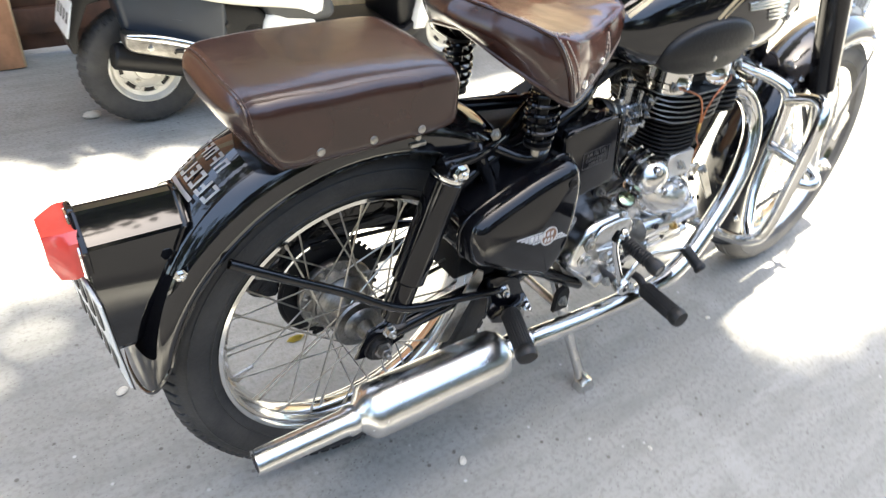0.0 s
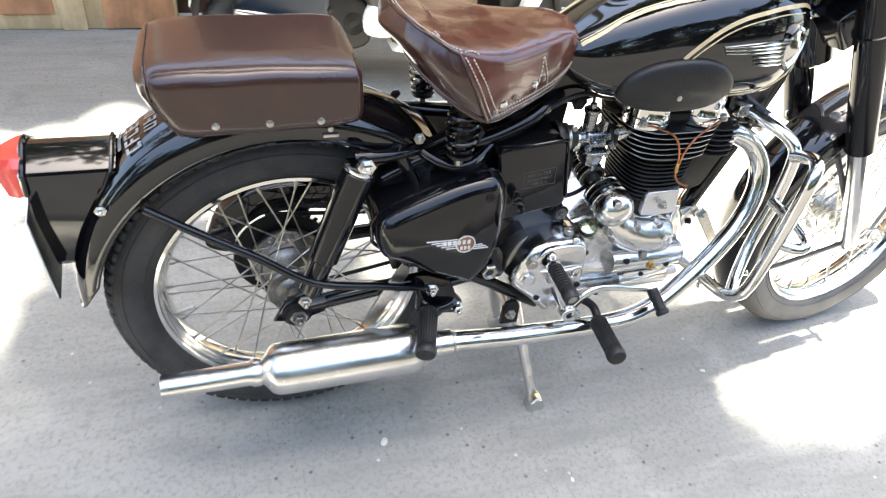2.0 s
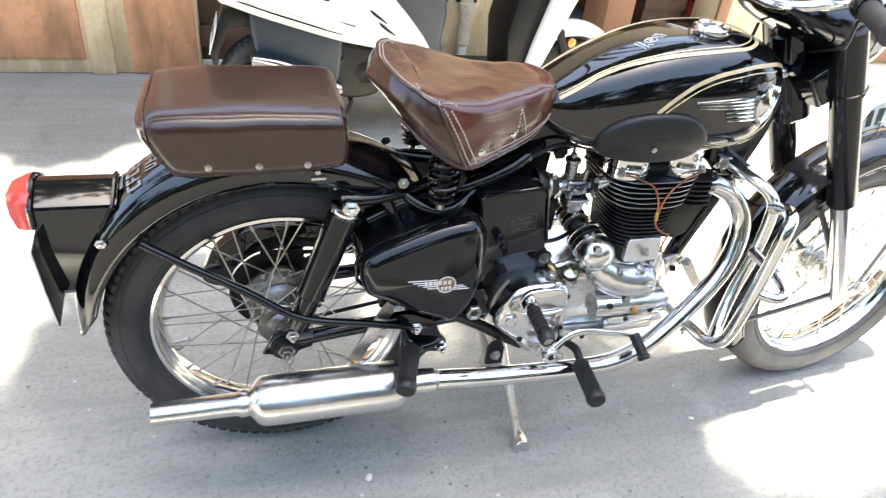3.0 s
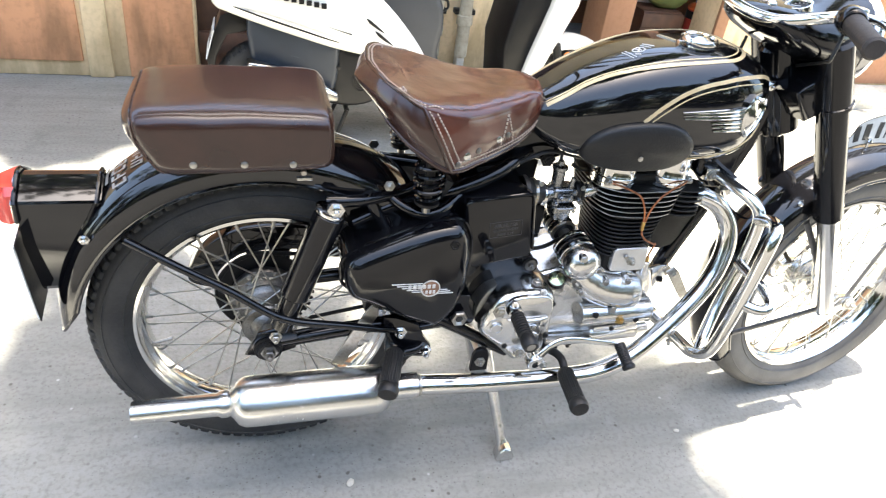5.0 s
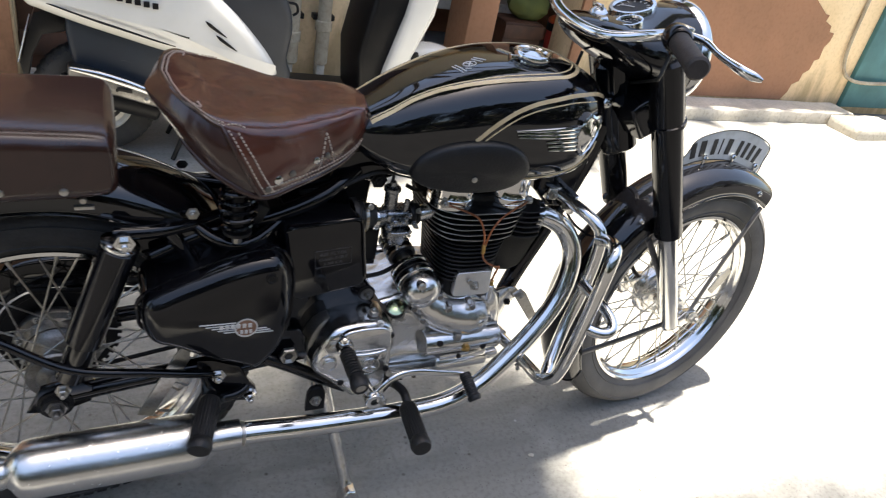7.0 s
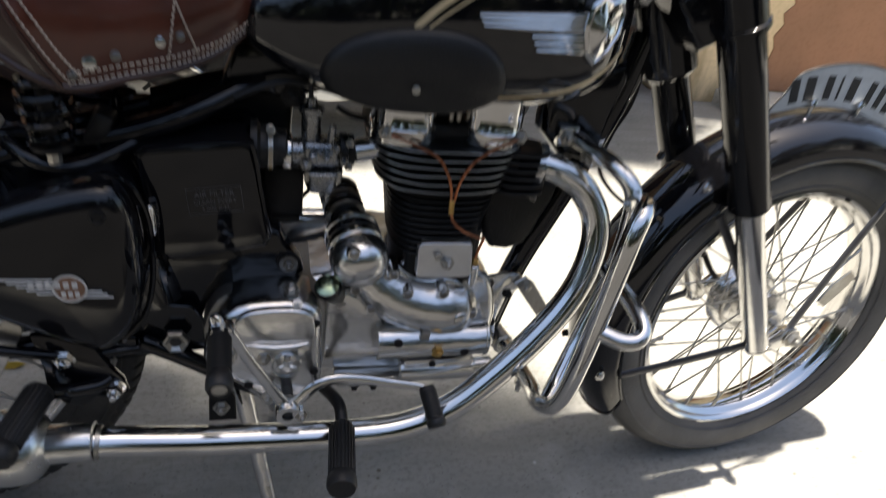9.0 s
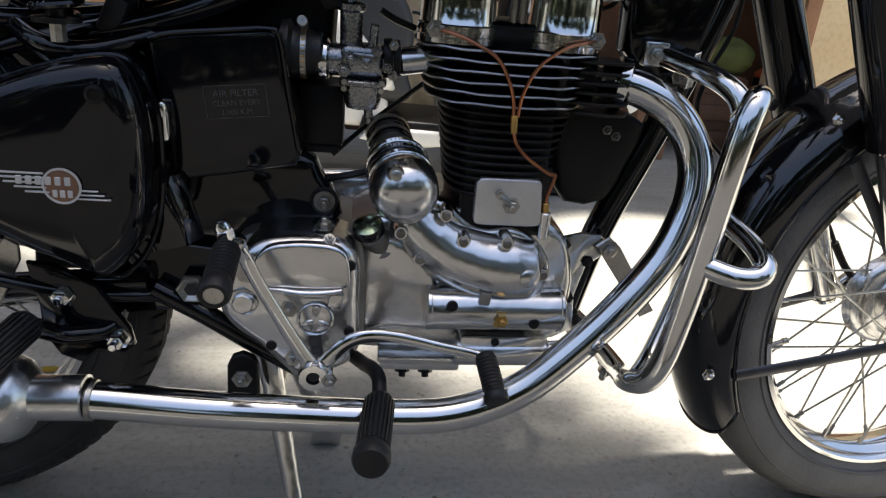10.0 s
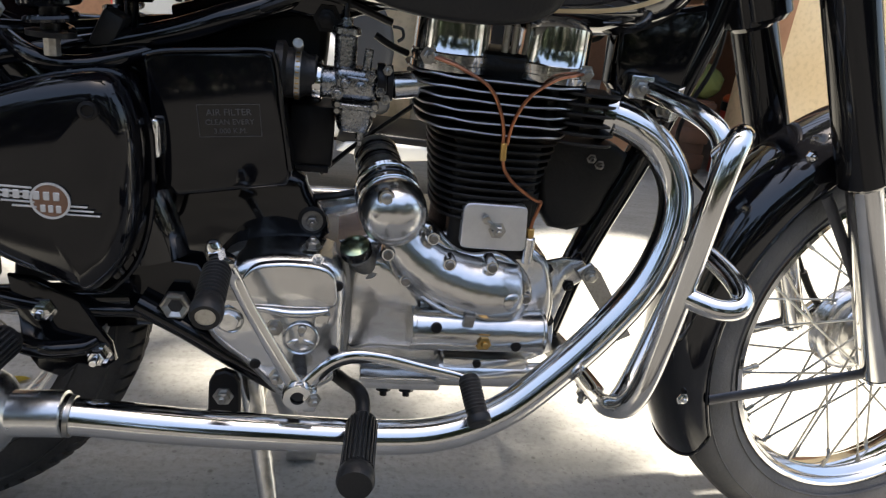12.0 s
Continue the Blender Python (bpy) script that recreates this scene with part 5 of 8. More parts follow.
bar = placed("handlebar", tube([(0.905, -0.27, 1.012), (0.935, -0.20, 1.020), (0.950, -0.155, 1.022), (0.935, -0.115, 1.008), (0.90, -0.085, 0.994), (0.876, -0.05, 0.990), (0.859, 0.0, 0.995), (0.853, 0.05, 1.008), (0.866, 0.09, 1.032), (0.89, 0.13, 1.055),
                               (0.905, 0.17, 1.06), (0.90, 0.22, 1.05), (0.87, 0.29, 1.03)], 0.0105, 18), CHROME, bike, "chrome handlebar")
gd = (Vector((0.900, -0.283, 1.011)) - Vector((0.940, -0.188, 1.021))).normalized()
gp = Vector((0.940, -0.188, 1.021))
placed("grip", merge(lathe([(0.011, 0), (0.0172, 0.002), (0.0172, 0.096), (0.0185, 0.100), (0.019, 0.108), (0.015, 0.112), (0, 0.112)], gp, gd, 24)), OLDGRIP, bar, "faded brown-black rubber grip")
for k in range(11):
    placed("grip_ring", lathe([(0.0163, 0), (0.0172, 0.001), (0.0172, 0.002), (0.0163, 0.003)], gp + gd * (0.01 + 0.0075 * k), gd, 24), OLDGRIP, bar)
placed("throttle_drum", lathe([(0, 0), (0.021, 0), (0.023, 0.004), (0.023, 0.028), (0.02, 0.032), (0, 0.032)], gp - gd * 0.03, gd, 24), BLACK, bar)
placed("brake_lever", tube([gp - gd * 0.02 + Vector((0.022, 0, 0.006)), gp + Vector((0.045, -0.01, 0.006)), gp + gd * 0.04 + Vector((0.066, -0.006, 0.000)), gp + gd * 0.08 + Vector((0.094, -0.014, -0.006)), Vector((1.024, -0.300, 1.002))], [0.006, 0.007, 0.0066, 0.0055, 0.006, 0.0078, 0.0082, 0.0030], 14, flat=0.6), CHROME, bar, "polished front brake lever")
placed("lever_bracket", box(gp - gd * 0.035 + Vector((-0.006, -0.012, -0.014)), gp - gd * 0.035 + Vector((0.032, 0.012, 0.016)), 0.005), ALLOY, bar)
placed("control_cable", tube([gp - gd * 0.02 + Vector((0.0, 0, -0.022)), gp + Vector((-0.015, 0.0, -0.06)), Vector((0.955, -0.15, 0.945)), Vector((0.985, -0.11, 0.93)), Vector((1.0, -0.04, 0.90))], 0.003, 8), RUBBER, bar)
bent("brake_cable", [(1.00, 0.02, 0.92), (1.028, 0.03, 0.724), (1.006, 0.03, 0.64), (1.0, 0.03, 0.59), (1.035, 0.035, 0.545), (1.10, 0.05, 0.50)], 0.0032, SATIN, steps=8, segs=8)
bent("clutch_cable", [(0.93, 0.04, 0.93), (0.87, 0.02, 0.72), (0.78, 0.06, 0.70), (0.6, 0.06, 0.56), (0.53, 0.04, 0.50)], 0.0032, SATIN, steps=8, segs=8)

# front number plate on the mudguard
pl_out = [(1.249, 0.697), (1.270, 0.731), (1.287, 0.760), (1.337, 0.775), (1.397, 0.780), (1.457, 0.773), (1.517, 0.755), (1.560, 0.730), (1.553, 0.693), (1.543, 0.658), (1.487, 0.685), (1.427, 0.702), (1.367, 0.709), (1.307, 0.707)]
fplate = front("front_number_plate", slab(pl_out, -0.0015, 0.0015, 0.0006, 1), PLATE, front_guard, "curved pale grey number plate with dark characters")
front("plate_edge", tube([(x, -0.0016, z) for x, z in pl_out], 0.0014, 6, 4, closed=True), INK, fplate)
for k, (u, w) in enumerate(((0.0, 0.020), (0.115, 0.022), (0.26, 0.018), (0.35, 0.008), (0.46, 0.021), (0.62, 0.017), (0.72, 0.016), (0.82, 0.017), (0.92, 0.017))):
    a = radians(101.0 - 35.5 * u)
    c = Vector((AXLE_F.x - 0.010 + 0.413 * math.cos(a), -0.0022, AXLE_F.z + 0.001 + 0.413 * math.sin(a)))
    front("plate_bar", moved(box((-w / 2 + 0.002, -0.0006, -0.019), (w / 2 - 0.002, 0.0006, 0.019), 0.0003, 1), Matrix.Translation(c) @ Matrix.Rotation(math.pi / 2 - a, 4, "Y")), INK, fplate)
for x, z in ((1.325, 0.706), (1.425, 0.704), (1.52, 0.676)):
    front("plate_bolt", merge(rod((x, -0.006, z - 0.012), (x, -0.006, z + 0.010), 0.0035, 10), lathe([(0, 0), (0.006, 0.001), (0.007, 0.005), (0.004, 0.010), (0, 0.011)], (x, -0.006, z + 0.008), (0, -0.3, 1), 12)), CHROME, front_guard)


# engine
# Green of the mirrored leaves is put into the cap's base colour.
LEAFTINT = material("leaf_tinted_cap", (0.36, 0.45, 0.31), 0.18, 1, (0.26, 0.34, 0.22), 120, rough_vary=0.05)
def eng(name, bm, mat, label="", parent=None, angle=38):
    return part(name, bm, mat, parent or bike, label, angle)


case = eng("crankcase", merge(pillow([(0.50, 0.30), (0.52, 0.42), (0.58, 0.447), (0.66, 0.47), (0.80, 0.455), (0.84, 0.40), (0.842, 0.33), (0.82, 0.285), (0.74, 0.268), (0.62, 0.27), (0.55, 0.275)], 0.09, -0.058, 0.014, 3),
                              pillow([(0.572, 0.318), (0.574, 0.41), (0.585, 0.438), (0.625, 0.43), (0.664, 0.385), (0.668, 0.318), (0.62, 0.312)], -0.04, -0.082, 0.012, 3)), ALLOY, "polished aluminium crankcase")
gear = eng("gearbox_cover", pillow([(0.416, 0.356), (0.424, 0.392), (0.440, 0.427), (0.462, 0.442), (0.50, 0.4480), (0.54, 0.4475), (0.562, 0.438), (0.571, 0.416), (0.5725, 0.37), (0.5735, 0.315), (0.564, 0.289), (0.538, 0.276), (0.505, 0.266), (0.488, 0.279), (0.458, 0.310), (0.43, 0.333)], -0.055, -0.130, 0.018, 4, 0.005, 8), ALLOY, "polished aluminium gearbox cover")
eng("gearbox_shell", slab([(0.416, 0.354), (0.427, 0.418), (0.46, 0.440), (0.560, 0.442), (0.578, 0.40), (0.578, 0.30), (0.55, 0.272), (0.48, 0.270)], -0.088, 0.05, 0.006, 2, 3), CAST)
eng("cover_step", pillow([(0.452, 0.396), (0.456, 0.420), (0.470, 0.438), (0.50, 0.4445), (0.538, 0.444), (0.556, 0.434), (0.5615, 0.415), (0.561, 0.396), (0.545, 0.390), (0.50, 0.3885), (0.47, 0.390)], -0.125, -0.1358, 0.005, 4, 0.0015), ALLOY, "", gear)
eng("case_rib", tube([(0.466, -0.136, 0.3895), (0.49, -0.1385, 0.3885), (0.51, -0.1385, 0.3860), (0.535, -0.138, 0.3870), (0.5525, -0.136, 0.3900)], [0.002, 0.004, 0.005, 0.005, 0.003], 10), ALLOY, "", gear)
eng("blank_ring", lathe([(0.0105, 0.0), (0.0125, 0.0), (0.0125, 0.0022), (0.0115, 0.003), (0.0105, 0.0022)], (0.4475, -0.1345, 0.3695), (0, -1, 0), 28, close=True), ALLOY, "", gear)
for x, z in ((0.561, 0.419), (0.562, 0.336), (0.474, 0.315)):
    eng("cover_screw", screw((x, -0.1285, z), (0, -1, 0), 0.0062, 0.004), SATIN, "", gear)
sel = eng("selector_cap", lathe([(0.0180, 0.0), (0.0205, 0.0), (0.0205, 0.003), (0.0195, 0.004), (0.0180, 0.003)], (0.5243, -0.1345, 0.354), (0, -1, 0), 36, close=True), ALLOY, "", gear)
eng("cap_face", lathe([(0.0176, 0.0), (0.0174, 0.0022), (0.012, 0.0030), (0.005, 0.0022), (0, 0.0020)], (0.5243, -0.1345, 0.354), (0, -1, 0), 36), ALLOY, "", gear)
for k in range(3):
    a = 2 * math.pi * k / 3 + 1.57
    eng("cap_lobe", tube([(0.5243 + 0.003 * math.cos(a), -0.1372, 0.354 + 0.003 * math.sin(a)), (0.5243 + 0.009 * math.cos(a), -0.1380, 0.354 + 0.009 * math.sin(a)), (0.5243 + 0.0155 * math.cos(a), -0.1370, 0.354 + 0.0155 * math.sin(a))], [0.0015, 0.004, 0.003], 10, flat=0.6), ALLOY, "", gear)
eng("cap_screw", screw((0.525, -0.138, 0.367), (0, -1, 0), 0.0048, 0.003), STEEL, "", gear)
eng("adjuster_bolt", bolt((0.494, -0.1345, 0.365), (0, -1, 0), 0.0075, 0.006), STEEL, "", gear)
eng("clutch_bolt", lathe([(0, 0), (0.0175, 0), (0.0175, 0.002), (0.0160, 0.003), (0.0125, 0.003), (0.0120, 0.009), (0.0105, 0.0105), (0, 0.0105)], (0.444, -0.129, 0.371), (0, -1, 0), 8), ALLOY, "", gear)
eng("clutch_bolt", bolt((0.449, -0.130, 0.408), (0, -1, 0), 0.011, 0.006), STEEL, "", gear)
eng("neutral_finder", moved(box((-0.008, -0.005, -0.010), (0.008, 0.005, 0.010), 0.003), Matrix.Translation((0.546, -0.136, 0.379)) @ Matrix.Rotation(0.2, 4, "Y")), ALLOY, "", gear)
eng("breather_bolt", merge(bolt((0.530, -0.10, 0.452), (0, -0.1, 1), 0.008, 0.008), bolt((0.537, -0.125, 0.447), (0.1, -0.6, 0.8), 0.005, 0.006)), STEEL, "", gear)
timing = eng("timing_cover", merge(slab([(0.603, 0.447), (0.621, 0.432), (0.639, 0.397), (0.663, 0.370), (0.691, 0.353), (0.73, 0.343), (0.772, 0.345), (0.794, 0.357), (0.806, 0.392), (0.80, 0.417), (0.778, 0.440), (0.75, 0.452), (0.724, 0.448), (0.702, 0.453), (0.684, 0.467), (0.667, 0.481), (0.63, 0.48)], -0.045, -0.074, 0.007, 3, 3),
    tube([(0.622, -0.068, 0.470), (0.630, -0.068, 0.461), (0.650, -0.068, 0.438), (0.680, -0.068, 0.416), (0.715, -0.067, 0.403), (0.748, -0.066, 0.398), (0.776, -0.064, 0.394), (0.792, -0.062, 0.392), (0.797, -0.061, 0.3915)], [0.012, 0.026, 0.034, 0.039, 0.043, 0.046, 0.043, 0.028, 0.008], 40, 5, flat=0.95)), ALLOY, "polished bulging timing cover", angle=70)
for x, z, y in ((0.668, 0.470, -0.090), (0.690, 0.441, -0.096), (0.742, 0.441, -0.096), (0.791, 0.401, -0.092), (0.641, 0.414, -0.090), (0.617, 0.446, -0.090)):
    lug = eng("screw_lug", lathe([(0.0095, 0), (0.009, 0.022), (0.0075, 0.0255), (0, 0.0255)], (x, y + 0.022, z), (0, -1, 0), 16), ALLOY, "", timing)
    eng("cover_screw", screw((x, y - 0.0032, z), (0, -1, 0), 0.0055, 0.003), HUBMETAL, "", timing)
eng("cover_pad", lathe([(0.011, 0), (0.011, 0.003), (0.009, 0.0045), (0, 0.005)], (0.771, -0.1045, 0.400), (0.25, -1, 0.05), 20), ALLOY, "", timing)
eng("cast_boss", moved(box((-0.007, -0.003, -0.008), (0.007, 0.004, 0.008), 0.003), Matrix.Translation((0.722, -0.106, 0.372)) @ Matrix.Rotation(0.1, 4, "Y")), CAST, "", timing)
pump = eng("oil_pump", merge(rod((0.656, -0.082, 0.347), (0.822, -0.082, 0.350), 0.0275, 32, 0.003), rod((0.654, -0.082, 0.347), (0.660, -0.082, 0.347), 0.0285, 32, 0.001)), ALLOY, "cylindrical oil pump housing")
eng("end_plate", rod((0.818, -0.082, 0.350), (0.823, -0.082, 0.350), 0.0295, 32, 0.001), ALLOY, "", pump)
for x, z in ((0.683, 0.362), (0.785, 0.342)):
    eng("pump_plug", screw((x, -0.107, z), (0, -1, 0.2), 0.0068, 0.004), SATIN, "", pump)
eng("drain_plug", merge(bolt((0.7435, -0.107, 0.346), (0, -1, 0), 0.0085, 0.008)), BRASS, "brass hexagon plug", pump)
feed = eng("oil_feed_housing", merge(rod((0.694, -0.074, 0.284), (0.815, -0.074, 0.286), 0.0205, 28, 0.003), rod((0.812, -0.074, 0.286), (0.845, -0.074, 0.288), 0.012, 20, 0.002), box((0.70, -0.09, 0.283), (0.81, -0.04, 0.312), 0.004)), ALLOY)
eng("cover_screw", screw((0.744, -0.0905, 0.305), (0, -1, 0), 0.0055, 0.003), SATIN, "", feed)
sump = eng("sump_plate", merge(box((0.602, -0.075, 0.250), (0.705, 0.06, 0.270), 0.005), box((0.598, -0.080, 0.264), (0.708, 0.06, 0.274), 0.003)), ALLOY)
for x in (0.632, 0.662):
    eng("sump_bolt", bolt((x, -0.060, 0.251), (0, -0.5, -1), 0.0095, 0.010), SATIN, "", sump)
tap = eng("tappet_cover", pillow([(0.7025, 0.468), (0.7030, 0.4615), (0.7085, 0.4565), (0.74, 0.4562), (0.776, 0.4567), (0.7825, 0.4612), (0.7832, 0.468), (0.7800, 0.503), (0.7785, 0.5100), (0.7725, 0.5138), (0.74, 0.5137), (0.710, 0.5132), (0.7035, 0.5090), (0.7015, 0.502)], -0.05, -0.0795, 0.0025, 3, 0.0006), MATTALLOY, "flat dull aluminium tappet cover")
eng("tappet_nut", bolt((0.745, -0.0795, 0.482), (0, -1, 0), 0.0075, 0.009), STEEL, "", tap)
eng("decompressor_lever", merge(tube([(0.745, -0.0865, 0.482), (0.738, -0.088, 0.489), (0.729, -0.087, 0.496)], 0.0032, 8), lathe([(0, 0), (0.0048, 0.001), (0.0048, 0.006), (0, 0.007)], (0.729, -0.083, 0.496), (0, -1, 0), 12)), STEEL, "", tap)
dd = Vector((-0.12, 0.90, 0.22)).normalized()
dp = Vector((0.621, -0.128, 0.494))
dist = eng("distributor", lathe([(0, -0.004), (0.013, -0.003), (0.024, 0.001), (0.032, 0.008), (0.0375, 0.018), (0.039, 0.03), (0.039, 0.04), (0.0375, 0.042), (0.0365, 0.050)], dp, dd, 44), ALLOY, "domed aluminium distributor housing")
for k in range(3):
    q = dp + dd * (0.046 + 0.0135 * k)
    eng("distributor_band", lathe([(0.030, 0), (0.0362, 0.0008), (0.0385, 0.003), (0.0385, 0.009), (0.0362, 0.0112), (0.030, 0.012)], q, dd, 40), CHROME if k != 1 else LACQUER, "", dist)
eng("distributor_body", rod(dp + dd * 0.045, dp + dd * 0.088, 0.0335, 32), SATIN, "", dist)
eng("distributor_neck", rod(dp + dd * 0.086, dp + dd * 0.118, 0.013, 20), STEEL, "", dist)
drum = eng("ribbed_drum", rod(dp + dd * 0.112, dp + dd * 0.178, 0.0245, 28), SATIN, "black ribbed drum behind the distributor")
for k in range(5):
    eng("drum_rib", lathe([(0.022, 0), (0.0275, 0.0015), (0.0285, 0.004), (0.0275, 0.0065), (0.022, 0.008)], dp + dd * (0.112 + 0.0128 * k), dd, 32), STEEL if k % 2 == 0 else LACQUER, "", drum)
eng("cover_screw", merge(lathe([(0.0105, 0), (0.0098, 0.022), (0.0085, 0.0245), (0, 0.0245)], (0.606, -0.104, 0.5225), (0, -1, 0.1), 20)), ALLOY, "", dist)
eng("cover_screw", screw((0.606, -0.1285, 0.525), (0, -1, 0.1), 0.0062, 0.003), STEEL, "", dist)
eng("filler_neck", merge(rod((0.601, -0.060, 0.412), (0.582, -0.083, 0.442), 0.0165, 24), rod((0.603, -0.058, 0.408), (0.594, -0.069, 0.424), 0.020, 24)), CAST)
neck = eng("filler_knob", lathe([(0.012, -0.003), (0.0165, 0), (0.0185, 0.002), (0.0185, 0.011), (0.0175, 0.013), (0.0160, 0.0132)], (0.581, -0.085, 0.442), (-0.22, -0.42, 0.88), 32), BLACK, "black oil filler cap with a bright domed centre")
eng("filler_disc", lathe([(0.0165, 0.0105), (0.0165, 0.0135), (0.012, 0.0150), (0.006, 0.0158), (0, 0.016)], (0.581, -0.085, 0.442), (-0.22, -0.42, 0.88), 28), LEAFTINT, "shiny domed disc, mirrored leaf green put into its colour", neck)


def square_ring(cx, hx, hy, z, h, e=0.5, n=44):
    pts = [(cx + hx * math.copysign(abs(math.cos(a)) ** e, math.cos(a)), hy * math.copysign(abs(math.sin(a)) ** e, math.sin(a))) for a in np.linspace(0, 2 * math.pi, n + 1)[:-1]]
    b = 0.0009
    return loft([[Vector((cx + (x - cx) * f, y * f, zz)) for x, y in pts] for f, zz in ((0.99, z), (1.0, z + b), (1.0, z + h - b), (0.99, z + h))])


barrel = eng("cylinder", lathe([(0, 0.44), (0.062, 0.44), (0.062, 0.50), (0.064, 0.60), (0.07, 0.68), (0, 0.68)], (0.735, 0, 0), (0, 0, 1), 40), FINBLACK, "black finned cylinder barrel and head")
eng("barrel_base", square_ring(0.745, 0.056, 0.066, 0.44, 0.085, 0.4), FINBLACK, "", barrel)
for k in range(6):
    z, cx, hx = 0.6545 - k * 0.0113, 0.7285, 0.105 - 0.0030 * k
    fin = part("cooling_fin", square_ring(cx, hx, 0.097, z, 0.0030, 0.62), FINBLACK, barrel)
    edge = [(cx + hx * math.copysign(abs(math.cos(a)) ** 0.62, math.cos(a)), -0.0973 * abs(math.sin(a)) ** 0.62, z + 0.0022 + 0.0007 * math.sin(9 * a + 2 * k)) for a in np.linspace(0.12, math.pi - 0.12, 30)]
    part("fin_edge", tube(edge, 0.0012, 6, 1), PLAINALLOY, fin, "thin bright fin edge")
for k in range(11):
    part("cooling_fin", square_ring(0.736 - 0.0005 * k, 0.079 - 0.0018 * k, 0.082 - 0.0005 * k, 0.5855 - k * 0.0096, 0.0036, 0.66), FINBLACK, barrel)
part("push_rod_tunnel", slab([(0.690, 0.44), (0.684, 0.60), (0.690, 0.612), (0.780, 0.612), (0.788, 0.60), (0.790, 0.44)], -0.066, -0.02, 0.008, 3), FINBLACK, barrel, "smooth black push rod tunnel")
part("tunnel_bolt", bolt((0.742, -0.066, 0.530), (0, -1, 0), 0.0045, 0.005), SATIN, barrel)
head = eng("cylinder_head", merge(box((0.64, -0.07, 0.655), (0.82, 0.07, 0.685), 0.012), lathe([(0.03, 0), (0.03, 0.03), (0, 0.03)], (0.80, -0.045, 0.632), (1, -0.25, 0), 24)), FINBLACK)
for x, hx in ((0.668, 0.0430), (0.785, 0.0415)):
    rc = eng("rocker_cover", loft([[Vector((x + hx * f * math.copysign(abs(math.cos(a)) ** 0.9, math.cos(a)), -0.046 + 0.040 * f * math.copysign(abs(math.sin(a)) ** 0.9, math.sin(a)), z)) for a in np.linspace(0, 2 * math.pi, 41)[:-1]] for f, z in
              ((1.03, 0.660), (1.03, 0.667), (1.005, 0.668), (1.005, 0.6715), (1.03, 0.672), (1.03, 0.678), (0.99, 0.680), (0.975, 0.70), (0.96, 0.722), (0.93, 0.731), (0.84, 0.737), (0.4, 0.739))]), CHROME, "chrome rocker cover")
    eng("rocker_nut", bolt((x, -0.048, 0.735), (0, 0, 1), 0.008, 0.006), STEEL, "", rc)
for x in (0.737, 0.727):
    eng("head_stud", rod((x, -0.055, 0.66), (x, -0.055, 0.715), 0.004, 10), STEEL)
ep = Vector((0.828, -0.052, 0.624))
for k in range(6):
    eng("port_fin", moved(slab([(0.036 * math.copysign(abs(math.cos(a)) ** 0.7, math.cos(a)), 0.033 * math.copysign(abs(math.sin(a)) ** 0.7, math.sin(a))) for a in np.linspace(0, 2 * math.pi, 25)[:-1]], -0.0016, 0.0016, 0.0006, 1),
                         Matrix.Translation(ep + Vector((0.004, -0.006, 0.028 - 0.0112 * k))) @ Matrix.Rotation(math.pi / 2, 4, "X")), FINBLACK, "", barrel)
eng("port_nut", lathe([(0.0215, 0), (0.031, 0.001), (0.031, 0.012), (0.0225, 0.014)], (0.852, -0.056, 0.629), (1, -0.18, -0.15), 20), CHROME, "", pipe)
# copper oil pipes
oil = part("oil_pipe", merge(tube([(0.640, -0.082, 0.674), (0.655, -0.092, 0.672), (0.676, -0.098, 0.666), (0.706, -0.100, 0.651), (0.722, -0.100, 0.627), (0.729, -0.100, 0.606), (0.7305, -0.100, 0.590)], 0.0021, 8),
                             tube([(0.818, -0.078, 0.674), (0.80, -0.092, 0.672), (0.779, -0.098, 0.666), (0.753, -0.100, 0.646), (0.739, -0.100, 0.618), (0.735, -0.100, 0.590)], 0.0021, 8),
                             tube([(0.7335, -0.100, 0.572), (0.738, -0.098, 0.560), (0.752, -0.094, 0.545), (0.772, -0.085, 0.531), (0.787, -0.078, 0.522), (0.794, -0.075, 0.520), (0.792, -0.074, 0.508), (0.788, -0.074, 0.490), (0.789, -0.073, 0.46)], 0.0022, 8)), COPPER, bike, "thin copper oil pipes")
part("pipe_union", rod((0.7315, -0.100, 0.592), (0.7332, -0.100, 0.572), 0.0042, 12), BRASS, oil, "brass union")
part("pipe_union", rod((0.788, -0.074, 0.486), (0.789, -0.073, 0.474), 0.0045, 12), BRASS, oil, "brass union")
for p in ((0.640, -0.080, 0.674), (0.818, -0.076, 0.674)):
    part("banjo_bolt", bolt(p, (0, -1, 0), 0.007, 0.008), STEEL, oil)
eng("feed_pillar", rod((0.790, -0.072, 0.44), (0.789, -0.073, 0.474), 0.007, 14), ALLOY)

# intake side
airbox = eng("air_filter_box", slab([(0.352, 0.640), (0.360, 0.651), (0.470, 0.664), (0.482, 0.657), (0.503, 0.534), (0.497, 0.521), (0.385, 0.500), (0.366, 0.512)], -0.104, 0.06, 0.007, 4), BLACK, "black air filter box with a printed caution")
eng("lid_lip", tube([(0.354, -0.1045, 0.645), (0.375, -0.1055, 0.652), (0.43, -0.1055, 0.659), (0.470, -0.1055, 0.663), (0.482, -0.1045, 0.655), (0.491, -0.1045, 0.60), (0.5015, -0.1045, 0.54)], 0.0026, 8), BLACK, "", airbox)
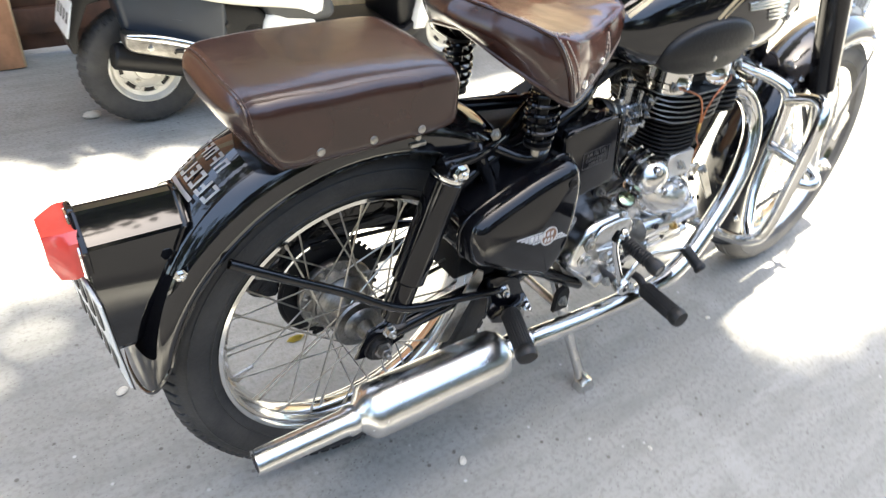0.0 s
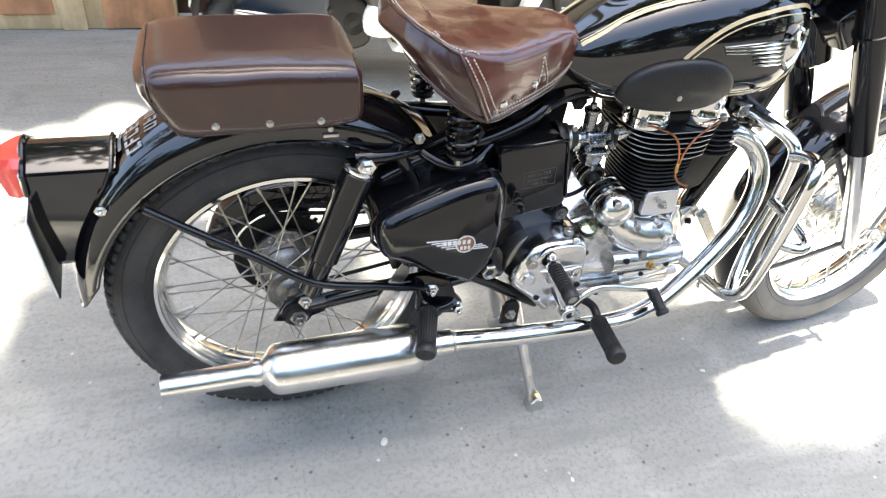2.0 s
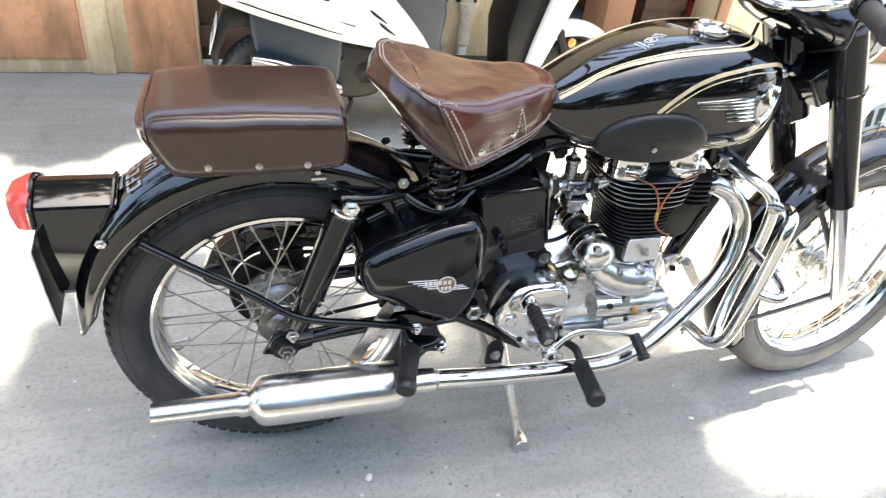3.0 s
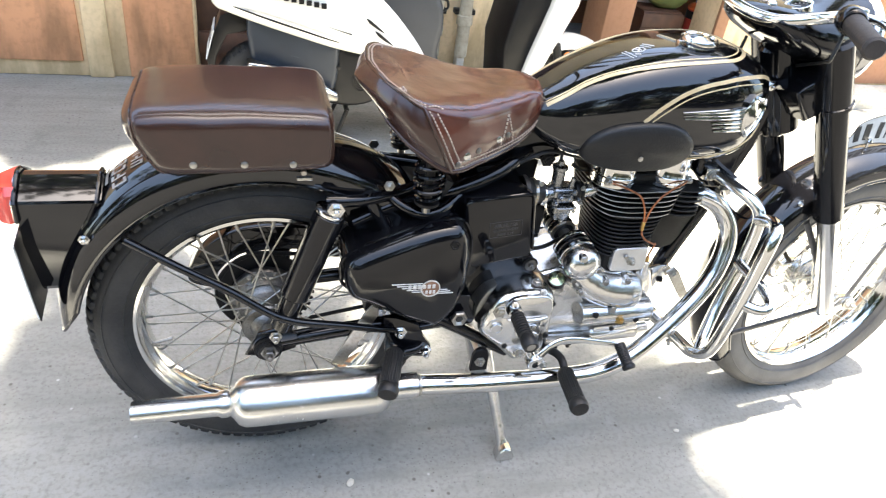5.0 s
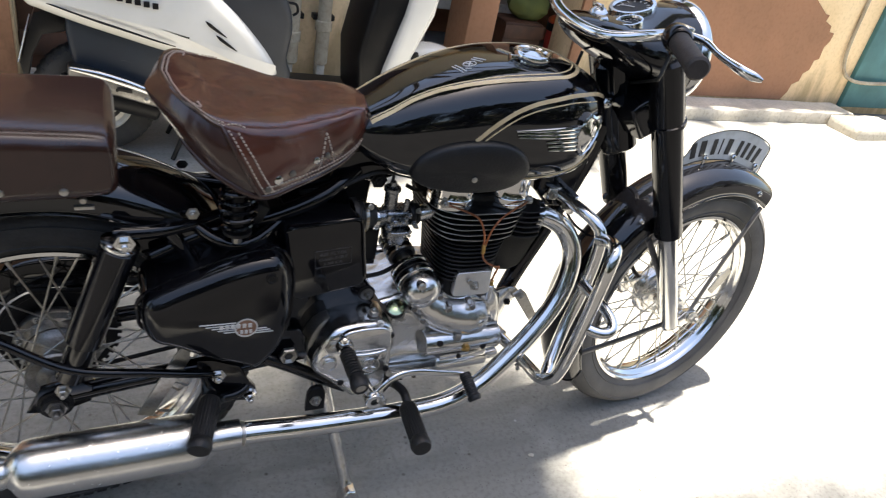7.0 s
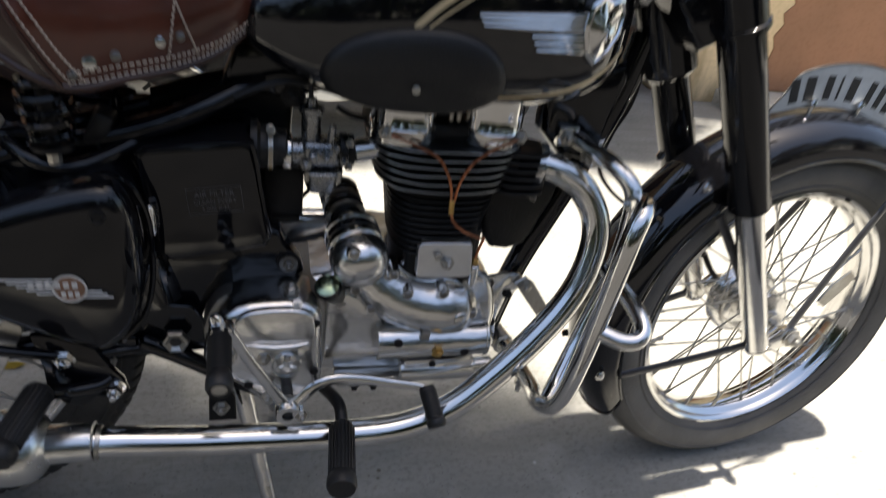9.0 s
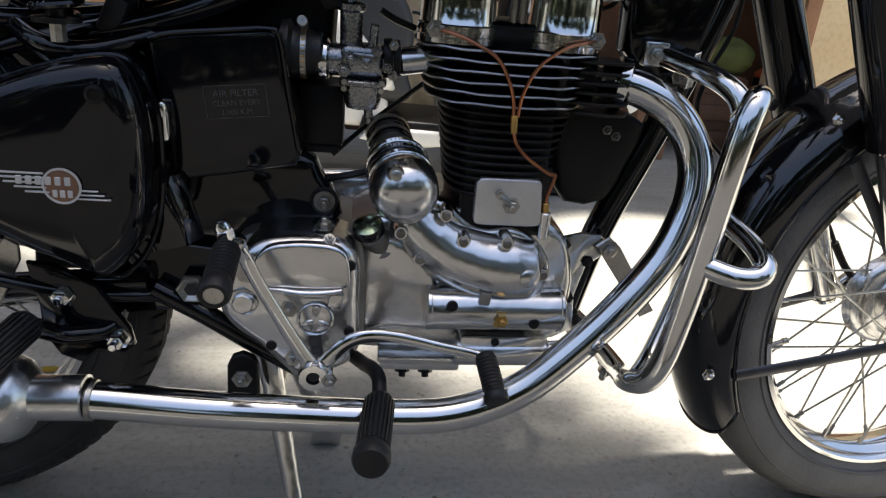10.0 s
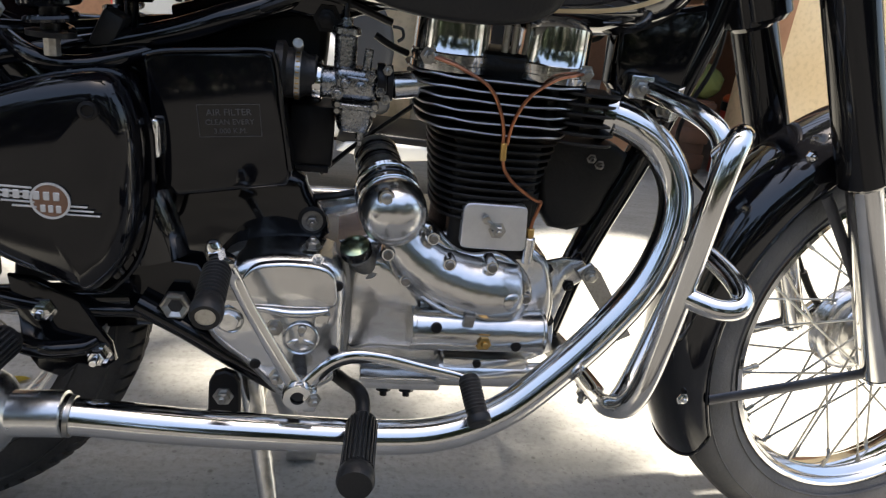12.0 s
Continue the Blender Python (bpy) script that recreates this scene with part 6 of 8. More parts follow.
eng("hose", lathe([(0.033, -0.008), (0.034, 0.0), (0.0275, 0.004), (0.0270, 0.016), (0.0250, 0.021), (0.0225, 0.025), (0.0225, 0.034), (0.0205, 0.036)], (0.486, -0.050, 0.636), (1, 0, 0), 32), RUBBER)
clip = eng("hose_clamp", lathe([(0.0272, 0), (0.0282, 0.0005), (0.0282, 0.0060), (0.0272, 0.0065)], (0.4985, -0.050, 0.636), (1, 0, 0), 32), STEEL, "slotted worm drive hose clip")
for k in range(12):
    eng("clip_slot", moved(box((0.0012, -0.0008, 0.0279), (0.0052, 0.0008, 0.0286), 0.0002, 1), Matrix.Translation((0.4985, -0.050, 0.636)) @ Matrix.Rotation(radians(20 + 12 * k), 4, "X")), BRASS, "", clip)
eng("clip_screw", merge(rod((0.5015, -0.066, 0.667), (0.5015, -0.080, 0.671), 0.0052, 14), screw((0.5015, -0.080, 0.671), (0, -1, 0.25), 0.0055, 0.003)), STEEL, "", clip)
eng("regulator_box", merge(box((0.494, -0.035, 0.528), (0.545, 0.03, 0.60), 0.004), box((0.503, -0.038, 0.522), (0.541, -0.03, 0.53), 0.001)), SATIN)
carb = eng("carburettor", merge(box((0.540, -0.066, 0.614), (0.590, -0.024, 0.650), 0.009, 3), rod((0.552, -0.045, 0.64), (0.551, -0.045, 0.684), 0.0125, 22), rod((0.551, -0.045, 0.682), (0.551, -0.045, 0.690), 0.0145, 22)), CARB, "cast alloy carburettor")
eng("float_bowl", loft([[Vector((0.566 + 0.022 * f * math.copysign(abs(math.cos(a)) ** 0.6, math.cos(a)), -0.047 + 0.026 * f * math.copysign(abs(math.sin(a)) ** 0.6, math.sin(a)), z)) for a in np.linspace(0, 2 * math.pi, 33)[:-1]] for f, z in ((1.12, 0.613), (1.12, 0.608), (1.0, 0.606), (0.95, 0.590), (0.8, 0.581), (0.4, 0.578))]), CARB, "", carb)
eng("bowl_drain", merge(rod((0.574, -0.055, 0.570), (0.573, -0.055, 0.582), 0.0050, 12), rod((0.574, -0.056, 0.563), (0.574, -0.056, 0.572), 0.003, 8)), CARB, "", carb)
eng("intake_ring", lathe([(0.017, 0), (0.0225, 0), (0.0235, 0.002), (0.0235, 0.010), (0.021, 0.012), (0.019, 0.011)], (0.5165, -0.048, 0.630), (1, 0, 0), 32), CHROME, "", carb)
eng("carb_throat", rod((0.520, -0.046, 0.630), (0.604, -0.046, 0.633), 0.0175, 24), CARB, "", carb)
eng("carb_flange", merge(lathe([(0.012, 0), (0.0205, 0.0), (0.0215, 0.002), (0.0215, 0.008), (0.0205, 0.0095), (0.0165, 0.010)], (0.588, -0.048, 0.636), (1, 0, 0.05), 28), lathe([(0.0165, 0), (0.0200, 0.001), (0.0205, 0.004), (0.0200, 0.007), (0.016, 0.008)], (0.5985, -0.048, 0.636), (1, 0, 0.05), 28)), SATIN, "black rubber intake sleeve", carb)
for z in (0.652, 0.620):
    eng("flange_nut", bolt((0.598, -0.066, z), (0.3, -1, 0), 0.004, 0.006), STEEL, "", carb)
eng("intake_manifold", rod((0.604, -0.046, 0.633), (0.66, -0.04, 0.642), 0.0155, 22), ALLOY)
for x, y, z, r in ((0.545, -0.069, 0.622, 0.005), (0.58, -0.07, 0.645, 0.0045), (0.592, -0.07, 0.628, 0.004), (0.57, -0.069, 0.632, 0.006)):
    eng("adjuster_screw", bolt((x, y, z), (0, -1, 0), r, 0.006), CARB, "", carb)
eng("choke_lever", merge(rod((0.575, -0.06, 0.648), (0.577, -0.06, 0.672), 0.005, 12), rod((0.555, -0.07, 0.641), (0.578, -0.072, 0.640), 0.0022, 8)), CARB, "", carb)
for x, z in ((0.546, 0.611), (0.587, 0.612), (0.546, 0.604), (0.586, 0.604)):
    eng("bowl_screw", screw((x, -0.072, z), (0, -1, 0), 0.0035, 0.004), STEEL, "", carb)
eng("bowl_lip", loft([[Vector((0.566 + 0.0265 * f * math.copysign(abs(math.cos(a)) ** 0.55, math.cos(a)), -0.047 + 0.030 * f * math.copysign(abs(math.sin(a)) ** 0.55, math.sin(a)), z)) for a in np.linspace(0, 2 * math.pi, 33)[:-1]] for f, z in ((0.97, 0.6065), (1.0, 0.6075), (1.0, 0.6115), (0.97, 0.6125))]), CARB, "", carb)
eng("air_screw", merge(rod((0.553, -0.066, 0.634), (0.553, -0.078, 0.634), 0.0055, 14), rod((0.553, -0.078, 0.634), (0.553, -0.081, 0.634), 0.0035, 10)), CARB, "", carb)
eng("top_nut", lathe([(0.0145, 0), (0.0158, 0.001), (0.0158, 0.007), (0.013, 0.009), (0.007, 0.010), (0.006, 0.018), (0, 0.018)], (0.551, -0.045, 0.683), (0, 0, 1), 12), CARB, "", carb)
bent("throttle_cable", [(0.551, -0.045, 0.690), (0.552, -0.04, 0.72), (0.58, -0.02, 0.74), (0.66, 0.0, 0.735)], 0.003, RUBBER, segs=8)
bent("fuel_hose", [(0.583, -0.03, 0.685), (0.60, -0.03, 0.676), (0.622, -0.02, 0.668)], 0.004, RUBBER, segs=8)
bent("wiring_loom", [(0.46, -0.02, 0.48), (0.52, -0.03, 0.488), (0.56, -0.035, 0.497), (0.60, -0.02, 0.505)], 0.0045, RUBBER, segs=8)
bent("wiring_loom", [(0.39, -0.03, 0.675), (0.45, -0.05, 0.695), (0.52, -0.045, 0.72), (0.60, -0.03, 0.70)], 0.0045, RUBBER, segs=8)
eng("frame_bolt", bolt((0.529, -0.03, 0.696), (0, -1, 0), 0.011, 0.006), SATIN)
# Added black slab that closes the pale gap above the carburettor.
eng("gap_slab", slab([(0.44, 0.70), (0.46, 0.755), (0.62, 0.765), (0.60, 0.715), (0.53, 0.69)], -0.028, 0.028, 0.008, 3), BLACK)
eng("frame_bolt", lathe([(0, 0), (0.0115, 0), (0.0115, 0.004), (0.0095, 0.007), (0.0045, 0.0075), (0.004, 0.006), (0, 0.006)], (0.522, -0.036, 0.452), (0, -1, 0), 20), SATIN)
eng("frame_bolt", bolt((0.968, -0.030, 0.855), (0, -1, 0), 0.008, 0.008), CHROME)
pn = eng("pivot_nut", lathe([(0.0082, 0.006), (0.0140, 0.010), (0.0165, 0.009), (0.0182, 0.006), (0.0182, 0), (0.0, 0.0)], (0.379, -0.088, 0.365), (0, -1, 0), 6), STEEL, "large bright swing arm nut", angle=25)
eng("pivot_end", lathe([(0, 0.0065), (0.004, 0.0068), (0.0083, 0.0062), (0.0083, 0.002), (0, 0.002)], (0.379, -0.088, 0.365), (0, -1, 0), 16), INK, "dark pivot end", pn)
eng("gearbox_plate", slab([(0.335, 0.40), (0.345, 0.515), (0.42, 0.528), (0.505, 0.522), (0.522, 0.500), (0.548, 0.452), (0.50, 0.430), (0.43, 0.42), (0.40, 0.36)], -0.058, -0.02, 0.010, 3, 3), BLACK, "black frame plate")
eng("plate_washer", lathe([(0, 0), (0.0165, 0), (0.0165, 0.002), (0.012, 0.004), (0, 0.004)], (0.527, -0.058, 0.470), (0, -1, 0), 24), SATIN)
eng("plate_nut", merge(lathe([(0, 0), (0.0125, 0), (0.0125, 0.0015), (0, 0.0015)], (0.527, -0.062, 0.470), (0, -1, 0), 24), bolt((0.527, -0.0635, 0.470), (0, -1, 0), 0.0072, 0.008, False)), HUBMETAL)
# Added black backing that keeps the gap behind the air filter dark.
eng("dark_backing", slab([(0.35, 0.50), (0.35, 0.652), (0.45, 0.695), (0.535, 0.735), (0.528, 0.60), (0.50, 0.50)], 0.005, 0.075, 0.012, 3), SATIN, "added black backing under the tank")
eng("seat_rail", tube([(0.15, -0.085, 0.600), (0.218, -0.075, 0.627), (0.272, -0.07, 0.638), (0.327, -0.068, 0.651), (0.381, -0.064, 0.668), (0.431, -0.055, 0.689), (0.49, -0.02, 0.713)], [0.010, 0.012, 0.0135, 0.014, 0.014, 0.012], 16), BLACK, "black frame rail")
eng("chain_case", slab([(0.40, 0.36), (0.42, 0.44), (0.50, 0.46), (0.66, 0.46), (0.76, 0.43), (0.78, 0.36), (0.74, 0.29), (0.60, 0.28), (0.46, 0.30)], 0.09, 0.125, 0.015, 3, 3), ALLOY)
eng("chain_guard", slab([(-0.152, 0.372), (-0.135, 0.425), (-0.09, 0.470), (-0.02, 0.494), (0.10, 0.490), (0.36, 0.455), (0.37, 0.42), (0.10, 0.436), (-0.02, 0.436), (-0.062, 0.420), (-0.092, 0.388), (-0.104, 0.352)], 0.075, 0.11, 0.004, 2, 4), BLACK, "black chain guard")
ch_pts = [(0.0 - 0.098 * math.sin(a), 0.0745, 0.335 + 0.098 * math.cos(a)) for a in np.linspace(0, math.pi, 14)]
eng("drive_chain", merge(tube([(0.42, 0.0745, 0.398)] + ch_pts + [(0.42, 0.0745, 0.32)], 0.0055, 6, 2, flat=0.7)), SATIN)
plate = eng("engine_plate", slab([(0.820, 0.43), (0.85, 0.438), (0.875, 0.436), (0.887, 0.425), (0.878, 0.405), (0.862, 0.392), (0.853, 0.35), (0.858, 0.30), (0.83, 0.285), (0.80, 0.30), (0.80, 0.40)], -0.042, -0.034, 0.003, 2), ALLOY, "aluminium front engine plate")
for x, z in ((0.829, 0.421), (0.844, 0.347), (0.862, 0.40)):
    eng("plate_bolt", bolt((x, -0.042, z), (0, -1, 0), 0.0058, 0.006), SATIN, "", plate)
eng("engine_strut", merge(slab([(0.868, 0.424), (0.884, 0.437), (0.90, 0.424), (0.962, 0.335), (0.945, 0.325)], -0.050, -0.045, 0.0015, 1)), STEEL, "flat steel strut")
eng("strut_bolt", bolt((0.886, -0.05, 0.420), (0, -1, 0), 0.009, 0.007), STEEL)
eng("front_engine_bracket", slab([(0.800, 0.590), (0.871, 0.590), (0.915, 0.575), (0.900, 0.524), (0.880, 0.476), (0.828, 0.470), (0.806, 0.517)], -0.022, 0.02, 0.010, 3, 2), FINBLACK, "black engine bracket on the down tube")
eng("head_gusset", slab([(0.868, 0.725), (0.90, 0.745), (0.975, 0.765), (0.982, 0.74), (0.970, 0.69), (0.962, 0.638), (0.945, 0.618), (0.905, 0.625), (0.872, 0.66)], -0.022, 0.022, 0.008, 3), BLACK, "black frame gusset below the tank")
# Two small bolts on the engine bracket.
for x in (0.866, 0.878):
    eng("bracket_bolt", bolt((x, -0.022, 0.567 - 0.6 * (x - 0.866)), (0, -1, -0.2), 0.0045, 0.006), HUBMETAL)

# tool box with emblem
toolbox = eng("tool_box", pillow([(0.1307, 0.5235), (0.1374, 0.5589), (0.169, 0.579), (0.2091, 0.5962), (0.2522, 0.6134), (0.2943, 0.6258), (0.3316, 0.6287), (0.3507, 0.6048), (0.3588, 0.5617), (0.3569, 0.4948), (0.3459, 0.447), (0.3268, 0.4183), (0.3057, 0.4027), (0.2837, 0.4113), (0.2311, 0.434), (0.1785, 0.4646), (0.1431, 0.4837)], -0.045, -0.167, 0.026, 3, 0.005), BLACK, "black teardrop tool box with a winged emblem")
eng("rim_bead", tube([(x, -0.128, z) for x, z in [(0.1275, 0.5181), (0.1353, 0.5567), (0.2104, 0.5952), (0.2961, 0.6251), (0.3385, 0.6270), (0.3588, 0.5971), (0.3660, 0.5567), (0.3636, 0.4892), (0.3510, 0.4391), (0.3308, 0.4083), (0.3058, 0.3977), (0.2326, 0.4363), (0.1410, 0.4873)]], 0.0035, 8, 5, closed=True), BLACK, "", toolbox)
eng("box_lock", lathe([(0.009, 0), (0.009, 0.003), (0.006, 0.004), (0.005, 0.002), (0, 0.002)], (0.3205, -0.1665, 0.598), (0, -1, 0), 16), SATIN, "", toolbox)
eng("latch", moved(pillow([(-0.007, -0.024), (-0.008, 0.022), (0.0, 0.030), (0.007, 0.02), (0.008, -0.022), (0.0, -0.029)], 0.01, -0.008, 0.004, 3), Matrix.Translation((0.3640, -0.1120, 0.5640)) @ Matrix.Rotation(0.7, 4, "Z") @ Matrix.Scale(0.70, 4)), CHROME, "chrome latch", toolbox)
EMBLEM = Matrix.Translation((0.2840, -0.1712, 0.509)) @ Matrix.Scale(0.93, 4) @ Matrix.Translation((-0.303, 0.1160, -0.458))
eng("emblem_disc", moved(lathe([(0.0185, 0), (0.0185, 0.0012), (0.016, 0.0016), (0, 0.0018)], (0.303, -0.1160, 0.458), (0, -1, 0), 32), EMBLEM), COPPERDISC, "copper brown emblem disc", toolbox)
eng("emblem_ring", moved(lathe([(0.0172, 0.001), (0.0195, 0.001), (0.0195, 0.0024), (0.0172, 0.0024)], (0.303, -0.1160, 0.458), (0, -1, 0), 32, close=True), EMBLEM), SILVER, "", toolbox)
for k, (x0, x1, z, h) in enumerate(((0.226, 0.286, 0.4705, 0.0010), (0.236, 0.286, 0.4655, 0.0010), (0.246, 0.287, 0.4605, 0.0010), (0.256, 0.288, 0.4555, 0.0010), (0.266, 0.290, 0.4505, 0.0010), (0.321, 0.338, 0.4535, 0.0008), (0.320, 0.344, 0.4490, 0.0008), (0.317, 0.350, 0.4445, 0.0008))):
    eng("emblem_bar", moved(box((x0, -0.1178, z - h), (x1, -0.1155, z + h), 0.0003, 1), EMBLEM), SILVER, "", toolbox)
for k in range(6):
    eng("emblem_bar", moved(box((0.2585 + 0.0095 * k, -0.1186, 0.4585), (0.2645 + 0.0095 * k, -0.1160, 0.4675), 0.0005, 1), EMBLEM), SILVER, "", toolbox)
for k in range(3):
    eng("emblem_bar", moved(box((0.293 + 0.0075 * k, -0.1186, 0.4455), (0.298 + 0.0075 * k, -0.1160, 0.4535), 0.0005, 1), EMBLEM), SILVER, "", toolbox)


# Added black block that keeps bright floor from showing below the saddle.
eng("gap_block", slab([(0.190, 0.365), (0.215, 0.622), (0.30, 0.636), (0.365, 0.652), (0.375, 0.64), (0.375, 0.37)], -0.055, 0.09, 0.008, 3), SATIN, "added black block filling the gap below the saddle")
eng("left_tool_box", pillow([(0.135, 0.490), (0.142, 0.527), (0.217, 0.566), (0.306, 0.597), (0.345, 0.600), (0.3695, 0.53), (0.3675, 0.46), (0.340, 0.380), (0.318, 0.370), (0.24, 0.41), (0.148, 0.462)], 0.04, 0.113, 0.022, 3, 0.004), BLACK)


def lettering(text, size, m, mat, parent, name="lettering"):
    cu = bpy.data.curves.new(name, "FONT")
    cu.body, cu.size, cu.align_x, cu.extrude, cu.resolution_u = text, size, "CENTER", 0.0002, 2
    tmp = bpy.data.objects.new("tmp", cu)
    me = bpy.data.meshes.new_from_object(tmp)
    bpy.data.objects.remove(tmp)
    me.materials.clear()
    me.materials.append(mat)
    ob = new(name, me)
    ob.parent = parent
    ob.matrix_local = m
    return ob


PRINT = material("faded_print", (0.075, 0.07, 0.068), 0.6)
LM = Matrix.Translation((0.4375, -0.1048, 0.588)) @ Matrix.Rotation(radians(-6.5), 4, "Y") @ Matrix.Rotation(math.pi / 2, 4, "X")
lettering("AIR FILTER", 0.0098, LM @ Matrix.Translation((0, 0.0055, 0)), PRINT, airbox)
lettering("CLEAN EVERY", 0.0080, LM @ Matrix.Translation((0, -0.0040, 0)), PRINT, airbox)
lettering("3.000 K.M.", 0.0078, LM @ Matrix.Translation((0, -0.0132, 0)), PRINT, airbox)
lm = Matrix.Translation((0.4375, -0.1048, 0.588)) @ Matrix.Rotation(radians(-6.5), 4, "Y")
for a, b in (((-0.0315, 0.0165), (0.0315, 0.0170)), ((-0.0315, -0.0168), (0.0315, -0.0163)), ((-0.0317, -0.0168), (-0.0312, 0.0170)), ((0.0312, -0.0168), (0.0317, 0.0170))):
    part("label_border", moved(box((a[0], -0.0003, a[1]), (b[0], 0.0003, b[1]), 0), lm), PRINT, airbox)

# stand, pedals and crash bar
stand = eng("centre_stand", merge(tube([(0.452, -0.058, 0.290), (0.464, -0.068, 0.245), (0.490, -0.105, 0.13), (0.508, -0.138, 0.050), (0.514, -0.150, 0.024)], [0.016, 0.0155, 0.0135, 0.0115, 0.0125, 0.015], 14, flat=0.8), slab([(0.495, 0.0), (0.500, 0.026), (0.512, 0.040), (0.526, 0.034), (0.537, 0.010), (0.535, 0.0)], -0.176, -0.140, 0.006, 3)), ALLOY, "worn aluminium centre stand")
eng("stand_leg", merge(tube([(0.442, 0.058, 0.290), (0.456, 0.065, 0.245), (0.494, 0.092, 0.12), (0.521, 0.110, 0.035)], 0.013, 14), slab([(0.504, 0.0), (0.507, 0.03), (0.521, 0.055), (0.539, 0.05), (0.553, 0.012), (0.551, 0.0)], 0.092, 0.134, 0.008, 3)), ALLOY, "", stand)
eng("stand_crossbar", rod((0.470, -0.075, 0.2), (0.470, 0.075, 0.2), 0.01, 12), STEEL, "", stand)
eng("stand_lug", slab([(0.418, 0.228), (0.419, 0.272), (0.425, 0.284), (0.437, 0.289), (0.449, 0.284), (0.455, 0.272), (0.456, 0.228)], -0.108, -0.096, 0.002, 1), SATIN)
eng("lug_bolt", bolt((0.436, -0.108, 0.255), (0, -1, 0), 0.0085, 0.008), STEEL)
bent("brake_light_spring", [(0.30, -0.07, 0.335), (0.29, -0.075, 0.30), (0.30, -0.08, 0.28)], 0.004, STEEL)


def peg(name, a, b, r, label, ribs=True):
    a, b = Vector(a), Vector(b)
    h = (b - a).length
    core = eng(name, lathe([(0, 0), (r * 0.9, 0), (r, 0.003), (r, h * 0.78), (r * 1.05, h * 0.8), (r * 1.18, h * 0.83), (r * 1.2, h * 0.93), (r * 1.05, h * 0.985), (0, h)], a, b - a, 28), RUBBER, label)
    if ribs:
        for k in range(22):
            part("rubber_rib", moved(box((-0.0013, r - 0.001, 0.006), (0.0013, r + 0.0016, h * 0.77), 0.0005, 1), axis_to(a, b - a) @ Matrix.Rotation(2 * math.pi * k / 22, 4, "Z")), RUBBER, core)
    return core


peg("rear_footrest", (0.232, -0.165, 0.356), (0.202, -0.258, 0.334), 0.0165, "ribbed black rubber footrest")
eng("footrest_bracket", merge(tube([(0.298, -0.118, 0.328), (0.285, -0.128, 0.325), (0.25, -0.14, 0.328), (0.232, -0.165, 0.352)], 0.010),
    slab([(0.214, 0.404), (0.240, 0.402), (0.286, 0.380), (0.300, 0.350), (0.316, 0.326), (0.320, 0.305), (0.308, 0.294), (0.280, 0.298), (0.262, 0.280), (0.238, 0.290), (0.222, 0.318), (0.222, 0.352)], -0.122, -0.110, 0.004, 2)), BLACK, "black footrest bracket")
eng("bracket_nut", bolt((0.249, -0.122, 0.366), (0, -1, 0), 0.010, 0.010), CHROME)
eng("bracket_nut", bolt((0.304, -0.122, 0.316), (0, -1, 0), 0.0095, 0.016), CHROME)
peg("front_footrest", (0.600, -0.178, 0.274), (0.590, -0.288, 0.274), 0.0165, "ribbed black rubber footrest")
eng("footrest_arm", tube([(0.560, -0.06, 0.268), (0.580, -0.10, 0.276), (0.592, -0.135, 0.289), (0.599, -0.158, 0.289), (0.600, -0.180, 0.276)], 0.0088, 14), SATIN, "black bent footrest arm")
lever = eng("gear_lever", tube([(0.530, -0.172, 0.306), (0.540, -0.172, 0.322), (0.560, -0.170, 0.343), (0.585, -0.168, 0.352), (0.62, -0.166, 0.349), (0.66, -0.166, 0.340), (0.700, -0.168, 0.333), (0.716, -0.172, 0.330)], [0.009, 0.0085, 0.0075, 0.0065, 0.0055], 14, flat=0.6), CHROME, "chrome gear lever")
pad_c = peg("gear_pedal_rubber", (0.716, -0.170, 0.333), (0.726, -0.218, 0.302), 0.0115, "black rubber gear pedal", False)
for k in range(9):
    a = Vector((0.716, -0.170, 0.333))
    d = (Vector((0.726, -0.218, 0.302)) - a)
    part("rubber_rib", lathe([(0.0113, 0), (0.0125, 0.001), (0.0125, 0.002), (0.0113, 0.003)], a + d * (0.1 + 0.072 * k), d, 20), RUBBER, pad_c)
kick = eng("kick_starter", tube([(0.521, -0.172, 0.316), (0.505, -0.174, 0.345), (0.488, -0.176, 0.377), (0.470, -0.178, 0.412), (0.456, -0.181, 0.444), (0.450, -0.186, 0.458)], [0.0095, 0.0082, 0.0075, 0.0072, 0.0075, 0.009], 16, flat=0.62), CHROME, "chrome folding kick starter")
eng("kick_boss", merge(lathe([(0.008, 0), (0.0155, 0), (0.017, 0.003), (0.017, 0.022), (0.0155, 0.025), (0.008, 0.025), (0.008, 0.010), (0.0, 0.010)], (0.526, -0.160, 0.306), (0, -1, 0), 28), box((0.531, -0.183, 0.286), (0.547, -0.163, 0.312), 0.004)), CHROME, "", kick)
# Black plug; the hole's darkness is put into its colour.
eng("hole_plug", rod((0.526, -0.12, 0.306), (0.526, -0.180, 0.306), 0.0078, 18), INK, "black plug for the dark hole in the boss", kick)
eng("pinch_bolt", bolt((0.543, -0.183, 0.304), (0.25, -1, 0), 0.0062, 0.006), STEEL, "", kick)
eng("pinch_bolt", bolt((0.5015, -0.150, 0.3115), (-0.2, -1, 0), 0.0072, 0.008), STEEL, "", kick)
eng("knuckle", moved(box((-0.013, -0.013, -0.012), (0.011, 0.010, 0.012), 0.005), Matrix.Translation((0.446, -0.196, 0.466)) @ Matrix.Rotation(0.5, 4, "Y")), CHROME, "", kick)
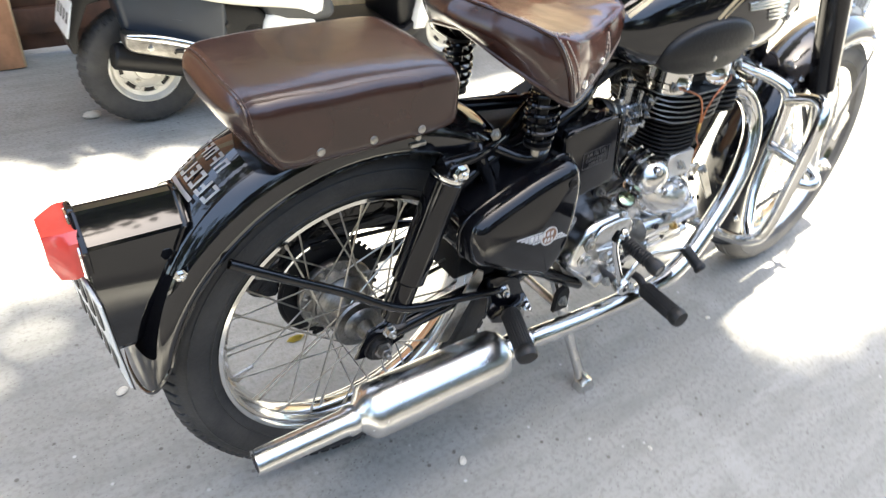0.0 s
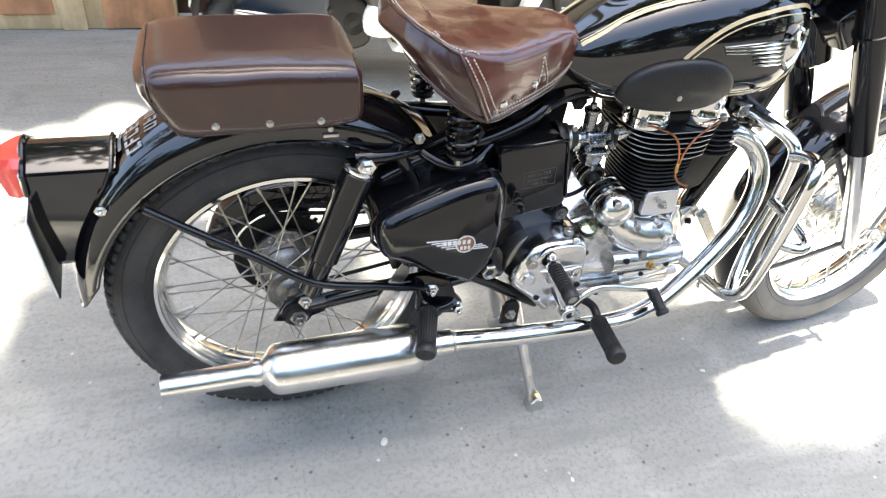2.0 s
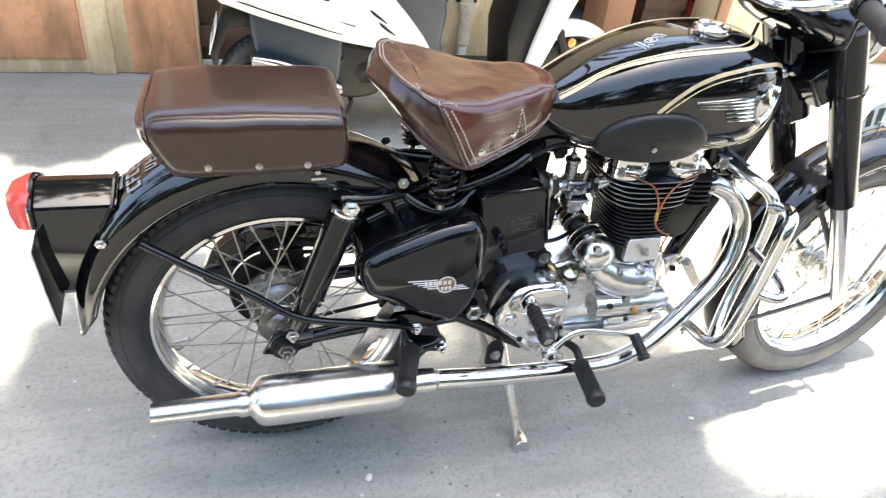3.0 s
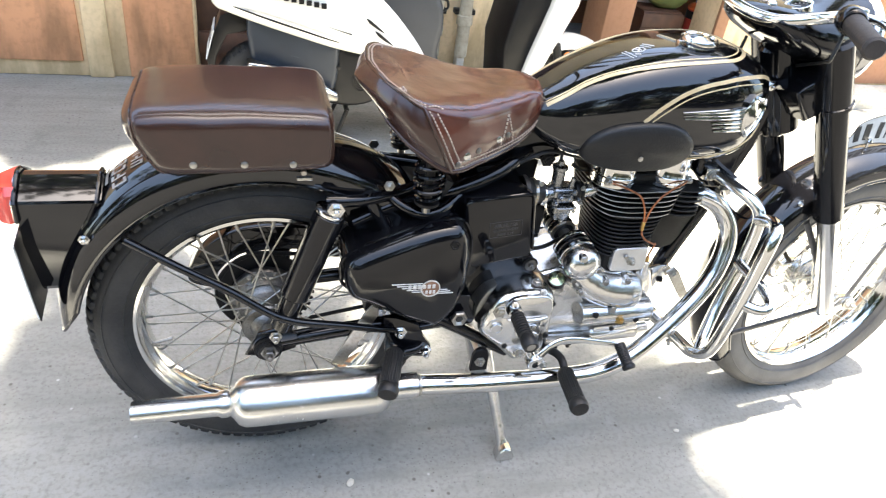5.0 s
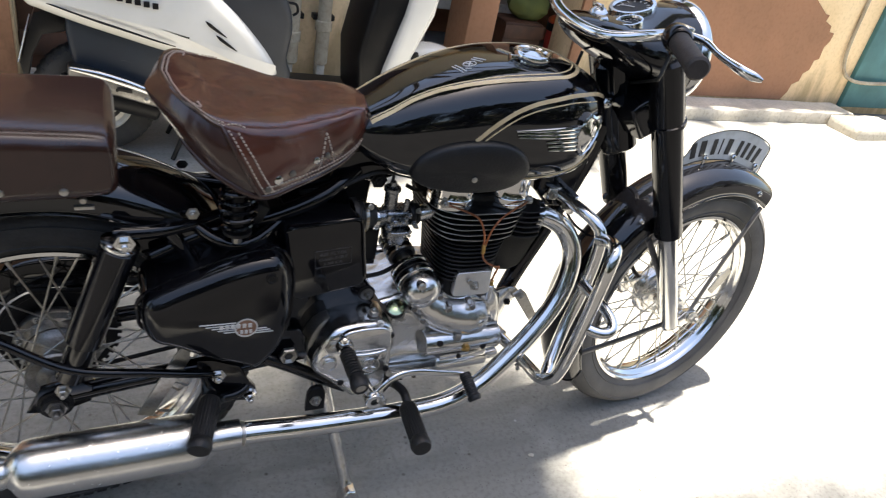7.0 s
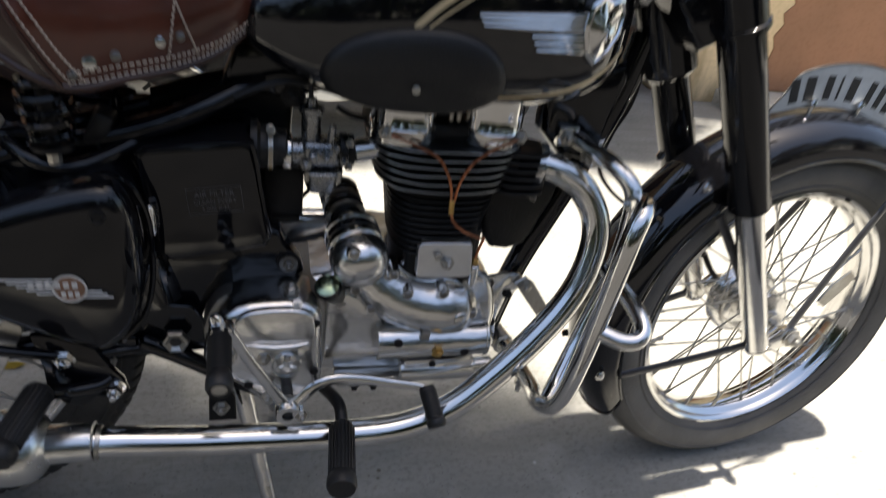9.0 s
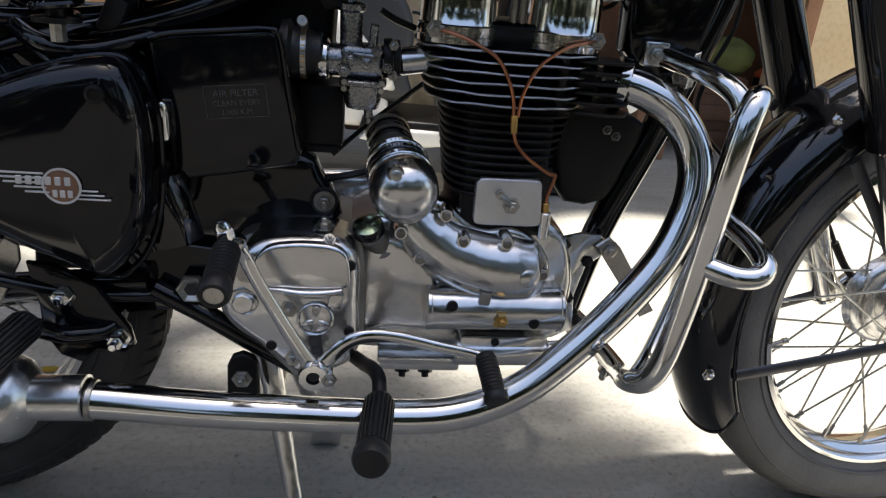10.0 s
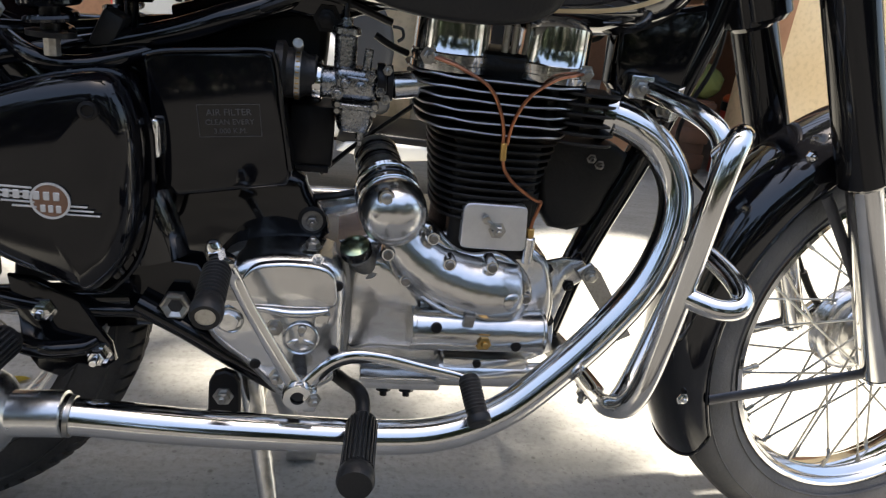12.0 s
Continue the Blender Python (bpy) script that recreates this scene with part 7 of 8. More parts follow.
eng("acorn_nut", merge(lathe([(0, -0.004), (0.0092, -0.004), (0.0092, 0.006), (0.0075, 0.0075)], (0.4415, -0.204, 0.478), (-0.2, -0.1, 1), 6), lathe([(0.0078, 0.006), (0.0076, 0.010), (0.0055, 0.0145), (0, 0.0165)], (0.4415, -0.204, 0.478), (-0.2, -0.1, 1), 18)), CHROME, "", kick)
KA, KB = Vector((0.4445, -0.212, 0.467)), Vector((0.4475, -0.292, 0.4555))
kd = (KB - KA).normalized()
kr = eng("kick_rubber", lathe([(0, 0), (0.0105, 0.0), (0.0118, 0.003), (0.0118, 0.056), (0.0135, 0.060), (0.0148, 0.066), (0.0148, 0.076), (0.0125, 0.081), (0.0090, 0.081), (0.0090, 0.0795), (0, 0.0795)], KA, kd, 32), RUBBER, "ribbed rubber kick pedal", kick)
eng("pedal_end", lathe([(0, 0.0803), (0.0088, 0.0800), (0.0088, 0.075), (0, 0.075)], KA, kd, 24), STEEL, "", kick)
for k in range(9):
    part("rubber_ring", lathe([(0.0114, 0), (0.0137, 0.001), (0.0137, 0.0026), (0.0114, 0.0038)], KA + kd * (0.004 + 0.0058 * k), kd, 28), RUBBER, kick)
crash = eng("crash_bar", tube([(0.912, -0.025, 0.660), (0.930, -0.05, 0.655), (0.955, -0.10, 0.645), (0.971, -0.128, 0.625), (0.975, -0.136, 0.585), (0.968, -0.141, 0.50), (0.940, -0.154, 0.41), (0.907, -0.184, 0.352), (0.882, -0.212, 0.334)], 0.0125, 18), CHROME, "chrome tubular crash bar")
eng("outer_tube", tube([(0.972, -0.135, 0.610), (0.962, -0.168, 0.628), (0.945, -0.205, 0.643), (0.928, -0.230, 0.643), (0.917, -0.241, 0.622), (0.911, -0.244, 0.580), (0.905, -0.244, 0.51), (0.898, -0.242, 0.43), (0.891, -0.238, 0.37), (0.883, -0.229, 0.341), (0.876, -0.20, 0.322), (0.886, -0.15, 0.303), (0.886, -0.08, 0.293), (0.872, 0.0, 0.290)], 0.0128, 18), CHROME, "", crash)
eng("cross_loop", tube([(0.904, -0.244, 0.485), (0.932, -0.262, 0.480), (0.954, -0.264, 0.482), (0.966, -0.252, 0.489), (0.968, -0.222, 0.498), (0.962, -0.175, 0.506), (0.958, -0.142, 0.510)], 0.0112, 16), CHROME, "", crash)
eng("bar_clamp", merge(box((0.890, -0.036, 0.647), (0.920, 0.03, 0.676), 0.003), box((0.916, -0.045, 0.650), (0.934, -0.012, 0.668), 0.003), slab([(0.934, 0.628), (0.938, 0.668), (0.945, 0.671), (0.943, 0.630)], -0.066, -0.02, 0.0015, 1)), ALLOY, "steel crash bar clamp", crash)
eng("clamp_bolt", bolt((0.903, -0.036, 0.661), (0, -1, 0), 0.0085, 0.007), STEEL, "", crash)
eng("clamp_bolt", bolt((0.932, -0.045, 0.640), (0.3, -1, 0), 0.007, 0.009), STEEL, "", crash)
eng("lower_clamp", rod((0.880, -0.035, 0.290), (0.866, 0.035, 0.290), 0.018, 18), STEEL, "", crash)
eng("clamp_bolt", bolt((0.8885, -0.108, 0.289), (-0.5, -0.8, -0.3), 0.009, 0.018), STEEL, "", crash)

# tail: lamp, number plate, lettering, brackets
TAIL = [(-0.053, 0.622), (-0.0527, 0.6295), (-0.0508, 0.6345), (-0.0155, 0.6565), (-0.0125, 0.658), (-0.006, 0.6595), (0.006, 0.6595), (0.0125, 0.658), (0.0155, 0.6565), (0.0508, 0.6345), (0.0527, 0.6295), (0.053, 0.622), (0.056, 0.555), (0.046, 0.462), (0.040, 0.452), (-0.040, 0.452), (-0.046, 0.462), (-0.056, 0.555)]
tail_box = eng("tail_lamp_bracket", loft([[Vector((-0.258 - 0.52 * max(0.0, 0.640 - z), y, z)) for y, z in TAIL], [Vector((-0.388 + 0.10 * max(0.0, 0.555 - z), y, z)) for y, z in TAIL]]), LACQUER, "black box bracket for the tail lamp and plate", None, 12)
for x, out, r in ((-0.388, 1.06, 0.0042), (-0.264, 1.03, 0.0035)):
    eng("box_lip", tube([(x - (0.50 * max(0.0, 0.640 - z) if x > -0.3 else 0.0), y * out, 0.60 + (z - 0.60) * out) for y, z in [(-0.0545, 0.600)] + TAIL[:12] + [(0.0545, 0.600)]], r, 8, 2), BLACK, "raised rolled edge", tail_box)
lens = eng("tail_lamp_lens", loft([[Vector((x, sy * w, z)) for sy, z in ((-1, z0), (-1, z1), (-0.75, z2), (0.75, z2), (1, z1), (1, z0), (0.7, z00), (-0.7, z00))] for x, w, z00, z0, z1, z2 in
           ((-0.388, 0.048, 0.586, 0.594, 0.642, 0.653), (-0.398, 0.048, 0.584, 0.592, 0.642, 0.653), (-0.404, 0.047, 0.581, 0.590, 0.640, 0.652), (-0.419, 0.036, 0.579, 0.588, 0.634, 0.648), (-0.427, 0.030, 0.604, 0.609, 0.632, 0.645))]), REDLENS, "red faceted tail lamp lens", tail_box)
eng("lens_bezel", tube([(-0.3925, y * 0.96, 0.60 + (z - 0.60) * 0.95) for y, z in [(-0.052, 0.592)] + TAIL[:12] + [(0.052, 0.592)]], 0.0026, 8, 2), CHROME, "thin bright lens bezel", tail_box)
def yawed(bm):
    """Lean a plate's far edge a little to the rear."""
    for v in bm.verts:
        v.co.x -= 0.085 * (v.co.y + 0.095)
    return bm


rplate = eng("rear_number_plate", yawed(slab([(-0.3915, 0.578), (-0.3885, 0.578), (-0.3835, 0.50), (-0.3775, 0.430), (-0.3805, 0.430), (-0.3865, 0.50)], -0.098, 0.098, 0.0012, 1)), PLATE, "pale number plate with dark characters", tail_box)
eng("plate_backing", yawed(slab([(-0.3884, 0.582), (-0.3866, 0.582), (-0.3816, 0.50), (-0.3756, 0.426), (-0.3774, 0.426), (-0.3834, 0.50)], -0.0985, 0.0985, 0.0006, 1)), SATIN, "", tail_box)
for row, z in ((0, 0.545), (1, 0.475)):
    for k in range(5):
        y = -0.066 + k * 0.033
        xx = -0.3895 if row == 0 else -0.3842
        eng("plate_bar", yawed(box((xx - 0.0012, y - 0.011, z - 0.022), (xx + 0.0005, y + 0.008, z + 0.022), 0.0003, 1)), INK, "", rplate)
for s in (-1, 1):
    eng("mudguard_bolt", bolt((-0.290, s * 0.0815, 0.578), (0, s, 0.0), 0.0065, 0.006), CHROME, "", rear_guard)
    eng("clip", merge(box((0.052, s * 0.084 - 0.004, 0.686), (0.078, s * 0.084 + 0.004, 0.692), 0.001), rod((0.064, s * 0.088, 0.700), (0.064, s * 0.080, 0.700), 0.005, 12)), STEEL, "", rear_guard)
    eng("clip_bolt", bolt((0.207, s * 0.084, 0.600), (0, s, 0), 0.010, 0.008), SATIN, "", rear_guard)
    eng("clip_bolt", bolt((0.212, s * 0.084, 0.672), (0, s, 0.2), 0.007, 0.006), STEEL, "", rear_guard)
    # saddle springs
    sp = part("saddle_spring", tube([(0.274 + (0.018 + 0.008 * math.sin(a / 12)) * math.cos(a), s * 0.115 + (0.018 + 0.008 * math.sin(a / 12)) * math.sin(a), 0.660 + 0.090 * a / (2 * math.pi * 6)) for a in np.linspace(0, 2 * math.pi * 6, 145)], 0.0038, 8, 1), BLACK, bike, "black coil saddle spring")
    part("spring_bolt", rod((0.274, s * 0.115, 0.655), (0.274, s * 0.115, 0.755), 0.009, 14), SATIN, sp)
    part("spring_nut", lathe([(0, 0), (0.0078, 0.001), (0.0078, 0.018), (0, 0.019)], (0.274, s * 0.115, 0.636), (0, 0, 1), 8), STEEL, sp, "plated spring nut")
    for z in (0.655, 0.750):
        part("spring_cup", lathe([(0, 0), (0.022, 0), (0.022, 0.005), (0, 0.006)], (0.274, s * 0.115, z), (0, 0, 1), 24), SATIN, sp)
eng("seat_post", merge(rod((0.326, -0.037, 0.635), (0.326, -0.037, 0.696), 0.0075, 14), lathe([(0, 0), (0.021, 0.001), (0.023, 0.004), (0.012, 0.009), (0, 0.010)], (0.326, -0.037, 0.690), (0, 0, 1), 24), rod((0.326, -0.037, 0.698), (0.326, -0.037, 0.775), 0.005, 10)), BLACK, "black seat post with a cup")
eng("rubber_block", moved(box((-0.011, -0.016, -0.02), (0.011, 0.016, 0.022), 0.004), Matrix.Translation((0.312, -0.066, 0.660)) @ Matrix.Rotation(0.45, 4, "Y")), RUBBER, "black rubber block")
eng("saddle_frame", merge(tube([(0.274, -0.115, 0.757), (0.24, -0.10, 0.79), (0.20, -0.06, 0.83), (0.19, 0.0, 0.84), (0.20, 0.06, 0.83), (0.24, 0.10, 0.79), (0.274, 0.115, 0.757)], 0.008), tube([(0.274, -0.115, 0.757), (0.36, -0.05, 0.77), (0.46, 0, 0.80)], 0.008), tube([(0.274, 0.115, 0.757), (0.36, 0.05, 0.77), (0.46, 0, 0.80)], 0.008)), SATIN)
eng("side_panel", slab([(0.115, 0.615), (0.150, 0.668), (0.205, 0.672), (0.255, 0.648), (0.300, 0.642), (0.355, 0.655), (0.372, 0.60), (0.300, 0.560), (0.200, 0.545)], -0.072, -0.055, 0.008, 3, 3), BLACK, "black panel below the saddle")
eng("spring_carrier", merge(tube([(0.20, -0.06, 0.655), (0.25, -0.105, 0.634), (0.30, -0.105, 0.630), (0.37, -0.05, 0.652)], 0.010), tube([(0.20, 0.06, 0.655), (0.25, 0.105, 0.634), (0.30, 0.105, 0.630), (0.37, 0.05, 0.652)], 0.010)), BLACK)


# decals as plain shapes
def on_guard(a, w, out=0.0008):
    """A point on the rear mudguard's skin: angle round the axle, share of the half width."""
    c = min(abs(w), 0.8)
    k = c / 0.8
    y, r = 0.082 * math.sin(k * math.pi / 2), 0.348 + 0.062 * (0.35 + 0.65 * math.cos(k * math.pi / 2))
    n = Vector((math.cos(radians(a)) * math.cos(k * 1.2), math.copysign(math.sin(k * 1.2), w), math.sin(radians(a)) * math.cos(k * 1.2)))
    return Vector((AXLE_R.x + r * math.cos(radians(a)), math.copysign(y, w), AXLE_R.z + r * math.sin(radians(a)))) + n * out


def decal_block(a0, a1, w0, w1, name="decal"):
    bm = bmesh.new()
    g = [[bm.verts.new(on_guard(a0 + (a1 - a0) * i / 3, w0 + (w1 - w0) * j / 3)) for j in range(4)] for i in range(4)]
    for i in range(3):
        for j in range(3):
            bm.faces.new((g[i][j], g[i + 1][j], g[i + 1][j + 1], g[i][j + 1]))
    bmesh.ops.solidify(bm, geom=list(bm.faces), thickness=0.0004)
    return part(name, bm, SILVER, rear_guard, "silver decal bar")


for k in range(5):
    w = -0.20 + 0.115 * k
    decal_block(118.2, 121.4, w, w + 0.025)
    decal_block(118.2, 118.9, w, w + 0.08)
    if k % 2:
        decal_block(119.6, 120.3, w, w + 0.075)
    else:
        decal_block(118.2, 121.4, w + 0.055, w + 0.08)
for k in range(7):
    w = -0.36 + 0.112 * k
    decal_block(122.8, 126.8, w, w + 0.026)
    decal_block(126.0, 126.8, w, w + 0.082)
    if k % 3 != 1:
        decal_block(122.8, 123.6, w, w + 0.082)
    if k % 2:
        decal_block(124.4, 125.2, w, w + 0.07)
decal_block(127.8, 128.7, -0.22, 0.24)


def on_tank(x, y):
    return Vector((x, y, tank_z(x, y) + 0.0003))


# small silver emblem on the tank top: a disc with short bars about it
part("tank_decal", tube([on_tank(0.660 + 0.011 * math.cos(a), -0.028 + 0.009 * math.sin(a)) for a in np.linspace(0, 2 * math.pi, 25)[:-1]], 0.0012, 6, 1, closed=True), SILVER, tank, "small silver emblem")
for x0, y0, x1, y1 in ((0.632, -0.022, 0.640, -0.052), (0.638, -0.020, 0.646, -0.050), (0.655, -0.024, 0.664, -0.032), (0.664, -0.022, 0.656, -0.034), (0.670, -0.012, 0.682, -0.030), (0.676, -0.008, 0.690, -0.026), (0.648, -0.040, 0.656, -0.046)):
    part("tank_decal", tube([on_tank(x0, y0), on_tank((x0 + x1) / 2, (y0 + y1) / 2), on_tank(x1, y1)], 0.0013, 6, 1), SILVER, tank)


# ---------- the scooter behind ----------
sc = thing("scooter", "pearl white scooter with black panels parked by the wall", "scooter")
SY = 1.57


def spart(name, bm, mat, label="", parent=None):
    return part(name, bm, mat, parent or sc, label)


def small_wheel(name, x, steer=0.0):
    m = Matrix.Translation((x, SY, 0.202)) @ Matrix.Scale(0.93, 4)
    prof = [(0.125, 0.040), (0.14, 0.046), (0.165, 0.051), (0.19, 0.048), (0.206, 0.038), (0.214, 0.02), (0.2155, 0.0)]
    tyre = part(name, moved(lathe(prof + [(r, -h) for r, h in reversed(prof[:-1])], (0, 0, 0), (0, 1, 0), 72), m), TYRE, sc, "black block-tread scooter tyre")
    lug = box((-0.009, 0.012, 0.206), (0.009, 0.044, 0.2175), 0.002, 1)
    for v in lug.verts:
        v.co.z -= max(0, v.co.y - 0.02) * 0.6
    first = part("tread_block", lug, TYRE, tyre)
    first.matrix_local = m
    for s in (1, -1):
        for k in range(46):
            if s == 1 and k == 0:
                continue
            ob = new("tread_block", first.data)
            ob.parent = tyre
            ob.matrix_local = m @ Matrix.Rotation(2 * math.pi * (k + (0.5 if s < 0 else 0)) / 46, 4, "Y") @ (Matrix.Rotation(math.pi, 4, "Z") if s < 0 else Matrix.Identity(4))
    rim = part("rim", moved(lathe([(0.128, -0.044), (0.122, -0.047), (0.116, -0.040), (0.110, -0.030), (0.098, -0.027), (0.072, -0.030), (0.066, -0.034), (0.045, -0.038), (0.040, -0.046), (0.018, -0.048), (0, -0.048), (0, 0.03), (0.128, 0.044)], (0, 0, 0), (0, 1, 0), 56), m), GREYMETAL, tyre, "grey pressed steel rim")
    for k in range(8):
        a = 2 * math.pi * k / 8
        part("rim_slot", moved(slab([(0.086 * math.sin(q * 0.01) + 0.007 * math.sin(q * 0.01 + e), 0.086 * math.cos(q * 0.01) + 0.007 * math.cos(q * 0.01 + e)) for q, e in [(w, 0) for w in range(-20, 21, 8)] + [(w, math.pi) for w in range(20, -21, -8)]], -0.0318, -0.026, 0.001, 1), m @ Matrix.Rotation(a, 4, "Y")), SATIN, rim)
        part("slot_rim", moved(tube([(0.086 * math.sin(q) + 0.0095 * math.sin(q + e), -0.0305, 0.086 * math.cos(q) + 0.0095 * math.cos(q + e)) for q, e in ((-0.22, -0.2), (-0.1, 0), (0.1, 0), (0.22, 0.2), (0.26, 1.57), (0.22, math.pi - 0.2), (0.1, math.pi), (-0.1, math.pi), (-0.22, math.pi + 0.2), (-0.26, -1.57))], 0.0022, 6, 2, closed=True), m @ Matrix.Rotation(a, 4, "Y")), GREYMETAL, rim)
    for k in range(4):
        a = 2 * math.pi * (k + 0.4) / 4
        part("rim_nut", moved(bolt((0.055 * math.sin(a), -0.036, 0.055 * math.cos(a)), (0, -1, 0), 0.008, 0.007), m), STEEL, rim)
    return tyre


small_wheel("rear_wheel", 0.06)
small_wheel("front_wheel", 1.30)
BODY = [(-0.13, 0.585), (-0.115, 0.548), (-0.08, 0.533), (0.03, 0.495), (0.20, 0.445), (0.30, 0.418), (0.40, 0.398), (0.52, 0.380), (0.62, 0.360), (0.655, 0.357), (0.662, 0.375), (0.64, 0.42), (0.60, 0.475), (0.53, 0.555), (0.46, 0.62), (0.36, 0.70), (0.10, 0.72), (-0.08, 0.66)]
body = spart("body_panel", pillow(BODY, SY + 0.02, SY - 0.175, 0.05, 4, 0.012, 8), WHITEPAINT, "pearl white side panel")
spart("body_panel", moved(pillow(BODY, 0, 0.175, 0.05, 4, 0.012, 8), Matrix.Translation((0, SY + 0.02, 0))), WHITEPAINT, "pearl white side panel")
spart("panel_groove", tube([(-0.09, SY - 0.165, 0.572), (0.05, SY - 0.1865, 0.532), (0.16, SY - 0.1885, 0.500), (0.26, SY - 0.187, 0.470), (0.31, SY - 0.183, 0.456)], [0.002, 0.004, 0.0035, 0.0015], 8), SATIN, "", body)
spart("seat_front_panel", slab([(0.44, 0.70), (0.60, 0.715), (0.69, 0.62), (0.712, 0.52), (0.698, 0.42), (0.715, 0.35), (0.66, 0.32), (0.46, 0.36), (0.42, 0.55)], SY - 0.145, SY + 0.145, 0.03, 3, 3), SCOOTGREY, "dark grey panel below the seat")
spart("bag_hook", tube([(0.705, SY - 0.05, 0.60), (0.735, SY - 0.05, 0.595), (0.742, SY - 0.05, 0.57), (0.725, SY - 0.05, 0.555)], 0.005, 8), SATIN, "")
for dx, dz in ((0.0, 0.0), (0.035, -0.045)):
    spart("vent_slot", tube([(0.405 + dx, SY - 0.1835, 0.548 + dz), (0.430 + dx, SY - 0.1845, 0.528 + dz), (0.475 + dx, SY - 0.182, 0.497 + dz)], [0.001, 0.006, 0.005, 0.001], 8, flat=0.6), SATIN, "", body)
for k in range(8):
    spart("badge_bar", box((0.06 + 0.026 * k, SY - 0.193, 0.604 - 0.004 * k), (0.078 + 0.026 * k, SY - 0.186, 0.622 - 0.004 * k), 0.001, 1), SATIN, "", body)
spart("seat", pillow([(-0.12, 0.70), (-0.13, 0.76), (0.0, 0.79), (0.25, 0.775), (0.50, 0.77), (0.60, 0.74), (0.60, 0.70), (0.3, 0.705)], SY + 0.13, SY - 0.13, 0.03, 4), SATIN, "black vinyl scooter seat")
spart("grab_rail", tube([(-0.05, SY - 0.14, 0.74), (-0.18, SY - 0.13, 0.75), (-0.21, SY, 0.755), (-0.18, SY + 0.13, 0.75), (-0.05, SY + 0.14, 0.74)], 0.012, 12), STEEL)
spart("tail_lamp", box((-0.155, SY - 0.10, 0.56), (-0.10, SY + 0.10, 0.63), 0.02), REDLENS, "red tail lamp")
spart("number_plate", slab([(-0.163, 0.345), (-0.159, 0.345), (-0.128, 0.450), (-0.132, 0.450)], SY - 0.09, SY + 0.09, 0.001, 1), PLATE, "small white number plate")
for k in range(4):
    spart("plate_bar", moved(box((-0.0022, -0.012, -0.018), (-0.0010, 0.010, 0.018), 0.0002, 1), Matrix.Translation((-0.1455, SY - 0.060 + 0.04 * k, 0.398)) @ Matrix.Rotation(radians(16.5), 4, "Y")), INK)
spart("rear_mudguard", slab([(-0.055, 0.52), (-0.105, 0.50), (-0.128, 0.44), (-0.160, 0.335), (-0.152, 0.285), (-0.138, 0.285), (-0.125, 0.35), (-0.085, 0.43), (0.0, 0.450), (0.02, 0.47)], SY - 0.065, SY + 0.065, 0.006, 2), SATIN, "black rear mudguard")
spart("engine_cover", pillow([(-0.015, 0.49), (0.0, 0.36), (0.03, 0.31), (0.12, 0.28), (0.25, 0.245), (0.298, 0.245), (0.315, 0.30), (0.32, 0.40), (0.30, 0.44), (0.14, 0.485), (0.02, 0.515)], SY, SY - 0.135, 0.022, 3), NAVY, "black engine side cover with sky blue in its colour")
spart("engine_case", pillow([(0.25, 0.22), (0.275, 0.40), (0.36, 0.405), (0.44, 0.385), (0.475, 0.33), (0.475, 0.22), (0.40, 0.185), (0.30, 0.19)], SY, SY - 0.122, 0.02, 3), SATIN, "black engine case")
spart("case_bolt", bolt((0.315, SY - 0.123, 0.345), (0, -1, 0), 0.014, 0.006), SATIN, "")
spart("case_cover", pillow([(0.46, 0.36), (0.44, 0.30), (0.46, 0.25), (0.54, 0.235), (0.62, 0.26), (0.64, 0.32), (0.60, 0.355), (0.52, 0.372)], SY, SY - 0.14, 0.02, 3), WHITEPAINT, "white rear floor panel")
spart("fan_grille", merge(*[lathe([(0.014 + 0.008 * k, 0), (0.017 + 0.008 * k, 0), (0.017 + 0.008 * k, 0.004), (0.014 + 0.008 * k, 0.004)], (0.41, SY - 0.124, 0.29), (0, -1, 0), 28, close=True) for k in range(4)]), SATIN, "round black cooling grille")
shield = spart("exhaust_shield", pillow([(-0.018, 0.345), (-0.006, 0.367), (0.072, 0.349), (0.162, 0.319), (0.262, 0.277), (0.312, 0.249), (0.308, 0.223), (0.252, 0.232), (0.172, 0.255), (0.072, 0.285), (-0.006, 0.312)], SY - 0.12, SY - 0.178, 0.012, 3), HUBMETAL, "dull grey exhaust guard plate")
spart("shield_strip", tube([(-0.010, SY - 0.176, 0.361), (0.072, SY - 0.180, 0.345), (0.162, SY - 0.180, 0.316), (0.252, SY - 0.178, 0.278), (0.308, SY - 0.172, 0.251)], [0.006, 0.013, 0.014, 0.012, 0.005], 12, flat=0.6), CHROME, "bright metal strip", shield)
spart("shield_slot", tube([(0.124, SY - 0.1785, 0.289), (0.132, SY - 0.1795, 0.299), (0.162, SY - 0.1795, 0.293), (0.170, SY - 0.1785, 0.285)], [0.004, 0.008, 0.008, 0.003], 10, flat=0.4), SATIN, "dark slot", shield)
for x, z in ((0.054, 0.319), (0.217, 0.263)):
    spart("shield_bolt", bolt((x, SY - 0.178, z), (0, -1, 0), 0.009, 0.006), STEEL, "", shield)
spart("exhaust_can", rod((-0.05, SY - 0.11, 0.285), (0.26, SY - 0.11, 0.20), 0.042, 24), SATIN)
spart("footboard", merge(slab([(0.55, 0.235), (0.56, 0.275), (0.70, 0.270), (1.0, 0.262), (1.06, 0.30), (1.08, 0.27), (1.03, 0.22), (0.7, 0.20)], SY - 0.17, SY + 0.17, 0.012, 3)), SATIN, "black ribbed footboard")
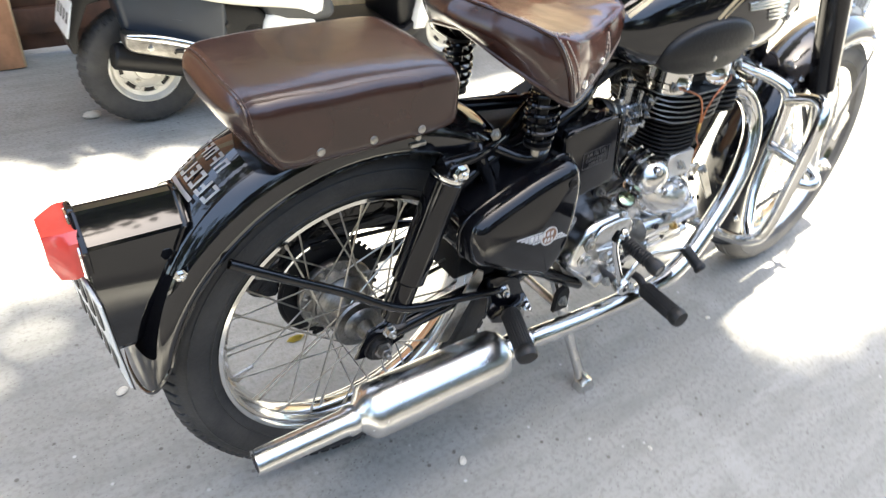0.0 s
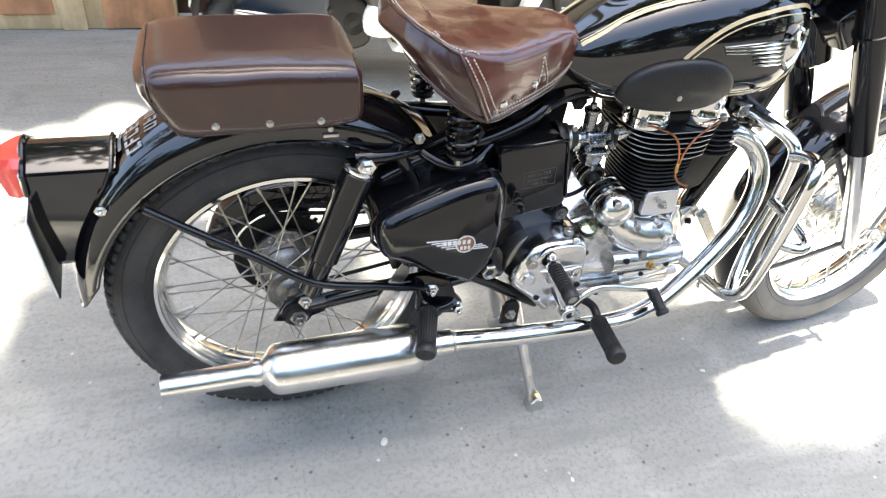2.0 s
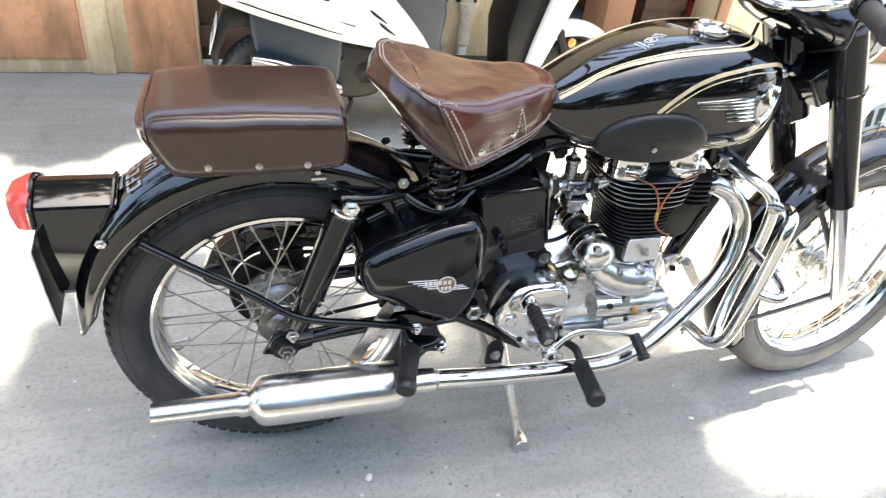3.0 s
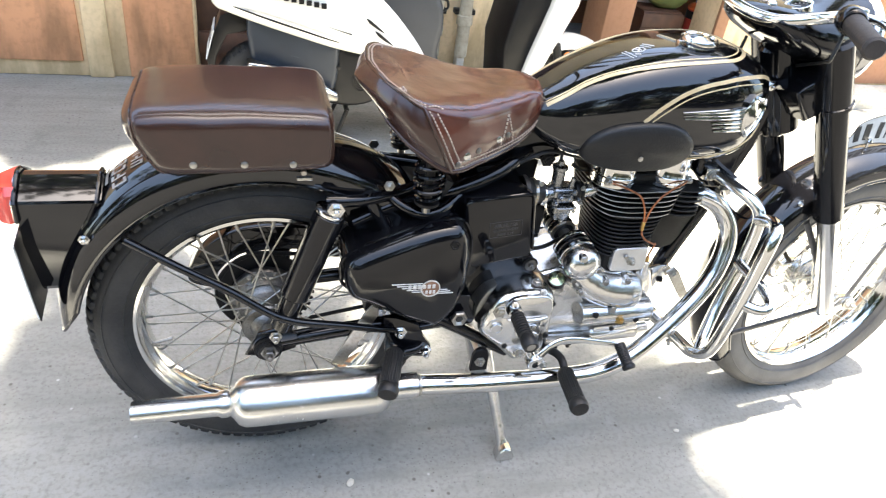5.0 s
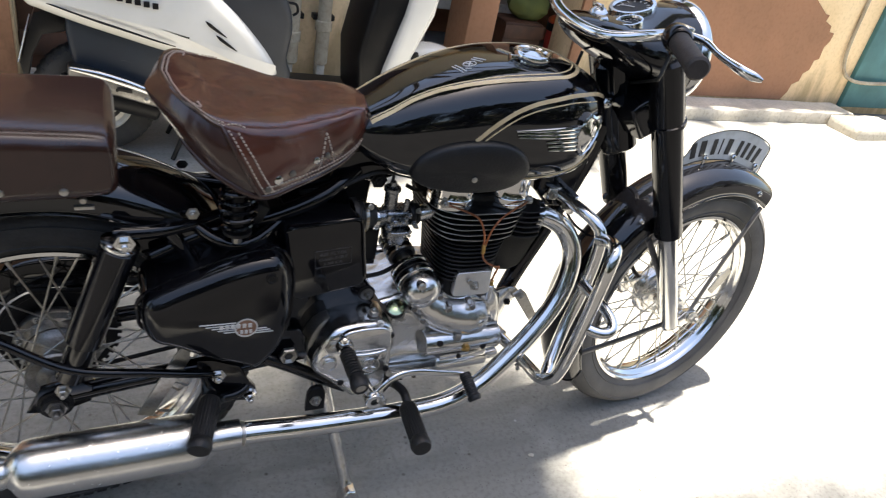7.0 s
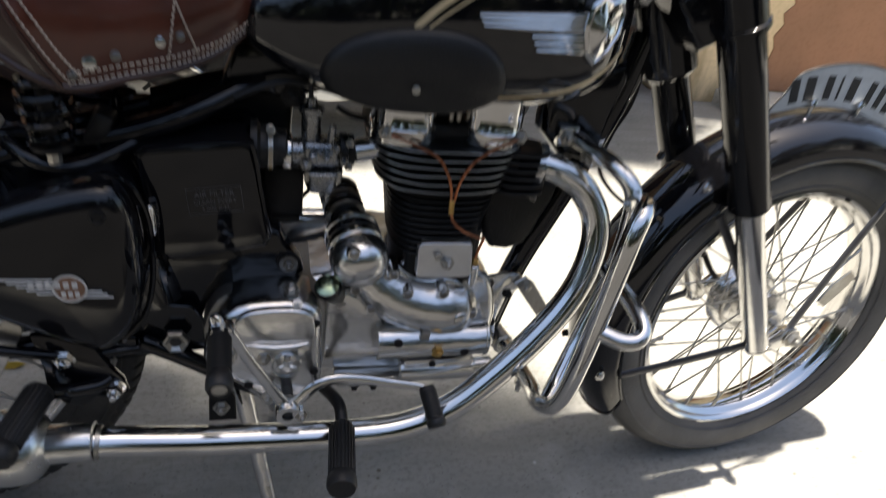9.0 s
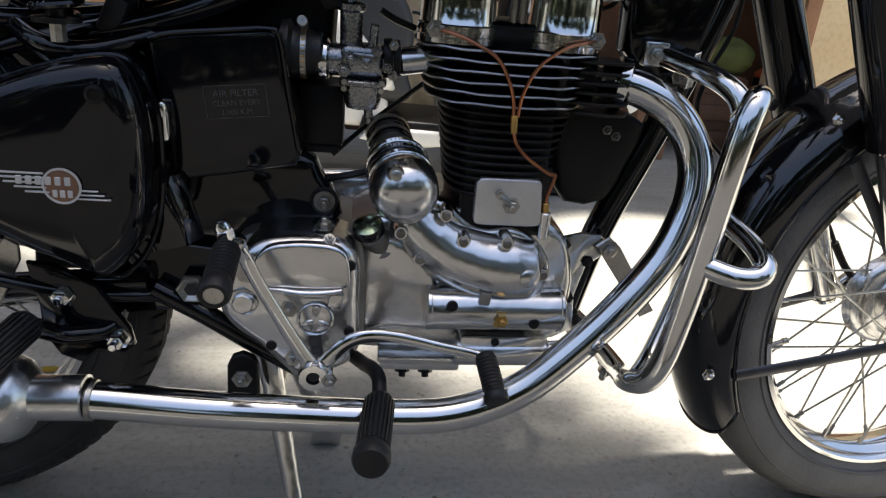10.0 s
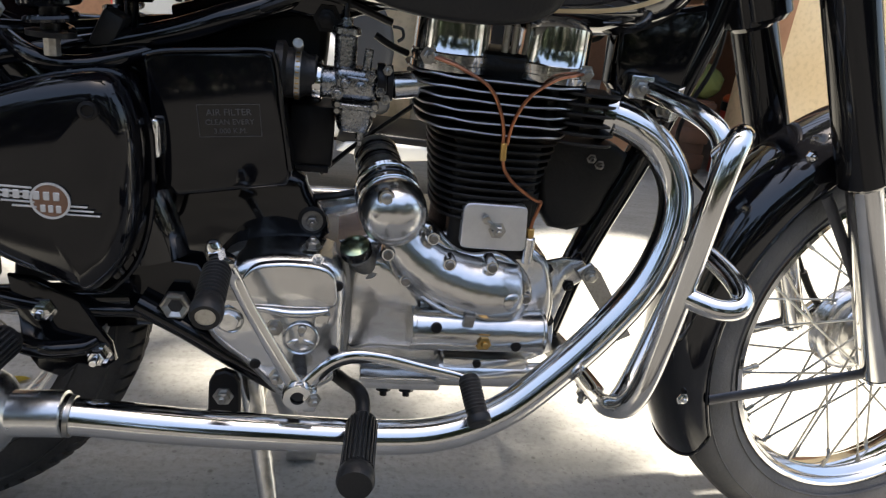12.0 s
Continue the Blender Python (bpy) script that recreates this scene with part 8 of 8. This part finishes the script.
spart("sill", slab([(0.58, 0.235), (0.70, 0.245), (1.0, 0.237), (1.03, 0.215), (0.7, 0.18), (0.55, 0.205)], SY - 0.185, SY + 0.185, 0.01, 3), WHITEPAINT, "white sill panel")
spart("leg_shield", slab([(1.03, 0.26), (1.075, 0.26), (1.14, 0.42), (1.225, 0.66), (1.255, 0.88), (1.20, 0.92), (1.155, 0.82), (1.12, 0.62), (1.065, 0.42)], SY - 0.19, SY - 0.135, 0.014, 3), WHITEPAINT, "pearl white leg shield edge")
spart("leg_shield", slab([(1.03, 0.26), (1.075, 0.26), (1.14, 0.42), (1.225, 0.66), (1.255, 0.88), (1.20, 0.92), (1.155, 0.82), (1.12, 0.62), (1.065, 0.42)], SY + 0.135, SY + 0.19, 0.014, 3), WHITEPAINT, "pearl white leg shield edge")
spart("inner_panel", slab([(0.985, 0.265), (1.06, 0.27), (1.12, 0.50), (1.19, 0.70), (1.20, 0.90), (1.10, 0.92), (1.01, 0.70), (0.965, 0.45)], SY - 0.142, SY + 0.142, 0.02, 3), SATIN, "black inner leg shield")
spart("front_apron", slab([(1.07, 0.30), (1.12, 0.30), (1.25, 0.62), (1.28, 0.90), (1.22, 0.92), (1.20, 0.65)], SY - 0.145, SY + 0.145, 0.02, 3), WHITEPAINT, "white front apron")
spart("front_mudguard", moved(fender(Vector((1.30, 0, 0.217)), 0.262, 0.215, 0.062, 30, 165, 0.002, 28), Matrix.Translation((0, SY, 0))), WHITEPAINT, "white front mudguard")
spart("fork", merge(rod((1.30, SY - 0.075, 0.20), (1.22, SY - 0.06, 0.45), 0.018, 14), rod((1.30, SY + 0.075, 0.20), (1.22, SY + 0.06, 0.45), 0.018, 14)), SATIN)
spart("reflector", lathe([(0.018, 0), (0.018, 0.006), (0.012, 0.010), (0, 0.011)], (1.235, SY - 0.152, 0.43), (0.2, -1, 0), 20), AMBER, "amber side reflector")
spart("handlebar", tube([(1.10, SY - 0.33, 1.0), (1.15, SY - 0.2, 1.02), (1.19, SY, 1.0), (1.15, SY + 0.2, 1.02), (1.10, SY + 0.33, 1.0)], 0.014, 12), SATIN)
spart("head_cowl", pillow([(1.12, 0.92), (1.14, 1.05), (1.22, 1.08), (1.29, 1.0), (1.27, 0.9), (1.2, 0.88)], SY + 0.11, SY - 0.11, 0.04, 4), WHITEPAINT, "white handlebar cowl")
spart("main_stand", merge(tube([(0.36, SY - 0.10, 0.16), (0.33, SY - 0.11, 0.08), (0.30, SY - 0.12, 0.008)], 0.009, 10), tube([(0.36, SY + 0.10, 0.16), (0.33, SY + 0.11, 0.08), (0.30, SY + 0.12, 0.008)], 0.009, 10), rod((0.36, SY - 0.10, 0.16), (0.36, SY + 0.10, 0.16), 0.01, 10)), SATIN)
